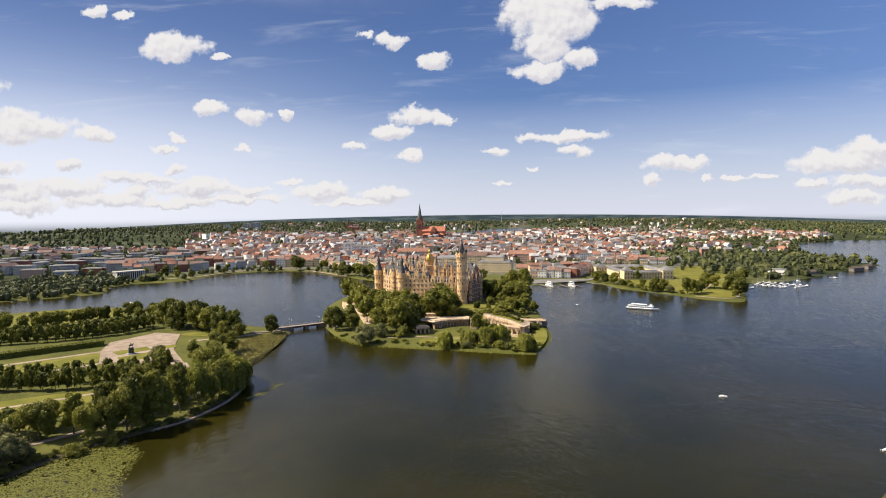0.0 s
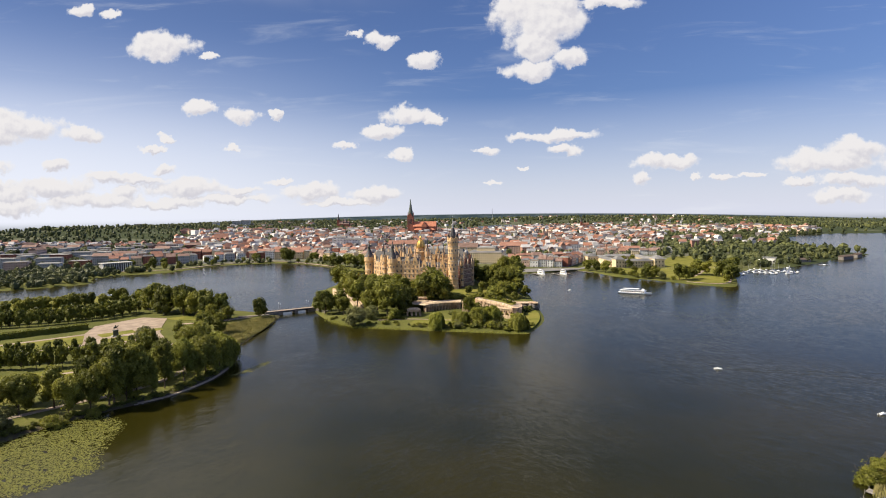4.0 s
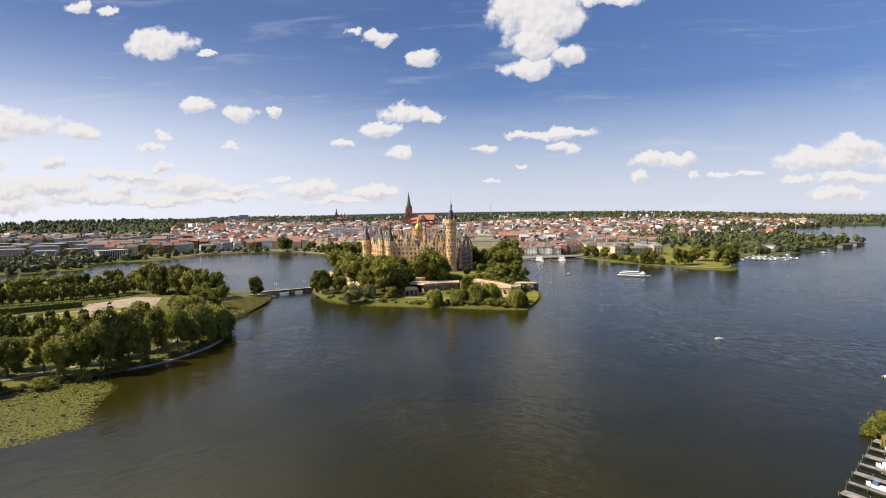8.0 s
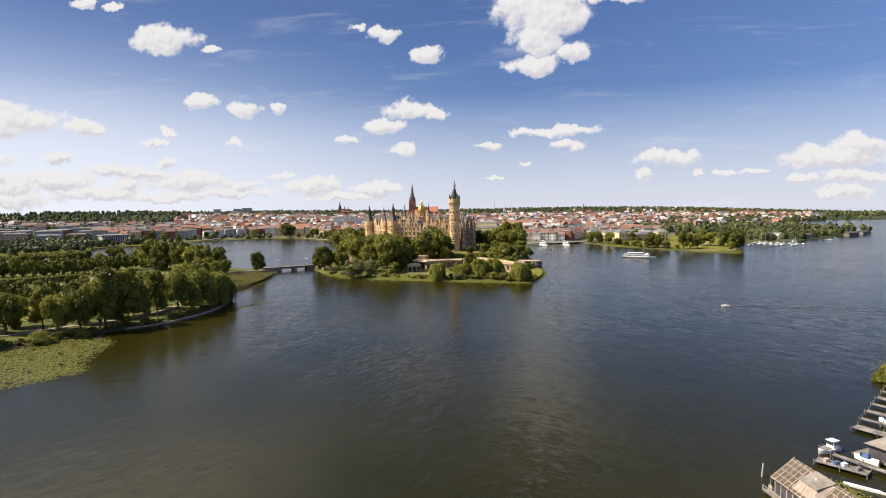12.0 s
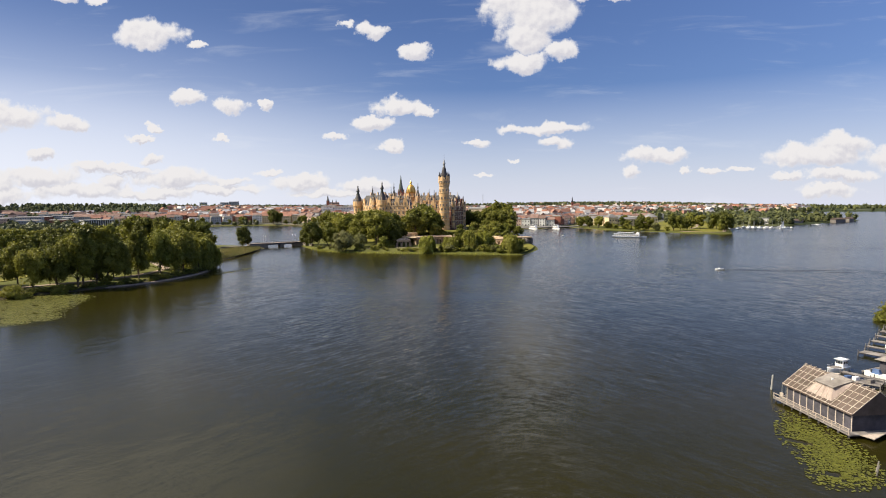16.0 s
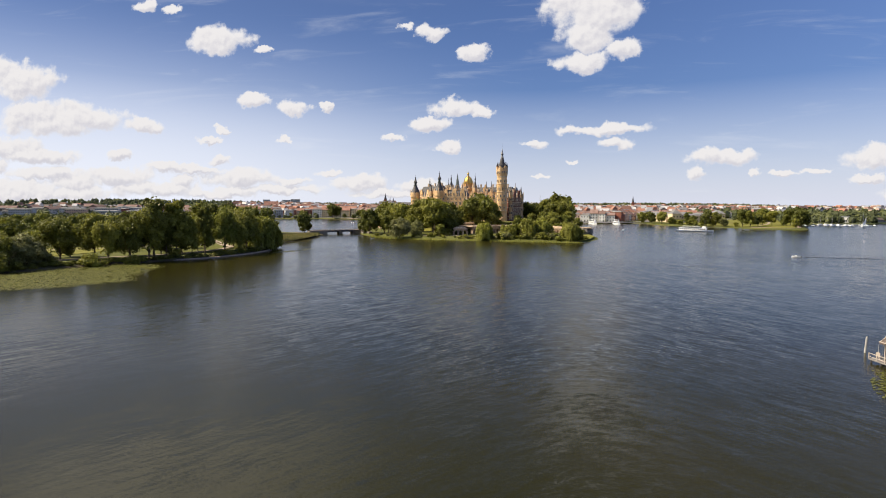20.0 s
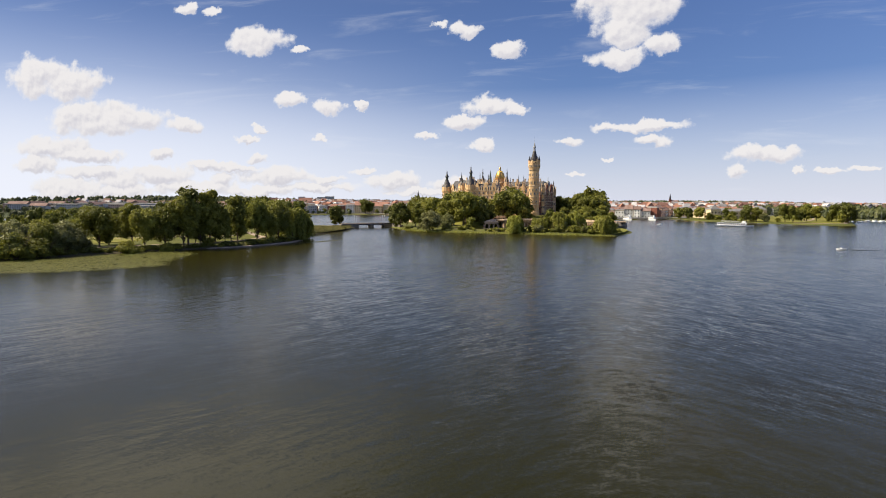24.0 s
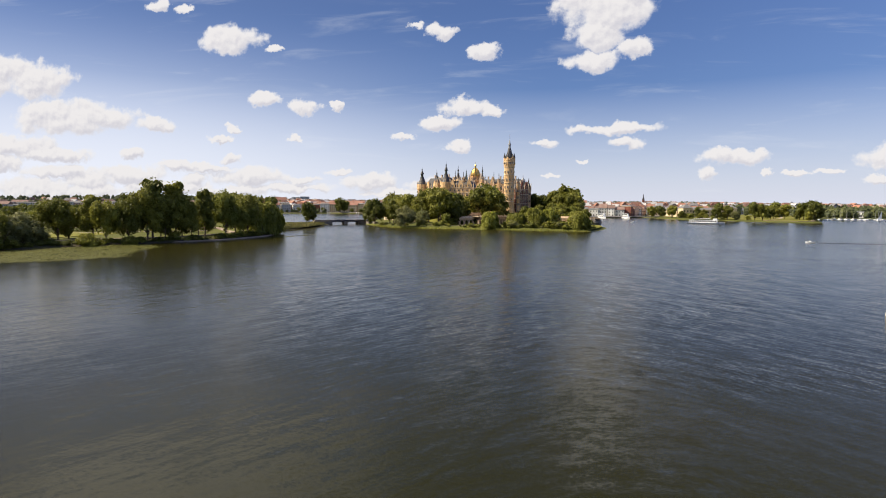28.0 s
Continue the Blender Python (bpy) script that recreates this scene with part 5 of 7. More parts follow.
def staircase():
    s = thing("terrace_stairs", pose(0, 0, 1.2), "pale stone terrace with steps down to the garden", "stairs")
    part("terrace", Solid().prism([(-150, 572), (-146, 560), (-118, 530), (-112, 534), (-116, 552), (-140, 580)], -0.5, 4.6), PALE_STONE, s)
    for i in range(14):
        t = i / 14
        x, y, z = -121 + 18 * t, 524 - 44 * t, 4.4 - 4.2 * t
        part("step", Solid().box(-3.4, 3.4, -1.7, 1.7, -0.8, 0, m=pose(x, y, z, 0, 0, 22)), PALE_STONE, s)
    for side in (-3.9, 3.9):
        pts = [(-121 + side * 0.92, 525 + side * 0.37, 5.0), (-103 + side * 0.92, 481 + side * 0.37, 0.9)]
        part("stair_wall", Solid().tube(pts, [0.55, 0.55], 4), PALE_STONE, s)
    balustrade(s, (-150, 571), (-119, 531), 4.6)


island_terrace()

# ---- the town ----


def far_town():
    """All the houses behind the first rows, joined: walls, ridged roofs and window bands."""
    rg = np.random.default_rng(21)
    V, F, M = [], [], []
    n = 0
    cx, cy = [], []
    y = 985.0
    while y < 4500:
        step = 13.2 + (y - 985) * 0.011
        half = 640 + (y - 985) * 0.52
        xs = np.arange(-half * 1.25 - 260, half * 0.95, step * 1.1)
        cx.append(xs + rg.uniform(-0.5, 0.5, len(xs)) * step), cy.append(y + rg.uniform(-0.5, 0.5, len(xs)) * step)
        y += step
    px, py = np.concatenate(cx), np.concatenate(cy)
    d = np.minimum(shore_distance(px, py, CITY), -shore_distance(px, py, NORTH_LAKE))
    clump = np.sin(px * 0.011 + 1.3 + 1.5 * np.sin(py * 0.004)) * np.sin(py * 0.009 + np.sin(px * 0.005)) + 0.6 * np.sin(px * 0.027 + py * 0.019)
    wx, wy = px + 45 * np.sin(py * 0.0052) + 20 * np.sin(px * 0.013), py + 40 * np.sin(px * 0.0061 + 1) + 15 * np.sin(py * 0.017)
    street = (np.abs(((wx * 0.92 + wy * 0.39) / 78) % 1 - 0.5) < 0.43) & (np.abs(((wy * 0.92 - wx * 0.39) / 92) % 1 - 0.5) < 0.44)
    east = (px > 300 + (py - 1000) * 0.33) & (py < 1750) & (rg.uniform(0, 1, len(px)) < 0.80)
    east |= (px > 300) & (py < 1190)
    keep = (d > 22) & (clump < 0.75 - np.clip((py - 2400) / 2600, 0, 1) * 0.75) & street & ~east & (rg.uniform(0, 1, len(px)) < 0.88)
    keep &= ~((px > -255) & (px < -130) & (np.abs(py - 1880) < 45))
    keep &= ~((px > 165) & (px < 330) & (py < 1110)) & ~((px > -640) & (px < 160) & (py < 1060)) & ~((px < -560) & (py < 1240))
    # woods take over beyond the town, first towards the sides
    limit = 2550 + 500 * np.sin(px * 0.0017 + 0.6) - np.clip(px - 250, 0, 900) * 0.9 - np.clip(-px - 900, 0, 900) * 1.1
    keep &= (py < limit) | ((rg.uniform(0, 1, len(px)) < 0.13) & (np.abs(px) < 0.45 * py))
    keep &= ~((px < -0.52 * py - 40) & (py > 1350))
    px, py = px[keep], py[keep]
    ground = height_at(px, py)
    for i in range(len(px)):
        x, y, z = px[i], py[i], ground[i]
        grow = 1 + (y - 985) / 5200
        w, dp = rg.uniform(8.0, 17) * grow, rg.uniform(7.5, 11.5) * grow
        h = rg.uniform(6.5, 15.0) if y < 2600 else rg.uniform(6, 15)
        kind = rg.uniform()
        r = rg.uniform(2.8, 6.0) if kind < 0.74 else 0.5
        if kind > 0.965 and y > 1300:
            w, dp, h, r = w * 2.2, dp * 1.2, h * 1.35, 0.4
        a = 0.40 + (math.pi / 2 if rg.uniform() < 0.42 else 0) + rg.uniform(-0.12, 0.12) + 0.5 * math.sin(x * 0.004 + 0.003 * y)
        c, s = math.cos(a), math.sin(a)
        loc = np.array([(-w / 2, -dp / 2, -3), (w / 2, -dp / 2, -3), (w / 2, dp / 2, -3), (-w / 2, dp / 2, -3),
                        (-w / 2, -dp / 2, h), (w / 2, -dp / 2, h), (w / 2, dp / 2, h), (-w / 2, dp / 2, h),
                        (-w / 2 - .4, -dp / 2 - .5, h - 0.2), (w / 2 + .4, -dp / 2 - .5, h - 0.2), (w / 2 + .4, dp / 2 + .5, h - 0.2), (-w / 2 - .4, dp / 2 + .5, h - 0.2),
                        (-w / 2 - .3, -0.01, h + r), (w / 2 + .3, -0.01, h + r), (w / 2 + .3, 0.01, h + r), (-w / 2 - .3, 0.01, h + r)])
        out = np.empty_like(loc)
        out[:, 0], out[:, 1], out[:, 2] = x + loc[:, 0] * c - loc[:, 1] * s, y + loc[:, 0] * s + loc[:, 1] * c, z + loc[:, 2]
        V.append(out)
        F += [(n, n + 1, n + 5, n + 4), (n + 1, n + 2, n + 6, n + 5), (n + 2, n + 3, n + 7, n + 6), (n + 3, n, n + 4, n + 7),
              (n + 8, n + 9, n + 13, n + 12), (n + 10, n + 11, n + 15, n + 14), (n + 8, n + 12, n + 15, n + 11), (n + 9, n + 10, n + 14, n + 13), (n + 12, n + 13, n + 14, n + 15)]
        M += [0] * 4 + [1] * 5
        n += 16
        if y < 1900:
            rows = max(2, int(h / 3.1))
            for side in (-1, 1):
                for j in range(rows):
                    for b in range(max(2, int(w / 3.2))):
                        bx = -w / 2 + w * (b + 0.5) / max(2, int(w / 3.2))
                        yy, zz = side * (dp / 2 + 0.05), 1.0 + j * 3.0
                        if zz + 1.5 > h:
                            continue
                        q = np.array([(bx - .6, yy, zz), (bx + .6, yy, zz), (bx + .6, yy, zz + 1.5), (bx - .6, yy, zz + 1.5)])
                        o = np.empty_like(q)
                        o[:, 0], o[:, 1], o[:, 2] = x + q[:, 0] * c - q[:, 1] * s, y + q[:, 0] * s + q[:, 1] * c, z + q[:, 2]
                        if side > 0:
                            continue
                        V.append(o)
                        F.append((n, n + 1, n + 2, n + 3))
                        M.append(2)
                        n += 4
    bulk("town_houses", np.concatenate(V), F, [FAR_WALLS, FAR_ROOFS, FAR_GLASS], M, "dense old town of plastered houses with red and grey roofs", "houses")
    return len(px)


def far_trees():
    """Woods and garden trees in and beyond the town, as uneven leafy lumps."""
    rg = np.random.default_rng(5)
    places = []

    def scatter(n, x0, x1, y0, y1, h0, h1, test=None):
        x, y = rg.uniform(x0, x1, n), rg.uniform(y0, y1, n)
        d = np.minimum(shore_distance(x, y, CITY), -shore_distance(x, y, NORTH_LAKE))
        ok = d > 5
        if test is not None:
            ok &= test(x, y)
        for a, b in zip(x[ok], y[ok]):
            places.append((a, b, rg.uniform(h0, h1)))

    scatter(3300, -1500, 1100, 1000, 2800, 6, 13)
    scatter(420, -1030, -520, 780, 1260, 7, 14)
    scatter(6200, -2900, 2600, 2200, 4700, 10, 19)
    scatter(2100, 300, 1000, 850, 1900, 6, 15, lambda x, y: (x - 300) * 0.7 + 800 < y)
    scatter(260, 320, 670, 790, 1040, 6, 11, lambda x, y: (shore_distance(x, y, CITY) < 55) & (shore_distance(x, y, CITY) > 6))
    scatter(2800, 500, 3600, 1600, 4700, 9, 16, lambda x, y: x > 0.42 * y - 250)
    scatter(4600, -3800, -500, 800, 4700, 9, 17, lambda x, y: (-x > 0.62 * y + 160) | (rg.uniform(0, 1, len(x)) < 0.2))
    scatter(520, -660, -470, 585, 800, 5, 10)
    scatter(160, -500, -160, 800, 960, 3, 8, lambda x, y: shore_distance(x, y, CITY) < 60)
    V, F, M, n = [], [], [], 0
    for x, y, h in places:
        near = y < 1700
        z = float(height_at(x, y))
        w = h * rg.uniform(0.40, 0.62)
        for j in range(1):
            c = (x + rg.uniform(-.35, .35) * w, y + rg.uniform(-.35, .35) * w, z + h * (0.5 + rg.uniform(-.12, .12)))
            v, f = blob(c, (w * rg.uniform(.7, 1), w * rg.uniform(.7, 1), h * 0.52), rg, 6 if near else 5, 3, 0.34)
            V.append(v), F.append(f + n)
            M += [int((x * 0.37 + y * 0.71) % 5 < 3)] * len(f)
            n += len(v)
            if near:
                count = 70 if y < 1000 else 14
                dd = rg.normal(0, 1, (count, 3))
                dd /= np.linalg.norm(dd, axis=1)[:, None]
                v, f = quads_at(np.array(c) + dd * np.array([w, w, h * 0.5]) * 0.95, dd, 0.75 if y < 1000 else 1.25, rg)
                V.append(v), F.append(f + n)
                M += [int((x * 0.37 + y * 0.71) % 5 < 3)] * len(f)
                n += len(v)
    bulk("distant_woods", np.concatenate(V), np.concatenate(F), [LEAF_HAZE, LEAF_HAZE_DARK], M, "dark green woods and garden trees in and round the town", "woods")


far_town()
far_trees()

# ---- park ----


def patch(name, outline, z, mat, label, category="ground", smooth_line=True):
    """A thin sheet of lawn, gravel or paving on the ground."""
    pts = curve(outline, 4) if smooth_line else np.array(outline, float)
    area = sum(pts[i - 1][0] * pts[i][1] - pts[i][0] * pts[i - 1][1] for i in range(len(pts)))
    pts = pts if area > 0 else pts[::-1]
    return single(name, Solid().prism([tuple(p) for p in pts], z - 0.5, z), mat, pose(0, 0, 0), label, category, kind="structure")


def strip(name, line, width, z, mat, label):
    """A path of even width along a line."""
    pts = curve(line, 4, closed=False)
    s, n = Solid(), len(pts)
    vs = []
    for i in range(n):
        d = pts[min(i + 1, n - 1)] - pts[max(i - 1, 0)]
        d = np.array([-d[1], d[0]]) / np.linalg.norm(d) * width / 2
        for p in (pts[i] + d, pts[i] - d):
            vs.append((p[0], p[1], z))
    for i in range(n):
        vs += [(vs[2 * i][0], vs[2 * i][1], z - 0.5), (vs[2 * i + 1][0], vs[2 * i + 1][1], z - 0.5)]
    fs = []
    for i in range(n - 1):
        a = 2 * i
        fs += [(a + 1, a + 3, a + 2, a), (a, a + 2, 2 * n + a + 2, 2 * n + a), (a + 3, a + 1, 2 * n + a + 1, 2 * n + a + 3)]
    return single(name, s.face_set(vs, fs), mat, pose(0, 0, 0), label, "path", kind="structure")


def park_ground():
    patch("lawn", [(-289, 314), (-254, 350), (-268, 377), (-312, 341)], 1.46, LAWN, "mown canal lawn in the baroque park", smooth_line=False)
    patch("lawn", [(-289, 314), (-312, 341), (-420, 250), (-395, 225)], 1.46, LAWN, "mown canal lawn in the baroque park", smooth_line=False)
    patch("lawn", [(-211, 226), (-204, 276), (-222, 288), (-262, 262), (-300, 228), (-262, 195)], 1.45, LAWN, "mown park lawn with tree shade")
    patch("lawn", [(-400, 455), (-455, 500), (-432, 545), (-372, 552), (-352, 515), (-372, 480)], 1.45, LAWN, "open meadow at the far park shore")
    patch("lawn", [(-246, 436), (-226, 428), (-205, 436), (-228, 448)], 1.48, LAWN, "small lawn under the park trees")
    patch("lawn", [(-262, 376), (-247, 392), (-238, 384), (-252, 367)], 1.56, LAWN, "lawn bed beside the monument", smooth_line=False)
    patch("lawn", [(-240, 390), (-231, 400), (-224, 393), (-233, 384)], 1.56, LAWN, "lawn bed beside the monument", smooth_line=False)
    patch("lawn", [(-248, 360), (-234, 378), (-222, 366), (-236, 350)], 1.56, LAWN, "lawn bed beside the monument", smooth_line=False)
    patch("gravel_square", [(-283, 404), (-268, 440), (-246, 436), (-232, 404), (-222, 384), (-192, 345), (-204, 338), (-232, 352), (-250, 345), (-272, 378)], 1.50, GRAVEL, "pale gravel square in the park", smooth_line=False)
    patch("lawn", [(-48, 408), (-8, 402), (8, 412), (-6, 430), (-30, 436), (-50, 428)], 1.44, LAWN, "sunny lawn before the orangery")
    patch("lawn", [(26, 398), (34, 400), (43, 436), (43, 470), (36, 474), (30, 440)], 1.44, LAWN, "sunny lawn at the island tip")
    strip("gravel_path", [(-78, 428), (-58, 432), (-40, 431), (-20, 428), (-6, 434)], 2.4, 1.52, GRAVEL, "pale garden path before the orangery")
    strip("gravel_path", [(250, 700), (282, 760), (318, 850), (352, 950)], 3.0, 1.56, GRAVEL, "pale path across the peninsula lawn")
    strip("gravel_path", [(232, 800), (280, 802), (335, 815)], 3.0, 1.56, GRAVEL, "pale path across the peninsula lawn")
    strip("gravel_path", [(-255, 128), (-225, 165), (-204, 190), (-193, 215), (-177, 237), (-164, 253), (-156, 275), (-158, 300), (-172, 318), (-196, 350)], 3.4, 1.49, GRAVEL, "pale gravel path along the park shore")
    strip("gravel_path", [(-420, 240), (-320, 328), (-270, 376)], 4.0, 1.54, GRAVEL, "pale gravel avenue beside the lawn")
    strip("gravel_path", [(-395, 215), (-290, 306), (-250, 345)], 4.0, 1.54, GRAVEL, "pale gravel avenue beside the lawn")
    strip("gravel_path", [(-226, 412), (-200, 425), (-180, 445), (-168, 458)], 4.5, 1.47, GRAVEL, "pale gravel path to the bridge")
    strip("gravel_path", [(-300, 222), (-240, 262), (-204, 292), (-178, 312)], 3.0, 1.47, GRAVEL, "pale gravel path under limes")
    patch("reed_bank", [(-176, 372), (-157, 358), (-156, 416), (-171, 440), (-187, 410)], 1.40, REED, "yellowed reed meadow on the bank")
    strip("shore_edge", [(-150.5, 241.5), (-140.6, 255), (-134.9, 280), (-135.9, 301)], 1.1, 0.52, GRAVEL, "pale sandy edge of the park bank")
    # clipped hedge
    rg = np.random.default_rng(8)
    a, b = np.array([-332.0, 350.0]), np.array([-283.0, 397.0])
    for line in ((a, b), (a + (-70, -66), a)):
        p, q = line
        L = float(np.linalg.norm(q - p))
        m = Matrix.Translation((p[0], p[1], 1.2)) @ Matrix.Rotation(math.atan2(q[1] - p[1], q[0] - p[0]), 4, "Z")
        n = int(L * 34)
        at = np.stack([rg.uniform(0, L, n), rg.uniform(-3.2, 3.2, n), rg.uniform(0.2, 3.9, n)], 1)
        side = rg.uniform(0, 1, n) < 0.5
        at[side, 2] = 3.9 + rg.normal(0, 0.12, side.sum())
        at[~side, 1] = np.sign(at[~side, 1]) * 3.2
        nn = np.where(side[:, None], (0, 0, 1.0), np.stack([at[:, 0] * 0, np.sign(at[:, 1]), at[:, 0] * 0], 1))
        v, f = quads_at(at, nn, 0.42, rg)
        s = Solid().box(0, L, -3.1, 3.1, -0.4, 3.8, taper=0.1)
        s.face_set(v.tolist(), f.tolist())
        single("hedge", s, LEAF_DARK, m, "long clipped dark green hedge", "hedge", "park hedges")
    base = thing("monument_plinth", pose(-245, 371, 1.4, 0, 0, 40) @ Matrix.Diagonal((0.72, 0.72, 0.72, 1)), "dark stone plinth of a rider monument", "plinth")
    part("steps", Solid().box(-4, 4, -3, 3, 0, 0.5).box(-3.3, 3.3, -2.3, 2.3, 0.5, 1.0), CONCRETE, base)
    part("shaft", Solid().box(-2.2, 2.2, -1.4, 1.4, 1.0, 5.6, taper=0.15).box(-2.5, 2.5, -1.7, 1.7, 5.6, 6.0), BRONZE, base)
    s = Solid()
    v, f = blob((0, 0, 2.3), (1.7, 0.62, 0.75), rg, 8, 6)
    s.face_set(v.tolist(), f.tolist())
    for x, y in ((-1.1, -.35), (-1.1, .35), (1.1, -.35), (1.2, .35)):
        s.tube([(x, y, 0), (x * 1.02, y, 1.0), (x * 0.95, y * 0.8, 2.1)], [0.14, 0.16, 0.3], 6)
    s.tube([(1.3, 0, 2.6), (1.9, 0, 3.6), (2.5, 0, 3.5)], [0.4, 0.3, 0.18], 6)
    s.tube([(0.1, 0, 2.8), (0.05, 0, 3.8), (0.1, 0, 4.4)], [0.42, 0.4, 0.16], 6)
    single("statue", s, BRONZE, pose(-245, 371, 5.72, 0, 0, 40) @ Matrix.Diagonal((0.8, 0.8, 0.8, 1)), "dark bronze equestrian statue on a plinth", "statue")
    t = thing("event_tent", pose(-362, 552, 1.25, 0, 0, 20), "white peaked event tent on the meadow", "tent")
    part("canopy", Solid().hip(-5, 5, -4, 4, 3.2, 7.5, 0.4), CANVAS, t)
    for x in (-4.8, 4.8):
        for y in (-3.8, 3.8):
            part("pole", Solid().ring([(0.1, 0), (0.1, 3.25)], 6, m=pose(x, y, 0)), STEEL, t)
    # stones and low growth along the bank
    line = curve([(-180, 186), (-171, 212), (-154.5, 236), (-141.5, 254), (-135.5, 280), (-136.5, 301)], 8, closed=False)
    for i in range(34):
        p = line[int(rg.uniform(0.45, 1) * (len(line) - 1))] + rg.uniform(-1.0, 1.0, 2)
        v, f = blob((0, 0, 0.0), (rg.uniform(.4, 1.0), rg.uniform(.4, .8), rg.uniform(.25, .5)), rg, 6, 4)
        single("bank_stone", Solid().face_set(v.tolist(), f.tolist()), ROCK, pose(p[0], p[1], 0.1), "brown boulder on the park bank", "stone", "stones on the park bank")
    for i in range(16):
        p = line[int(rg.uniform(0, 0.9) * (len(line) - 1))] + rg.uniform(-2.5, 0.5, 2) * (1, -0.4)
        plant("bush", p[0] - 1.5, p[1] + 1.0, rg.uniform(1.2, 2.6), "on the park bank", wide=1.3, group="bank bushes of the park")


park_ground()


def blades(name, outline, count, z0, tall, mat, label, seed, width=0.10):
    """Reeds: upright tapered blades in tufts."""
    rg = np.random.default_rng(seed)
    pts = curve(outline, 4)
    lo, hi = pts.min(0), pts.max(0)
    p = rg.uniform(lo, hi, (count * 3, 2))
    p = p[shore_distance(p[:, 0], p[:, 1], pts) > 0][:count]
    n = len(p)
    a = rg.uniform(0, 6.283, n)
    w = np.stack([np.cos(a), np.sin(a), 0 * a], 1) * width * rg.uniform(0.7, 1.5, (n, 1))
    base = np.stack([p[:, 0], p[:, 1], np.full(n, z0)], 1)
    tip = base + np.stack([rg.normal(0, .18, n), rg.normal(0, .18, n), tall * rg.uniform(.6, 1.15, n)], 1)
    v = np.stack([base - w, base + w, tip + w * 0.4, tip - w * 0.4], 1).reshape(-1, 3)
    return bulk(name, v, np.arange(4 * n).reshape(n, 4), [mat], None, label, "reeds")


blades("reeds", [(-176, 372), (-153.5, 352), (-155.5, 416), (-166, 445), (-187, 410)], 9000, 0.9, 1.7, REED, "yellow-green reeds on the park bank", 3, 0.16)
blades("reeds", [(-150, 326), (-146, 322), (-151, 350), (-154, 352)], 1200, 0.0, 1.9, REED, "green reeds at the park tip", 4, 0.16)
blades("reeds", [(108, 168), (116, 178), (127, 191), (143, 208), (150, 205), (132, 186), (118, 170)], 5200, 0.1, 2.1, REED, "tall yellow reeds on the east bank", 5, 0.10)
blades("reeds", [(-120, 432), (-92, 405), (-34, 394.5), (22, 385), (30, 390), (20, 389), (-34, 399), (-90, 411), (-116, 436)], 2600, 0.0, 1.2, LEAF_WILLOW, "reeds at the island's edge", 6, 0.16)


def lilies(name, outline, count, r0, r1, seed, label):
    """Floating lily leaves: notched discs lying on the water, some tilted up."""
    rg = np.random.default_rng(seed)
    pts = curve(outline, 4)
    lo, hi = pts.min(0), pts.max(0)
    p = rg.uniform(lo, hi, (count * 4, 2))
    d = shore_distance(p[:, 0], p[:, 1], pts)
    gap = np.sin(p[:, 0] * 0.55 + 1.1 * np.sin(p[:, 1] * 0.4)) + np.sin(p[:, 1] * 0.62 + p[:, 0] * 0.21)
    keep = (d > 0) & (rg.uniform(0, 1, len(p)) < np.clip(d / 6, 0.12, 1)) & (gap > -1.85)
    p = p[keep][:count]
    V, F, n = [], [], 0
    ring = 6
    for x, y in p:
        r = rg.uniform(r0, r1)
        a0 = rg.uniform(0, 6.283)
        tx, ty = rg.normal(0, 0.10, 2)
        a = a0 + np.linspace(0.25, 6.03, ring)
        vx, vy = np.cos(a) * r, np.sin(a) * r
        z = 0.035 + np.abs(vx * tx + vy * ty) + rg.uniform(0, 0.03)
        V.append(np.stack([np.r_[x, x + vx], np.r_[y, y + vy], np.r_[0.03, z]], 1))
        F += [(n, n + i, n + i + 1) for i in range(1, ring)]
        n += ring + 1
    return bulk(name, np.concatenate(V), F, [LILY], None, label, "water lilies")


lilies("lily_pads", [(-141, 219), (-136, 205), (-131, 190), (-124, 176), (-150, 150), (-205, 140), (-196, 178), (-180, 190), (-171, 211), (-158, 228)], 27000, 0.16, 0.34, 2, "broad carpet of yellow-green water lily leaves by the park")
lilies("lily_pads", [(-130, 284), (-121, 290), (-116, 312), (-121, 312), (-128, 292)], 500, 0.22, 0.4, 3, "thin drift of lily leaves on the lake")
lilies("lily_pads", [(47.2, 107), (50.5, 93), (46, 82), (38, 81), (39.5, 89), (41, 97)], 3800, 0.10, 0.22, 4, "lily leaves in front of the boathouse")
lilies("lily_pads", [(57, 115), (62, 118), (66, 112), (64, 104), (60, 106)], 1200, 0.10, 0.22, 5, "lily leaves between the boathouse jetties")


# ---- bridge ----


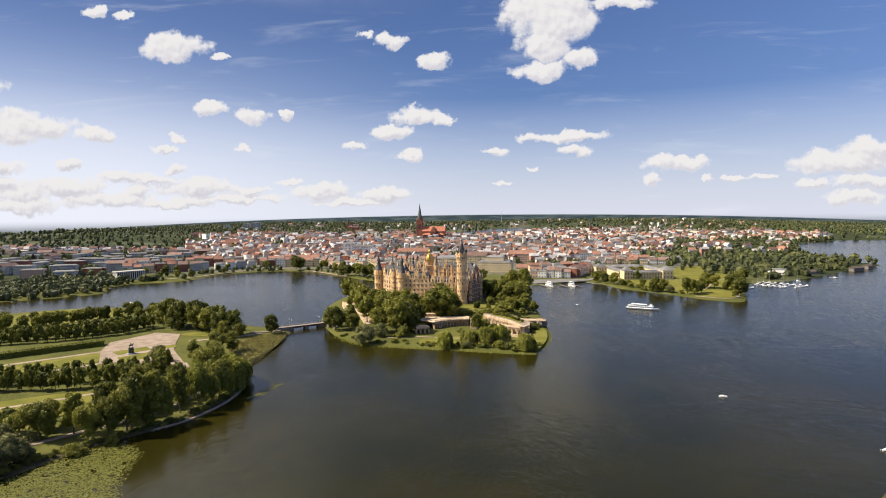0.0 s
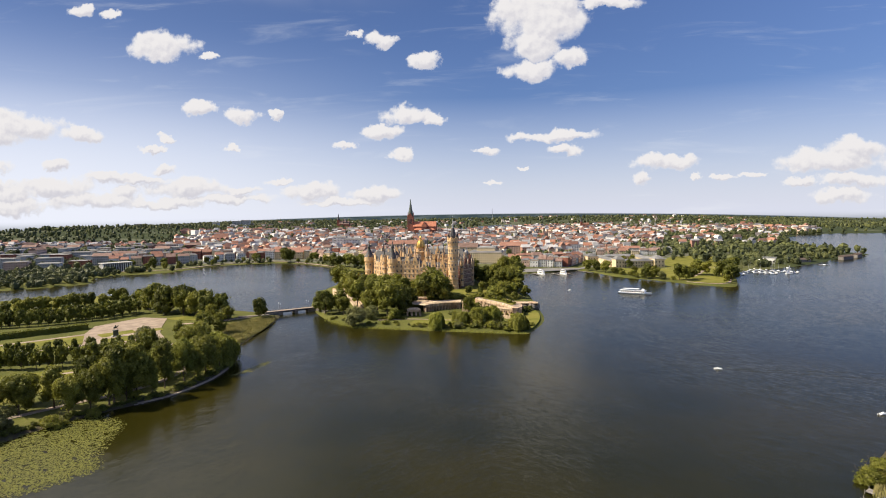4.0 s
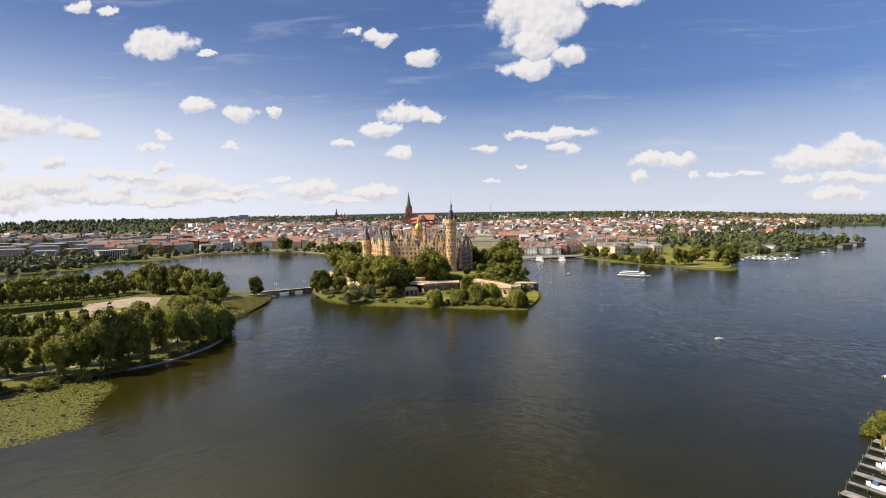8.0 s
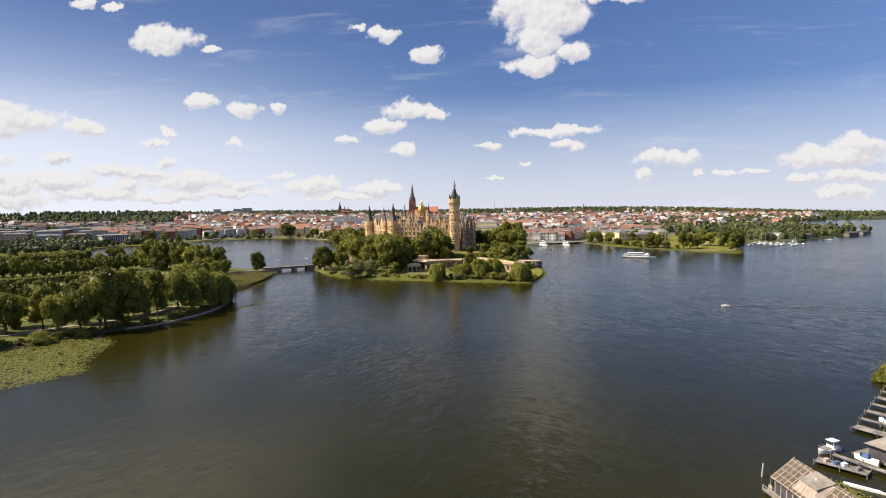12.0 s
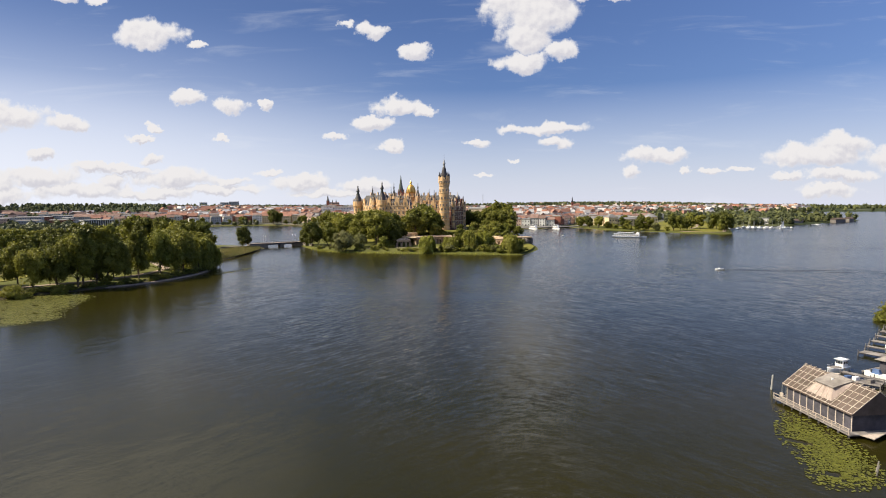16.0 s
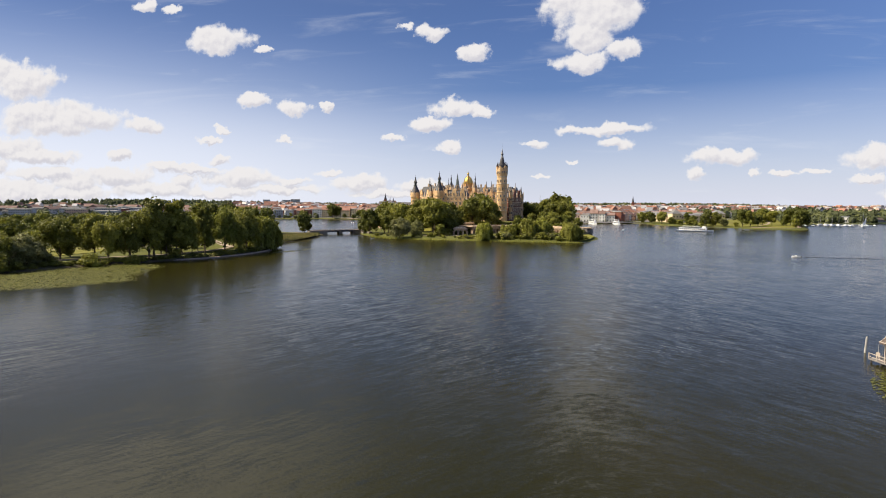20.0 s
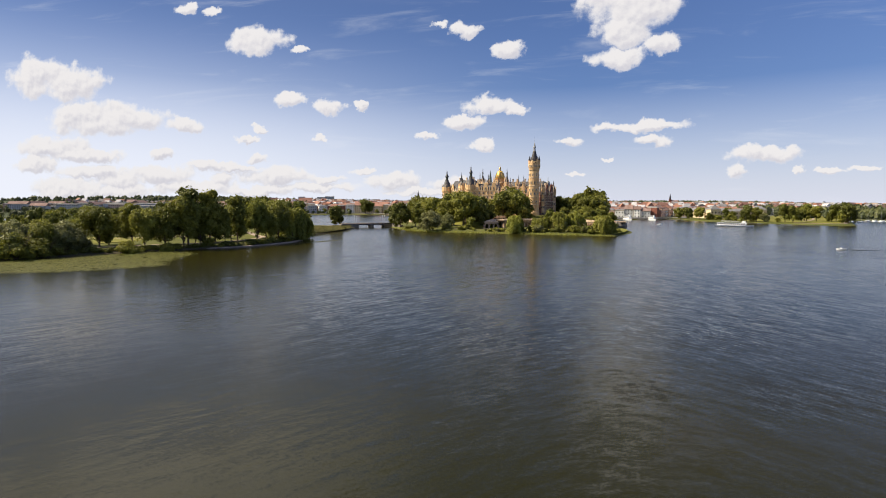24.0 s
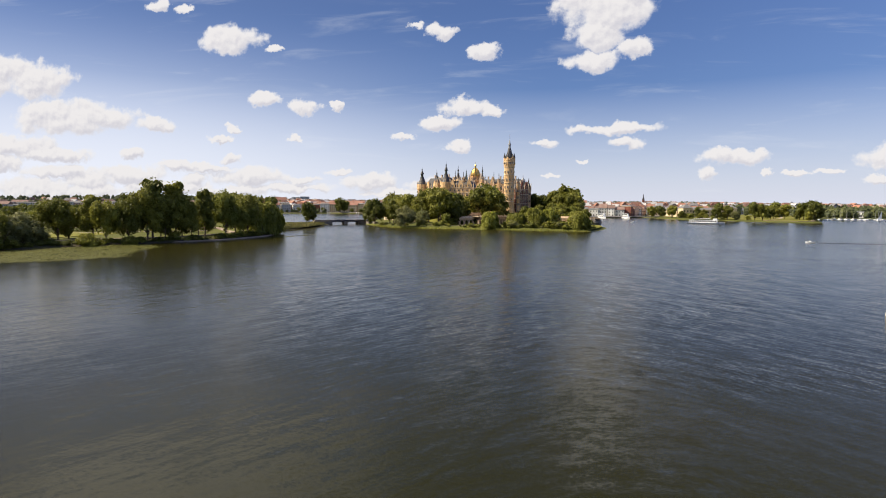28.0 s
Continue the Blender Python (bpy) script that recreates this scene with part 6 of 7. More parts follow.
def bridge():
    a, b = Vector((-172, 455, 0)), Vector((-138, 481, 0))
    L, turn = (b - a).length, math.atan2(b.y - a.y, b.x - a.x)
    m = Matrix.Translation(a) @ Matrix.Rotation(turn, 4, "Z")
    o = thing("footbridge", m, "low bridge with dark stone piers and a pale deck", "bridge")
    part("deck", Solid().box(-3, L + 3, -2.8, 2.8, 2.7, 3.3), GRAVEL, o)
    for y in (-2.95, 2.95):
        part("edge_beam", Solid().box(-3.2, L + 3.2, y - 0.14, y + 0.14, 1.9, 3.36), WOOD_DARK, o)
    for x0, x1 in ((-4, 11), (20.5, 23.5), (32, L + 4)):
        part("pier", Solid().box(x0, x1, -3.4, 3.4, -2, 2.7, taper=0.2), ROCK, o)
    for y in (-2.9, 2.9):
        r = part("railing", Solid().box(-3, L + 3, y - 0.05, y + 0.05, 4.25, 4.36).box(-3, L + 3, y - 0.04, y + 0.04, 3.75, 3.82), STEEL, o)
        for i in range(24):
            part("post", Solid().box(-0.06, 0.06, y - 0.06, y + 0.06, 3.3, 4.26, m=pose(-3 + (L + 6) * i / 23, 0, 0)), STEEL, r)
    for x in (9, 33):
        for y in (-2.6, 2.6):
            lamp = thing("street_lamp", m @ pose(x, y, 3.3), "slim dark lamp post on the bridge", "lamp", "bridge lamps")
            part("post", Solid().ring([(0.12, 0), (0.07, 0.8), (0.06, 5.2)], 6), STEEL, lamp)
            part("lantern", Solid().ring([(0.12, 5.2), (0.28, 5.6), (0.3, 5.9), (0.05, 6.2)], 6), BOAT_WHITE, lamp)
    bank = thing("bridge_wall", pose(0, 0, 0), "dark stone quay wall at the bridge end", "wall")
    part("wall", Solid().prism([(-190, 438), (-170, 448), (-169, 451), (-192, 442)], -1, 2.0), ROCK, bank)
    part("wall", Solid().prism([(-141, 478), (-128, 462), (-126, 464), (-138, 482)], -1, 2.4), ROCK, bank)


bridge()


# ---- boats ----


def hull(s, L, w, h, z0=-0.5, bow=0.38, m=None, seg=8):
    """A boat's hull: pointed bow at +x, flat stern, sheer line rising to the bow."""
    rows = []
    for i in range(seg + 1):
        t = i / seg
        x = -L / 2 + L * t
        half = w / 2 * (1 if t < 1 - bow else max(math.cos((t - 1 + bow) / bow * math.pi / 2) ** 0.8, 0.02))
        top = h + 0.25 * h * max(0, t - 0.4) ** 2 * 3
        rows.append([(x, -half, top), (x, -half * 0.72, z0), (x, half * 0.72, z0), (x, half, top)])
    vs = [p for r in rows for p in r]
    fs = []
    for i in range(seg):
        a = 4 * i
        fs += [(a + 1, a + 5, a + 4, a), (a + 2, a + 6, a + 5, a + 1), (a + 3, a + 7, a + 6, a + 2), (a, a + 4, a + 7, a + 3)]
    fs += [(0, 3, 2, 1), (4 * seg, 4 * seg + 1, 4 * seg + 2, 4 * seg + 3)]
    return s.face_set(vs, fs, m)


def passenger_ship(m, L=33.0, label="white two-deck passenger ship under way", group=""):
    o = thing("passenger_ship", m, label, "ship", group)
    w = L * 0.19
    part("hull", hull(Solid(), L, w, 1.5, bow=0.28), BOAT_WHITE, o)
    part("stripe", hull(Solid(), L * 1.004, w * 1.012, 0.72, z0=0.45, bow=0.28), BOAT_BLUE, o, "blue stripe")
    c = part("cabin", Solid().box(-L * .42, L * .30, -w * .43, w * .43, 1.5, 3.9), BOAT_WHITE, o)
    n = int(L * 0.42)
    for side in (-1, 1):
        for i in range(n):
            x = -L * .41 + L * .70 * (i + 0.5) / n
            part("window", Solid().box(x - 0.62, x + 0.62, side * w * .43 - 0.04, side * w * .43 + 0.04, 2.2, 3.4), GLASS_DARK, c)
    part("upper_deck", Solid().box(-L * .45, L * .33, -w * .46, w * .46, 3.904, 4.08), BOAT_WHITE, o)
    part("wheelhouse", Solid().box(L * .20, L * .29, -w * .3, w * .3, 4.08, 6.1, taper=0.2), BOAT_WHITE, o)
    part("awning", Solid().box(-L * .34, L * .12, -w * .4, w * .4, 6.0, 6.15), CANVAS, o)
    for i in range(6):
        for side in (-1, 1):
            part("post", Solid().box(-0.06, 0.06, -0.06, 0.06, 4.08, 6.0, m=pose(-L * .33 + L * .44 * i / 5, side * w * .39, 0)), STEEL, o)
    part("mast", Solid().ring([(0.1, 6.1), (0.05, 9.0)], 6, m=pose(L * .24, 0, 0)), STEEL, o)
    r = Solid()
    for side in (-1, 1):
        r.box(-L * .45, L * .33, side * w * .45 - .03, side * w * .45 + .03, 4.95, 5.02)
        r.box(-L * .45, L * .33, side * w * .45 - .03, side * w * .45 + .03, 4.5, 4.55)
    part("railing", r, STEEL, o)
    return o


def motor_boat(m, L=6.5, label="small white motor boat", group="", cover=False):
    o = thing("motor_boat", m, label, "boat", group)
    w = L * 0.36
    part("hull", hull(Solid(), L, w, 0.75, z0=-0.25), BOAT_WHITE, o)
    part("cabin", Solid().box(-L * .1, L * .22, -w * .33, w * .33, 0.75, 1.55, taper=0.22), BOAT_BLUE if cover else BOAT_WHITE, o)
    part("windscreen", Solid().box(L * .18, L * .235, -w * .30, w * .30, 0.9, 1.45), GLASS_DARK, o)
    part("engine", Solid().box(-L * .54, -L * .47, -0.25, 0.25, 0.0, 1.05), GLASS_DARK, o)
    return o


def sail_boat(m, L=8.0, sails=False, label="moored white sailing yacht with bare mast", group=""):
    o = thing("sail_boat", m, label, "boat", group)
    part("hull", hull(Solid(), L, L * .3, 0.85, z0=-0.3, bow=0.5), BOAT_WHITE, o)
    part("cabin", Solid().box(-L * .1, L * .2, -L * .09, L * .09, 0.85, 1.4, taper=0.15), BOAT_WHITE, o)
    part("mast", Solid().ring([(0.09, 0.8), (0.06, L * 1.25)], 6, m=pose(L * .08, 0, 0)), STEEL, o)
    part("boom", Solid().tube([(L * .08, 0, 1.9), (-L * .38, 0, 1.8)], [0.12, 0.1], 6), BOAT_BLUE, o)
    if sails:
        part("sail", Solid().face_set([(L * .07, -.02, 2.0), (-L * .36, .25, 1.95), (L * .07, 0, L * 1.2), (L * .07, .02, 2.0), (-L * .36, .29, 1.95), (L * .07, .04, L * 1.2)],
                                      [(0, 1, 2), (5, 4, 3), (0, 3, 4, 1), (1, 4, 5, 2), (2, 5, 3, 0)]), CANVAS, o, "hoisted white sail")
    return o


def jetty(m, L, w=1.4, label="grey plank jetty on posts", group="", posts=True):
    o = thing("jetty", m, label, "jetty", group)
    n = max(3, int(L / 1.2))
    for i in range(n):
        x = L * i / n
        part("plank", Solid().box(x + 0.02, x + L / n - 0.02, -w / 2, w / 2, 0.62, 0.70), WOOD_GREY, o)
    for y in (-w * .42, w * .42):
        part("beam", Solid().box(0, L, y - .08, y + .08, 0.44, 0.615), WOOD_DARK, o)
    if posts:
        for i in range(max(2, int(L / 3.5)) + 1):
            for y in (-w / 2 - .1, w / 2 + .1):
                part("post", Solid().ring([(0.1, -1.5), (0.09, 1.25)], 6, m=pose(L * i / max(2, int(L / 3.5)), y, 0)), WOOD_GREY, o)
    return o


def harbour():
    passenger_ship(pose(148, 572, 0, 0, 0, -26) @ Matrix.Diagonal((0.95, 1, 0.78, 1)))
    single_boats = ((119, 302, 168, "small open motor boat crossing the lake"), (156, 237, 20, "white motor boat near the east bank"), (89, 596, 30, "small white boat off the island"), (475, 838, -30, "white cabin cruiser under way"))
    for x, y, a, words in single_boats:
        motor_boat(pose(x, y, 0, 0, 0, a) @ Matrix.Diagonal((1, 0.9, 0.62 if y < 700 else 1, 1)), 3.8 if y < 500 else 5.0 if y < 700 else 12, words)
    wake = Solid()
    for side in (-1, 1):
        wake.tube([(122, 301.5 + side * 0.6, -0.12), (145, 298 + side * 2.2, -0.14), (180, 292 + side * 4.5, -0.21), (230, 282 + side * 8, -0.26)], [0.18, 0.2, 0.26, 0.3], 6)
    single("boat_wake", wake, WATER, pose(0, 0, 0), "low wake waves trailing behind the motor boat", "wake", kind="structure")
    sail_boat(pose(376, 735, 0, 0, 0, 10), 9, True, "small sailing boat with white sail off the marina")
    sail_boat(pose(408, 800, 0, 0, 0, 80), 12, False, "tall-masted yacht at the marina end")
    for i, (x, y, a, L) in enumerate(((66, 758, -75, 22), (90, 756, -70, 24), (100, 765, -60, 30), (128, 783, -60, 26))):
        jetty(pose(x, y, 0, 0, 0, a), L, 3.2, "wide landing stage on the town quay", "landing stages")
    passenger_ship(pose(76, 745, 0, 0, 0, -68), 19, "white passenger ship moored at the quay", "moored ships")
    passenger_ship(pose(104, 744, 0, 0, 0, -62), 14, "white passenger ship moored at the quay", "moored ships")
    for j, (x, y, a, L, n) in enumerate(((334, 765, -50, 42, 6), (352, 788, -48, 60, 8), (300, 742, -40, 26, 3))):
        m = pose(x, y, 0, 0, 0, a)
        jetty(m, L, 2.4, "long floating marina jetty", "marina jetties", posts=False)
        for i in range(n):
            for side in (-1, 1):
                q = m @ pose(4 + (L - 8) * i / max(n - 1, 1), side * 5.4, 0, 0, 0, 90 * side)
                if rng.uniform() < 0.6:
                    motor_boat(q, rng.uniform(7, 10), "white motor cruiser moored in the marina", "marina boats", rng.uniform() < 0.25)
                else:
                    sail_boat(q, rng.uniform(7.5, 10), False, group="marina boats")
    house = thing("club_house", pose(418, 872, 1.2, 0, 0, -25), "white marina club house with flat roof terraces", "building")
    part("lower_storey", Solid().box(-14, 14, -6, 6, 0, 4.2), PLASTER_WHITE, house)
    part("upper_storey", Solid().box(-8, 9, -4.5, 5, 4.204, 8), PLASTER_WHITE, house)
    part("roof", Solid().box(-8.6, 9.6, -5.1, 5.6, 8.004, 8.4), ZINC, house)
    for i in range(8):
        part("window", Solid().box(-12.5 + i * 3.4, -10.5 + i * 3.4, -6.05, -5.98, 1.0, 3.2), GLASS_DARK, house)
    for x, y, a, L in ((560, 930, 30, 26), (600, 968, 40, 20), (470, 880, 25, 20)):
        shed = thing("boat_shed", pose(x, y, 0.8, 0, 0, a), "low weathered boat shed at the water", "shed", "boat sheds on the far shore")
        part("wall", Solid().box(-L / 2, L / 2, -4, 4, -1, 4.2), WOOD_GREY, shed)
        part("roof", Solid().gable(-L / 2, L / 2, -4, 4, 4.2, 6.8, 0.5), FELT, shed)


harbour()


# ---- boathouses on the east bank ----


def boathouse():
    """The large boathouse with battened felt roof and a dormer."""
    L, W, eave, ridge = 13.2, 7.0, 2.9, 5.9
    o = thing("boathouse", pose(49.4, 109.8, 0.45, 0, 0, -81.5), "dark timber boathouse with a battened brown felt roof", "boathouse")
    part("deck", Solid().box(-1.6, L + 1.2, -1.3, W, 0.0, 0.18), WOOD_GREY, o)
    for i in range(9):
        for y in (-1.1, 2.5, 6.5):
            part("pile", Solid().ring([(0.13, -2.5), (0.13, 0.0)], 6, m=pose(-1.2 + (L + 2) * i / 8, y, 0)), WOOD_DARK, o)
    part("wall", Solid().box(0.0, L, 0.0, W, 0.184, eave - 0.15), WOOD_DARK, o, "dark stained board wall")
    for i in range(10):
        part("post", Solid().box(-0.08, 0.08, -0.10, -0.004, 0.184, eave - 0.16, m=pose(L * i / 9, 0, 0)), WOOD_PALE, o)
    for i in range(9):
        x0, x1 = L * i / 9 + 0.14, L * (i + 1) / 9 - 0.14
        part("panel", Solid().box(x0, x1, -0.05, -0.004, 0.3, eave - 0.3), WOOD_DARK, o)
    part("gable_wall", Solid().face_set([(0.004, 0, eave - .15), (0.004, W, eave - .15), (0.004, W / 2, ridge - .2), (-0.12, 0, eave - .15), (-0.12, W, eave - .15), (-0.12, W / 2, ridge - .2)],
                                        [(0, 1, 2), (3, 5, 4), (0, 3, 4, 1), (1, 4, 5, 2), (2, 5, 3, 0)]), WOOD_DARK, o)
    part("gable_wall", Solid().face_set([(L, 0, eave - .15), (L, W, eave - .15), (L, W / 2, ridge - .2), (L + .12, 0, eave - .15), (L + .12, W, eave - .15), (L + .12, W / 2, ridge - .2)],
                                        [(2, 1, 0), (4, 5, 3), (1, 4, 3, 0), (2, 5, 4, 1), (0, 3, 5, 2)]), WOOD_DARK, o)
    roof = part("roof", Solid().gable(0, L, 0, W, eave - 0.1, ridge, 0.55, thick=0.16), FELT, o, "brown felt roof")
    run, rise = W / 2 + 0.55, ridge - eave + 0.1
    slope = math.hypot(run, rise)
    tilt = math.degrees(math.atan2(rise, run))
    for side in (0, 1):
        m = pose(0, -0.55, eave - 0.1, tilt, 0, 0) if side == 0 else pose(L, W + 0.55, eave - 0.1, tilt, 0, 180)
        for i in range(15):
            x = -0.55 + (L + 1.1) * i / 14
            part("batten", Solid().box(x - 0.045, x + 0.045, 0, slope + 0.25, 0.005, 0.09, m=m), WOOD_PALE, roof)
        for j in range(5):
            y = slope * (j + 0.05) / 4.4
            part("batten", Solid().box(-0.6, L + 0.6, y - 0.045, y + 0.045, 0.094, 0.16, m=m), WOOD_PALE, roof)
    # dormer with a pale sloping front and a grey sheet top
    d = part("dormer", Solid().face_set([(4.0, -0.1, 3.25), (9.4, -0.1, 3.25), (8.6, 0.8, 5.0), (5.2, 0.8, 5.0), (4.0, 3.4, 5.75), (9.4, 3.4, 5.75), (4.0, 0.9, 3.55), (9.4, 0.9, 3.55)],
                                        [(0, 1, 2, 3), (0, 3, 4, 6), (1, 7, 5, 2), (3, 2, 5, 4)]), DORMER_PANEL, o, "pale pinkish dormer front")
    part("dormer_roof", Solid().face_set([(4.9, 0.5, 5.02), (8.9, 0.5, 5.02), (9.1, 3.7, 6.0), (4.7, 3.7, 6.0), (4.9, 0.5, 5.14), (8.9, 0.5, 5.14), (9.1, 3.7, 6.12), (4.7, 3.7, 6.12)],
                                         [(4, 5, 6, 7), (0, 3, 2, 1), (0, 1, 5, 4), (1, 2, 6, 5), (2, 3, 7, 6), (3, 0, 4, 7)]), CORRUGATED, d, "grey-brown sheet roof")
    for i in range(6):
        x0, x1 = 4.15 + 5.1 * i / 5, 5.3 + 3.2 * i / 5
        part("rib", Solid().tube([(x0, -0.14, 3.27), (x1, 0.76, 4.98)], [0.04, 0.04], 4), WOOD_PALE, d)
    part("vent", Solid().box(6.6, 6.85, 2.0, 2.3, 5.5, 5.85), BOAT_WHITE, d)
    # walkway rail and a small terrace at the end
    rail = part("railing", Solid().box(-1.6, L + 1.1, -1.34, -1.26, 0.95, 1.03).box(-1.6, L + 1.1, -1.34, -1.26, 0.45, 0.52), WOOD_PALE, o)
    for i in range(11):
        part("post", Solid().box(-0.05, 0.05, -1.36, -1.24, 0.18, 1.05, m=pose(-1.5 + (L + 2.5) * i / 10, 0, 0)), WOOD_PALE, rail)
    part("ladder", Solid().tube([(-1.6, 0.2, 0.2), (-1.6, 0.2, 2.3), (-1.6, 0.9, 2.3), (-1.6, 0.9, 0.2)], [0.05] * 4, 5), STEEL, o)
    c = thing("deck_chair", pose(49.2, 110.9, 0.63, 0, 0, 120), "pale garden chair on the boathouse deck", "chair")
    part("seat", Solid().box(-.3, .3, -.3, .3, .4, .46), WOOD_PALE, c)
    part("backrest", Solid().box(-.3, .3, .26, .32, .46, 1.0), WOOD_PALE, c)
    for x in (-.26, .26):
        for y in (-.26, .26):
            part("leg", Solid().box(x - .03, x + .03, y - .03, y + .03, 0, .4), WOOD_PALE, c)
    single("mooring_pole", Solid().ring([(0.16, -3), (0.15, 2.5), (0.02, 2.75)], 8), CONCRETE, pose(50.6, 117.2, 0, 2, 3, 0), "pale wooden mooring pole standing in water", "pole")
    gang = thing("gangway", pose(52.2, 95.0, 0.5, 0, 0, 35), "weathered plank gangway to the bank", "gangway")
    for i in range(16):
        part("plank", Solid().box(i * 0.75, i * 0.75 + 0.7, -1.0, 1.0, 0.0, 0.12), WOOD_PALE, gang)
    for x, y in ((46.5, 84.5), (47.2, 85.6), (46.2, 82.0)):
        single("mooring_pole", Solid().ring([(0.1, -2), (0.09, 1.4)], 6), WOOD_GREY, pose(x, y, 0, 6, 8, 0), "thin leaning wooden stake in the water", "pole", "stakes in the lilies")


def second_boathouse():
    o = thing("boathouse", pose(75.0, 126.0, 0.4, 0, 0, -62), "boathouse with a pale brown shingled hip roof", "boathouse")
    part("wall", Solid().box(0, 12, 0, 8, 0, 2.7), WOOD_DARK, o)
    part("deck", Solid().box(-2.6, 12, -1.0, 8.8, -0.1, 0.06), WOOD_GREY, o)
    part("roof", Solid().hip(0, 12, 0, 8, 2.7, 5.2, 0.7, inset=4.4), CORRUGATED, o, "pale brown hip roof")
    v = part("roof_vent", Solid().box(4.2, 5.6, 1.2, 2.6, 3.4, 4.5), CORRUGATED, o)
    part("cap", Solid().hip(4.0, 5.8, 1.0, 2.8, 4.504, 5.0, 0.1), FELT, v)
    for i in range(10):
        for y in (-0.9, 8.6):
            part("pile", Solid().ring([(0.12, -2), (0.12, -0.1)], 6, m=pose(-2.4 + 1.6 * i, y, 0)), WOOD_DARK, o)
    for x, y, a, L, W, words in ((86, 133, -58, 9, 6, "low boat shed with a grey felt roof"), (99, 146, -55, 9, 6, "low boat shed with a grey felt roof"), (110, 160, -52, 8, 6, "low brown boat shed on the bank")):
        s = thing("boat_shed", pose(x, y, 0.5, 0, 0, a), words, "shed", "boat sheds on the east bank")
        part("wall", Solid().box(0, L, 0, W, 0, 2.4), WOOD_GREY, s)
        part("roof", Solid().gable(0, L, 0, W, 2.4, 3.7, 0.5), FELT if L > 8 else CORRUGATED, s)
        part("door", Solid().box(-0.06, -0.004, 0.6, W - 0.6, 0.1, 2.1), WOOD_DARK, s)


def cabin_boat(m):
    o = thing("cabin_boat", m, "white cabin boat with wheelhouse and open grey deck", "boat")
    part("hull", hull(Solid(), 7.4, 2.7, 0.95, z0=-0.3, bow=0.42), BOAT_WHITE, o)
    part("deck", Solid().box(-0.6, 2.3, -0.95, 0.95, 1.0, 1.12), WOOD_GREY, o)
    w = part("wheelhouse", Solid().box(-2.9, -0.8, -1.05, 1.05, 0.95, 2.75, taper=0.12), BOAT_WHITE, o)
    part("roof", Solid().box(-3.1, -0.5, -1.15, 1.15, 2.754, 2.88), BOAT_WHITE, w)
    for y in (-0.62, 0, 0.62):
        part("window", Solid().box(-0.84, -0.76, y - 0.24, y + 0.24, 1.75, 2.45), GLASS_DARK, w)
    for side in (-1, 1):
        for x in (-2.4, -1.5):
            part("window", Solid().box(x - 0.28, x + 0.28, side * 1.0 - 0.05, side * 1.0 + 0.05, 1.75, 2.4), GLASS_DARK, w)
    part("rail", Solid().tube([(0.0, -1.2, 1.5), (2.4, -0.9, 1.65), (3.5, 0, 1.75), (2.4, 0.9, 1.65), (0, 1.2, 1.5)], [0.04] * 5, 5), STEEL, o)


def small_jetties():
    for i in range(11):
        t = i / 10
        x, y = 68.5 + 45 * t, 126.5 + 51 * t
        if 0.04 < t < 0.25:
            continue
        jetty(pose(x, y, 0, 0, 0, -56 + 6 * t), 10 + 3.2 * math.sin(i * 2.1), (1.3, 2.3, 1.5, 3.0, 1.2, 2.0)[i % 6], "weathered grey jetty of the boathouse row", "boathouse jetties")
        if i % 2 == 0:
            motor_boat(pose(x + 5.4, y - 1.8, 0, 0, 0, 122 + 6 * t), 4.6, "small covered boat between jetties", "boats between the jetties", i % 4 == 0)
    cabin_boat(pose(69.0, 129.0, 0, 0, 0, 205) @ Matrix.Diagonal((0.74, 0.74, 0.8, 1)))
    d = jetty(pose(64.0, 124.0, 0, 0, 0, -44), 8.5, 2.8, "cluttered plank jetty beside the cabin boat", "boathouse jetties")
    for x, y, mat, words in ((65.2, 122.8, WOOD_PALE, "pale wooden crate on the jetty"), (66.4, 121.6, BOAT_BLUE, "blue box on the jetty"), (67.4, 120.9, BOAT_WHITE, "white box on the jetty"), (68.9, 119.2, WOOD_GREY, "grey crate on the jetty")):
        single("crate", Solid().box(-.45, .45, -.35, .35, 0, .55).box(-.48, .48, -.38, .38, .55, .62), mat, pose(x, y, 0.70, 0, 0, 15), words, "crate", "jetty clutter")
    for i in range(2):
        single("canoe", hull(Solid(), 5.6, 0.6, 0.35, z0=0.0, bow=0.5), BOAT_WHITE, pose(66.0 + 0.5 * i, 113.4 - 0.9 * i, 0.05, 0, 0, -38), "long white canoe floating among lilies", "canoe", "canoes by the jetty")
    for k, x, y, h in (("bush", 113.5, 178, 5.2), ("bush", 117.5, 181, 5.5), ("bush", 121, 184, 4.6), ("bush", 120, 176, 4.5), ("grey", 133, 188, 6), ("bush", 72, 108, 3), ("bush", 84, 118, 3.4), ("broad", 96, 122, 9), ("bush", 100, 138, 3), ("broad", 128, 166, 8)):
        plant(k, x, y, h, "on the east bank", wide=1.2)
    strip("gravel_path", [(150, 210), (132, 196), (126, 182), (122, 165)], 3.0, 1.35, GRAVEL, "sandy path on the east bank")


boathouse()
second_boathouse()
small_jetties()

# ---- quarters near the water ----
PANE = Solid().box(-0.55, 0.55, -0.05, 0.03, 0, 1.6).mesh("window", GLASS_DARK)
SILL = Solid().box(-0.7, 0.7, -0.16, 0.0, -0.14, -0.002).mesh("window_sill", PALE_STONE)


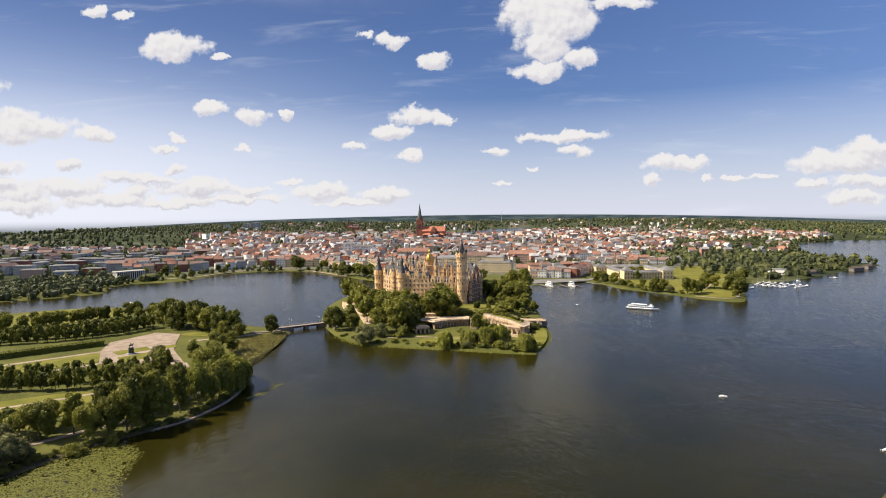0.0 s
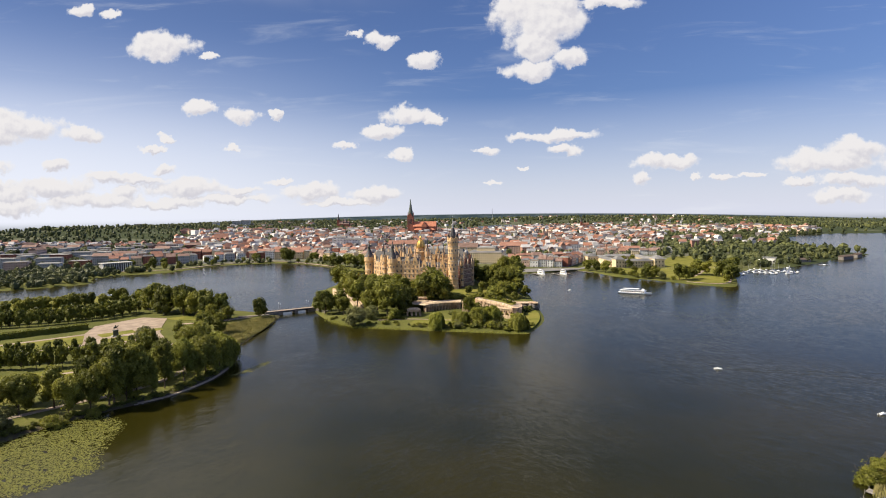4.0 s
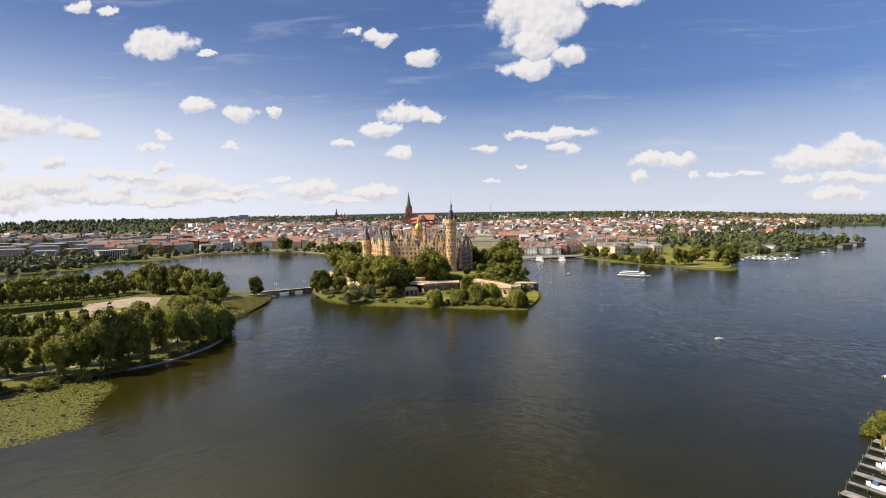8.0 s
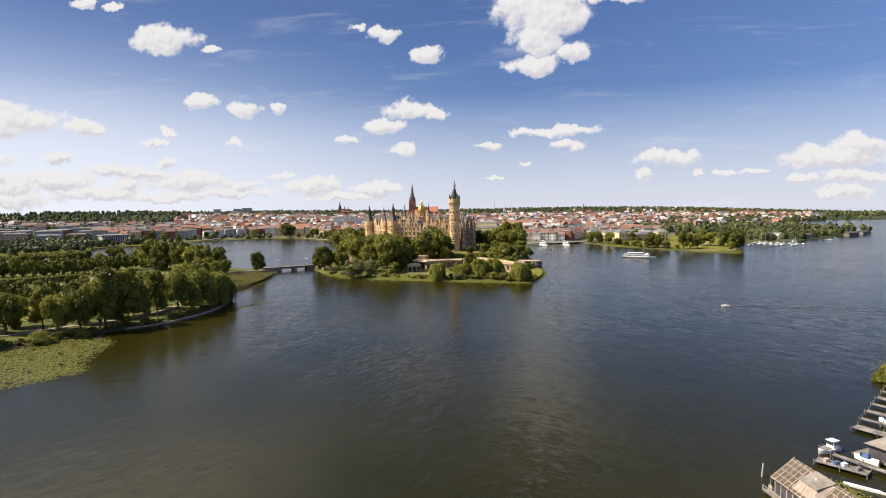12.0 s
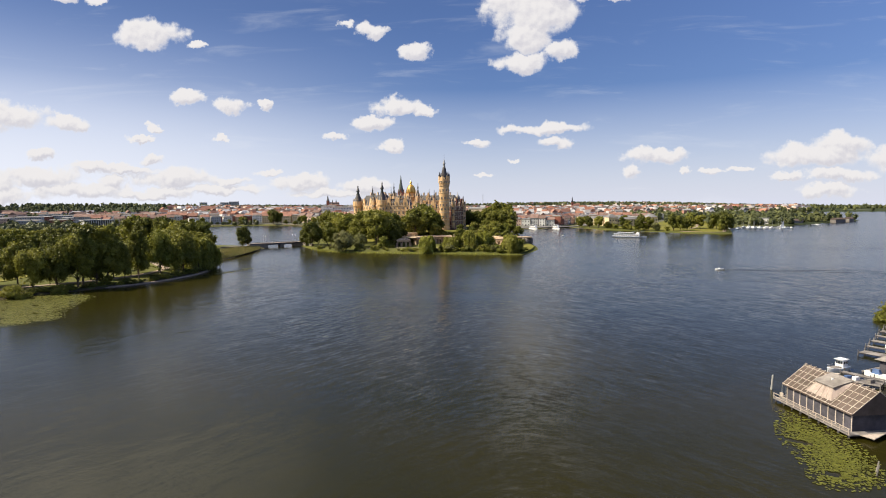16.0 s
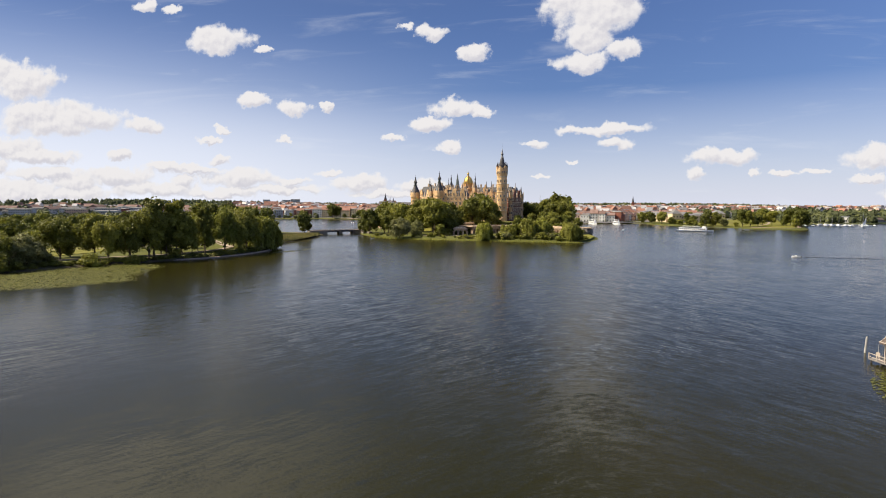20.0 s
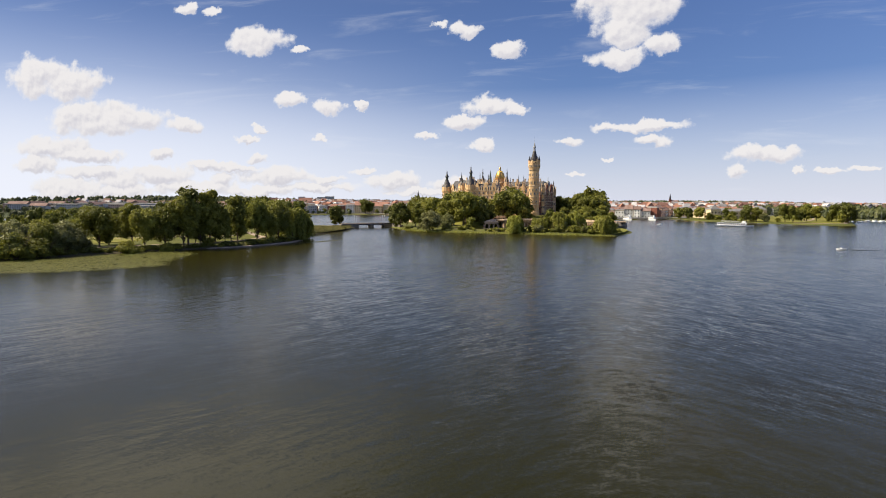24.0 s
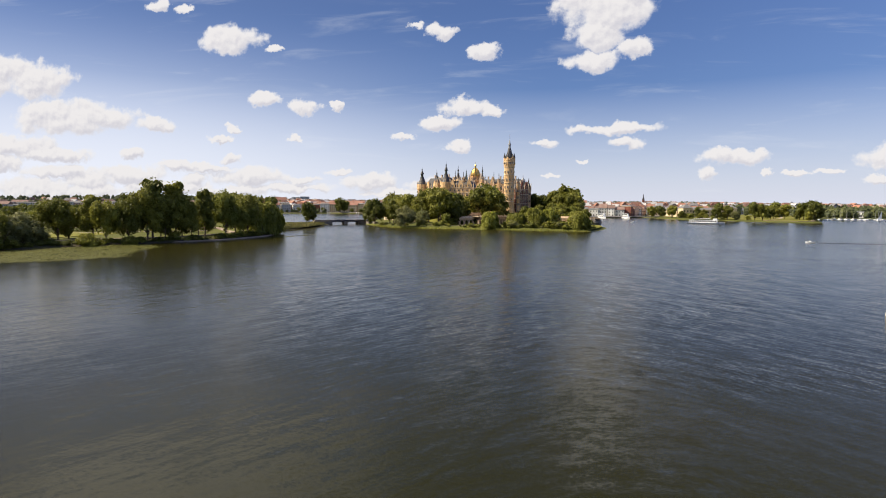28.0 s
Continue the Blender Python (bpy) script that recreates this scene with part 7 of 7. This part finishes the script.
def town_house(x, y, turn, w, d, h, roof_h, wall, roof, words, bays=None, storeys=None, flat=False, group="", chimneys=1, name="town_house", z=None, sills=False, joined=False):
    """A house: walls, plinth, roof, cornice, each window, a door and chimneys. Its front faces -y before the turn."""
    o = thing(name, pose(x, y, (height_at(x, y) if z is None else z) - 0.2, 0, 0, turn), words, "house", group)
    part("wall", Solid().box(-w / 2, w / 2, -d / 2, d / 2, -1, h), wall, o)
    part("plinth", Solid().box(-w / 2 - .12, w / 2 + .12, -d / 2 - .12, d / 2 + .12, -1, 0.9), CONCRETE, o)
    part("cornice", Solid().box(-w / 2 - .3, w / 2 + .3, -d / 2 - .3, d / 2 + .3, h + .002, h + .35), PALE_STONE, o)
    if flat:
        part("roof", Solid().hip(-w / 2, w / 2, -d / 2, d / 2, h + .352, h + .35 + roof_h, 0.2, inset=min(2.5, d * .3)), roof, o)
    else:
        part("roof", Solid().gable(-w / 2, w / 2, -d / 2, d / 2, h + .6, h + .6 + roof_h, 0.45), roof, o)
    for i in range(chimneys):
        cx = -w / 2 + w * (i + 0.6) / (chimneys + 0.2)
        part("chimney", Solid().box(cx - .45, cx + .45, -.4, .4, h + .2, h + roof_h + 1.8), BRICK_RED, o)
    storeys = storeys or max(2, int(h / 3.3))
    bays = bays or max(2, int(w / 3.0))
    if joined:
        s = Solid()
        for j in range(storeys):
            for i in range(bays):
                x0 = -w / 2 + w * (i + .5) / bays
                s.box(x0 - .6, x0 + .6, -d / 2 - .06, -d / 2 + .02, 1.25 + j * h / storeys, 2.85 + j * h / storeys)
        part("glazing", s, GLASS_DARK, o)["kind"] = "stuff"
        return o
    for j in range(storeys):
        for i in range(bays):
            if j == 0 and i == bays // 2:
                part("door", Solid().box(-0.7, 0.7, -0.06, 0.02, -0.8, 1.7), WOOD_DARK, o, at=pose(-w / 2 + w * (i + .5) / bays, -d / 2 - .12, 0.9))
                continue
            ob = part("window", PANE, None, o, at=pose(-w / 2 + w * (i + .5) / bays, -d / 2 - .01, 1.25 + j * h / storeys))
            if sills:
                part("window_sill", SILL, None, ob)
    return o


WALLS = (PLASTER_WHITE, PLASTER_CREAM, PLASTER_ROSE, PLASTER_GREY, BRICK_RED, PLASTER_WHITE, PLASTER_CREAM)
WALL_WORDS = ("white plastered", "cream plastered", "rose plastered", "grey plastered", "red brick", "white plastered", "cream plastered")
ROOFS = (ROOF_RED, ROOF_BROWN, ROOF_GREY)
ROOF_WORDS = ("red tiled roof", "brown tiled roof", "grey roof")


def quarter(line, gap, where, group, turn=None, h=(9, 14), depth=(11, 14), seed=1, width=(12, 18), walls=None, joined=True):
    """A row of houses along a line, each of its own size and colour, facing the water."""
    rg = np.random.default_rng(seed)
    pts = [np.array(p, float) for p in line]
    for a, b in zip(pts, pts[1:]):
        L = np.linalg.norm(b - a)
        way = math.degrees(math.atan2(b[1] - a[1], b[0] - a[0])) if turn is None else turn
        t = 0.0
        while t < L - 6:
            w = rg.uniform(*width)
            p = a + (b - a) * (t + w / 2) / L
            k, r = int(rg.integers(len(WALLS))) if walls is None else int(rg.choice(walls)), int(rg.integers(3))
            town_house(p[0], p[1] + rg.uniform(-2, 2), way, w - 0.3, rg.uniform(*depth), rg.uniform(*h), rg.uniform(3, 5.5) if r < 2 else rg.uniform(1, 2.5), WALLS[k], ROOFS[r],
                       WALL_WORDS[k] + " house with " + ROOF_WORDS[r] + " " + where, flat=r == 2, group=group, joined=joined)
            t += w + gap * rg.uniform(0.2, 1.6)


def town_front():
    quarter([(-590, 880), (-470, 950), (-420, 985)], 3, "on the lakeside street", "houses on the western lakeside", seed=2, h=(10, 15), joined=False)
    quarter([(-410, 1000), (-300, 1010), (-205, 960)], 2, "facing the lake", "houses on the lakeside", seed=3, h=(11, 15), joined=False)
    quarter([(-195, 950), (-120, 900)], 4, "behind the trees", "houses on the lakeside", seed=4, h=(11, 15))
    quarter([(-640, 935), (-520, 1010), (-430, 1040), (-300, 1050)], 3, "in the second row", "houses of the second row", seed=5, h=(11, 16))
    quarter([(-290, 1060), (-180, 1020), (-90, 1000)], 3, "in the second row", "houses of the second row", seed=6, h=(11, 17))
    # the eastern waterfront
    quarter([(58, 838), (110, 828)], 1.0, "on the harbour quay", "houses on the harbour quay", seed=7, h=(8.5, 12.5), walls=(0, 1, 3, 2, 0), width=(8, 13), joined=False)
    quarter([(116, 832), (150, 905)], 1.0, "on the harbour street", "houses on the harbour quay", seed=8, h=(8.5, 14), walls=(4, 3, 1, 2), width=(8, 13), joined=False)
    quarter([(40, 880), (120, 870), (150, 935)], 2, "behind the harbour quay", "houses behind the quay", seed=9, h=(8, 11))
    quarter([(60, 925), (140, 960)], 3, "behind the harbour quay", "houses behind the quay", seed=10, h=(8, 11))
    quarter([(175, 1045), (320, 1030)], 4, "behind the long stables", "houses behind the stables", seed=11, h=(7, 10))
    quarter([(180, 1085), (350, 1070)], 4, "behind the long stables", "houses behind the stables", seed=12, h=(7, 10))
    # large blocks in the west
    rg = np.random.default_rng(31)
    for i in range(9):
        for j in range(9):
            x, y = -1010 + i * 54 + rg.uniform(-9, 9), 820 + j * 50 + rg.uniform(-9, 9)
            if shore_distance(np.array([x]), np.array([y]), CITY)[0] < 45 or (x > -600 and y < 1040) or rg.uniform() < 0.12:
                continue
            # white walls left out: darker tints stand in for cloud shadow over this quarter
            k, r = int(rg.choice((3, 2, 4, 3, 3))), rg.uniform() < 0.6
            town_house(x, y, rg.choice((8, 98, 22)), rg.uniform(24, 40), rg.uniform(12, 16), rg.uniform(10, 16), 1.0 if r else 4.5, WALLS[k], ROOF_GREY if r else ROOF_BROWN,
                       WALL_WORDS[k] + (" apartment block with flat grey roof" if r else " apartment house with brown tiled roof"), flat=bool(r), group="apartment blocks in the west", chimneys=0, name="apartment_block", joined=True)
    # landmarks on the western ridge
    for x, y, w, h in ((-1775, 2900, 46, 26), (-1255, 2900, 40, 30), (-1205, 2900, 46, 34), (-1222, 2600, 30, 24)):
        town_house(x, y, 12, w, 16, h, 1.0, PLASTER_GREY, ROOF_GREY, "grey high-rise block on the wooded ridge", flat=True, group="high-rise blocks on the ridge", chimneys=0, name="high_rise", joined=True)
    town_house(-668, 1450, 20, 34, 20, 13, 13, BRICK_RED, ROOF_RED, "red brick church hall with a steep red roof", chimneys=0, name="church_hall", joined=True)
    town_house(-584, 1250, 8, 40, 18, 16, 1.5, PLASTER_WHITE, ROOF_GREY, "large white building with flat roof in the west", flat=True, chimneys=0, name="public_building", joined=True)
    # public buildings behind the castle
    for x, y, t, w, d, h, wall, roof, words in ((8, 905, -8, 52, 34, 17, PLASTER_CREAM, ROOF_GREY, "cream museum with grand front and flat roof"), (-62, 930, -6, 46, 50, 22, PLASTER_CREAM, ROOF_GREY, "cream theatre with a tall stage house"),
                                                (-262, 1190, 6, 44, 30, 24, PLASTER_WHITE, ROOF_GREY, "large white office block with flat roof"), (-305, 1235, 6, 30, 26, 26, PLASTER_WHITE, ROOF_GREY, "white office tower with flat roof"),
                                                (-150, 1120, 5, 60, 22, 18, PLASTER_CREAM, ROOF_RED, "long cream town building with red roof"), (-330, 1028, 4, 42, 16, 12, BRICK_RED, ROOF_RED, "red brick hall facing the lake"),
                                                (60, 1085, -5, 50, 18, 15, PLASTER_ROSE, ROOF_RED, "rose town building with a red roof"), (-30, 1040, -5, 48, 20, 16, PLASTER_CREAM, ROOF_BROWN, "cream town building with brown roof")):
        town_house(x, y, t, w, d, h, 2.2 if roof is ROOF_GREY else 7, wall, roof, words, flat=roof is ROOF_GREY, chimneys=0, name="public_building", joined=y > 1000)
    attic = thing("museum_attic", pose(8, 905, 19.6, 0, 0, -8), "raised attic storey of the museum", "building")
    part("wall", Solid().box(-14, 14, -9, 9, 0, 6), PLASTER_CREAM, attic)
    part("roof", Solid().hip(-14, 14, -9, 9, 6.004, 8.0, 0.4, inset=4), ROOF_GREY, attic)


def stables():
    """The long yellow former stables round a court on the lawn."""
    o = thing("stables", pose(188, 812, 1.0, 0, 0, 6), "long cream stables with grey hipped roofs round a court", "building")

    def block(x0, x1, y0, y1, h, rh, front=True):
        w = part("wall", Solid().box(x0, x1, y0, y1, -1, h), PLASTER_CREAM, o)
        part("cornice", Solid().box(x0 - .3, x1 + .3, y0 - .3, y1 + .3, h + .002, h + .4), PALE_STONE, w)
        part("roof", Solid().hip(x0, x1, y0, y1, h + .402, h + .4 + rh, 0.4, inset=min(x1 - x0, y1 - y0) * .42), ROOF_GREY, w)
        n = max(2, int((x1 - x0) / 3.6))
        for j in range(2):
            for i in range(n):
                part("window", PANE, None, w, at=pose(x0 + (x1 - x0) * (i + .5) / n, y0 - .01, 1.6 + j * h * .46) @ Matrix.Diagonal((1.3, 1, 1.3, 1)))

    block(8, 50, 0, 13, 9, 2.5)
    block(-4, 8, -2, 16, 11.5, 4.5)
    block(50, 64, -2, 16, 11.5, 4.5)
    block(-6, 6, 16, 90, 8.5, 3)
    block(52, 64, 16, 90, 8.5, 3)
    block(6, 52, 78, 92, 9.5, 3)
    block(-22, -6, 70, 92, 10.5, 4)


def lakeside_stage():
    o = thing("lake_pavilion", pose(-534, 812, 1.1, 0, 0, 52), "grey columned pavilion on the western shore", "pavilion")
    part("floor", Solid().box(-20, 20, -9, 9, -1, 0.6), CONCRETE, o)
    for i in range(14):
        part("column", Solid().box(-0.5, 0.5, -0.5, 0.5, 0.6, 12.0, m=pose(-19 + 38 * i / 13, -8.4, 0)), PLASTER_WHITE, o)
    part("back_wall", Solid().box(-19.5, 19.5, 6, 8.5, 0.6, 9.5), PLASTER_GREY, o)
    for x in (-19.5, 18.0):
        part("side_wall", Solid().box(x, x + 1.5, -8, 6, 0.6, 12.0), PLASTER_GREY, o)
    part("roof", Solid().box(-20.5, 20.5, -9.5, 9, 12.004, 13.2), CONCRETE, o)
    part("glass_front", Solid().box(-18, 18, -5.2, -5.0, 0.6, 12.0), GLASS_DARK, o)


def cathedral():
    o = thing("cathedral", pose(-229, 1880, 9, 0, 0, -4), "red brick cathedral with a tall green copper spire", "church")
    t = part("tower", Solid().box(-9.5, 9.5, -9.5, 9.5, -4, 56), BRICK_RED, o)
    for i in range(4):
        part("gable", Solid().face_set([(-9.5, -9.6, 56), (9.5, -9.6, 56), (0, -9.6, 72), (-9.5, -8, 56), (9.5, -8, 56), (0, -8, 72)], [(0, 1, 2), (5, 4, 3), (0, 2, 5, 3), (2, 1, 4, 5)],
                                       m=pose(0, 0, 0, 0, 0, 90 * i)), BRICK_RED, t)
        for x in (-4.5, 0, 4.5):
            part("window", Solid().box(x - 1.0, x + 1.0, -9.75, -9.5, 34, 50, m=pose(0, 0, 0, 0, 0, 90 * i)), GLASS_DARK, t)
    part("spire", Solid().ring([(10.4, 57), (8.2, 66), (4.2, 90), (0.25, 117)], 8, turn=math.pi / 8), COPPER_GREEN, o, "green copper spire")
    n = part("nave", Solid().box(9.5, 84, -13, 13, -4, 26), BRICK_RED, o)
    part("nave_roof", Solid().gable(9.5, 84, -13, 13, 26, 42, 0.6), ROOF_ORANGE, n)
    part("aisle", Solid().box(12, 82, -21, 21, -4, 15), BRICK_RED, o)
    part("aisle_roof", Solid().hip(12, 82, -21, 21, 15.01, 21, 0.5, inset=8), ROOF_ORANGE, o)
    x = part("transept", Solid().box(40, 56, -30, 30, -4, 26), BRICK_RED, o)
    part("transept_roof", Solid().gable(-30, 30, -56, -40, 26, 41, 0.6, m=pose(0, 0, 0, 0, 0, 90)), ROOF_ORANGE, x)
    for i in range(9):
        if 3 < i < 6:
            continue
        part("window", Solid().box(14 + i * 7.6, 17 + i * 7.6, -21.2, -20.9, 3, 12), GLASS_DARK, o)
    for i in range(3):
        part("window", Solid().box(43 + i * 4, 45.2 + i * 4, -30.2, -29.9, 6, 20), GLASS_DARK, o)
    c = thing("church", pose(-673, 2700, 12), "dark brick church with a pointed spire", "church")
    part("tower", Solid().box(-6, 6, -6, 6, -4, 38), BRICK_RED, c)
    part("spire", Solid().ring([(7, 38), (4, 48), (0.2, 68)], 8), SLATE, c)
    part("nave", Solid().box(6, 52, -10, 10, -4, 18), BRICK_RED, c)
    part("nave_roof", Solid().gable(6, 52, -10, 10, 18, 32, 0.5), ROOF_BROWN, c)
    for x in (24, 40):
        part("turret", Solid().ring([(2.2, 16), (2.2, 34), (2.5, 34.5), (0.1, 46)], 8, m=pose(x, -6, 0)), SLATE, c)
    m = thing("radio_mast", pose(78, 4000, 30), "thin pale broadcasting mast far beyond the town", "mast")
    part("shaft", Solid().ring([(1.6, -4), (1.2, 50), (0.5, 70)], 8), CONCRETE, m)
    r = thing("church", pose(392, 2300, 14), "far church with a slim dark steeple", "church")
    part("tower", Solid().box(-4, 4, -4, 4, -4, 22), BRICK_RED, r)
    part("spire", Solid().ring([(4.6, 22), (3, 28), (0.2, 44)], 8), SLATE, r)
    part("nave", Solid().box(4, 28, -7, 7, -4, 11), BRICK_RED, r)
    part("nave_roof", Solid().gable(4, 28, -7, 7, 11, 18, 0.5), ROOF_RED, r)


def peninsula():
    patch("lawn", [(198, 702), (232, 655), (262, 640), (292, 700), (318, 775), (352, 860), (395, 985), (330, 1005), (276, 900), (250, 806), (190, 800), (172, 770)], 1.5, LAWN, "open lawn of the museum peninsula")
    strip("gravel_path", [(225, 652), (250, 634), (268, 646), (285, 690)], 3.0, 1.54, GRAVEL, "pale path round the peninsula")
    strip("road", [(120, 790), (140, 810), (165, 860), (172, 960), (150, 1080)], 9, 1.9, ASPHALT, "grey quay road between harbour and stables")
    patch("quay", [(40, 775), (60, 762), (128, 788), (140, 800), (130, 815), (60, 806), (40, 800)], 1.6, ASPHALT, "grey paved harbour quay", smooth_line=False)
    g = "trees of the peninsula"
    for k, x, y, h in (("dark", 192, 690, 19), ("broad", 200, 684, 16), ("dark", 222, 668, 20), ("dark", 228, 664, 18), ("grey", 206, 678, 10), ("broad", 262, 722, 20), ("broad", 258, 716, 17), ("dark", 285, 690, 22), ("broad", 292, 705, 20),
                       ("dark", 272, 655, 19), ("dark", 280, 668, 20), ("broad", 300, 722, 18), ("broad", 308, 742, 18), ("bush", 170, 752, 7), ("bush", 178, 760, 6), ("broad", 162, 766, 15), ("broad", 152, 790, 15), ("dark", 146, 800, 13),
                       ("broad", 188, 728, 11), ("dark", 200, 800, 14), ("broad", 262, 640, 10), ("bush", 182, 718, 6), ("bush", 176, 730, 6), ("broad", 318, 770, 16), ("broad", 330, 790, 15), ("dark", 345, 812, 15), ("broad", 222, 870, 14),
                       ("broad", 212, 880, 12), ("dark", 150, 768, 14), ("broad", 158, 752, 15), ("broad", 166, 738, 9), ("bush", 172, 726, 6), ("broad", 180, 706, 8), ("bush", 184, 700, 6), ("broad", 140, 782, 15),
                       ("dark", 240, 676, 14), ("broad", 268, 712, 17), ("dark", 278, 700, 19), ("broad", 288, 714, 18), ("dark", 312, 756, 17), ("bush", 190, 694, 6), ("bush", 198, 688, 5), ("bush", 216, 670, 5), ("bush", 170, 738, 6)):
        plant(k, x, y, h, "on the peninsula lawn", group=g)
    g = "shore trees of the town"
    for k, x, y, h in (("broad", -225, 862, 17), ("dark", -215, 858, 18), ("broad", -206, 866, 19), ("broad", -196, 850, 20), ("dark", -188, 845, 18), ("broad", -180, 850, 20), ("dark", -172, 838, 17), ("broad", -164, 830, 19), ("broad", -150, 822, 17),
                       ("broad", -326, 946, 26), ("broad", -320, 950, 22), ("broad", -300, 930, 9), ("broad", -280, 912, 8), ("broad", -400, 948, 9), ("dark", -380, 952, 10), ("broad", -360, 956, 9), ("broad", -430, 900, 10), ("dark", -120, 815, 16),
                       ("dark", -460, 850, 12), ("broad", -470, 830, 13), ("broad", -486, 810, 12), ("dark", -500, 850, 16), ("broad", -395, 985, 13), ("dark", -385, 978, 12), ("broad", -342, 985, 15), ("dark", -290, 975, 14), ("broad", -282, 968, 15), ("broad", -262, 958, 12), ("dark", -245, 945, 16), ("broad", -440, 935, 13), ("dark", -452, 925, 12), ("broad", -505, 890, 14), ("dark", -520, 885, 13), ("broad", -545, 870, 12), ("dark", -235, 900, 14), ("broad", -250, 915, 12), ("broad", -40, 800, 15), ("broad", -10, 800, 16), ("broad", 30, 795, 14)):
        plant(k, x, y, h, "on the town shore", group=g)
    strip("gravel_path", [(-520, 800), (-455, 830), (-425, 905), (-380, 944), (-330, 956), (-270, 905), (-215, 850)], 5, 1.75, GRAVEL, "pale promenade along the town shore")


town_front()
stables()
lakeside_stage()
cathedral()
peninsula()
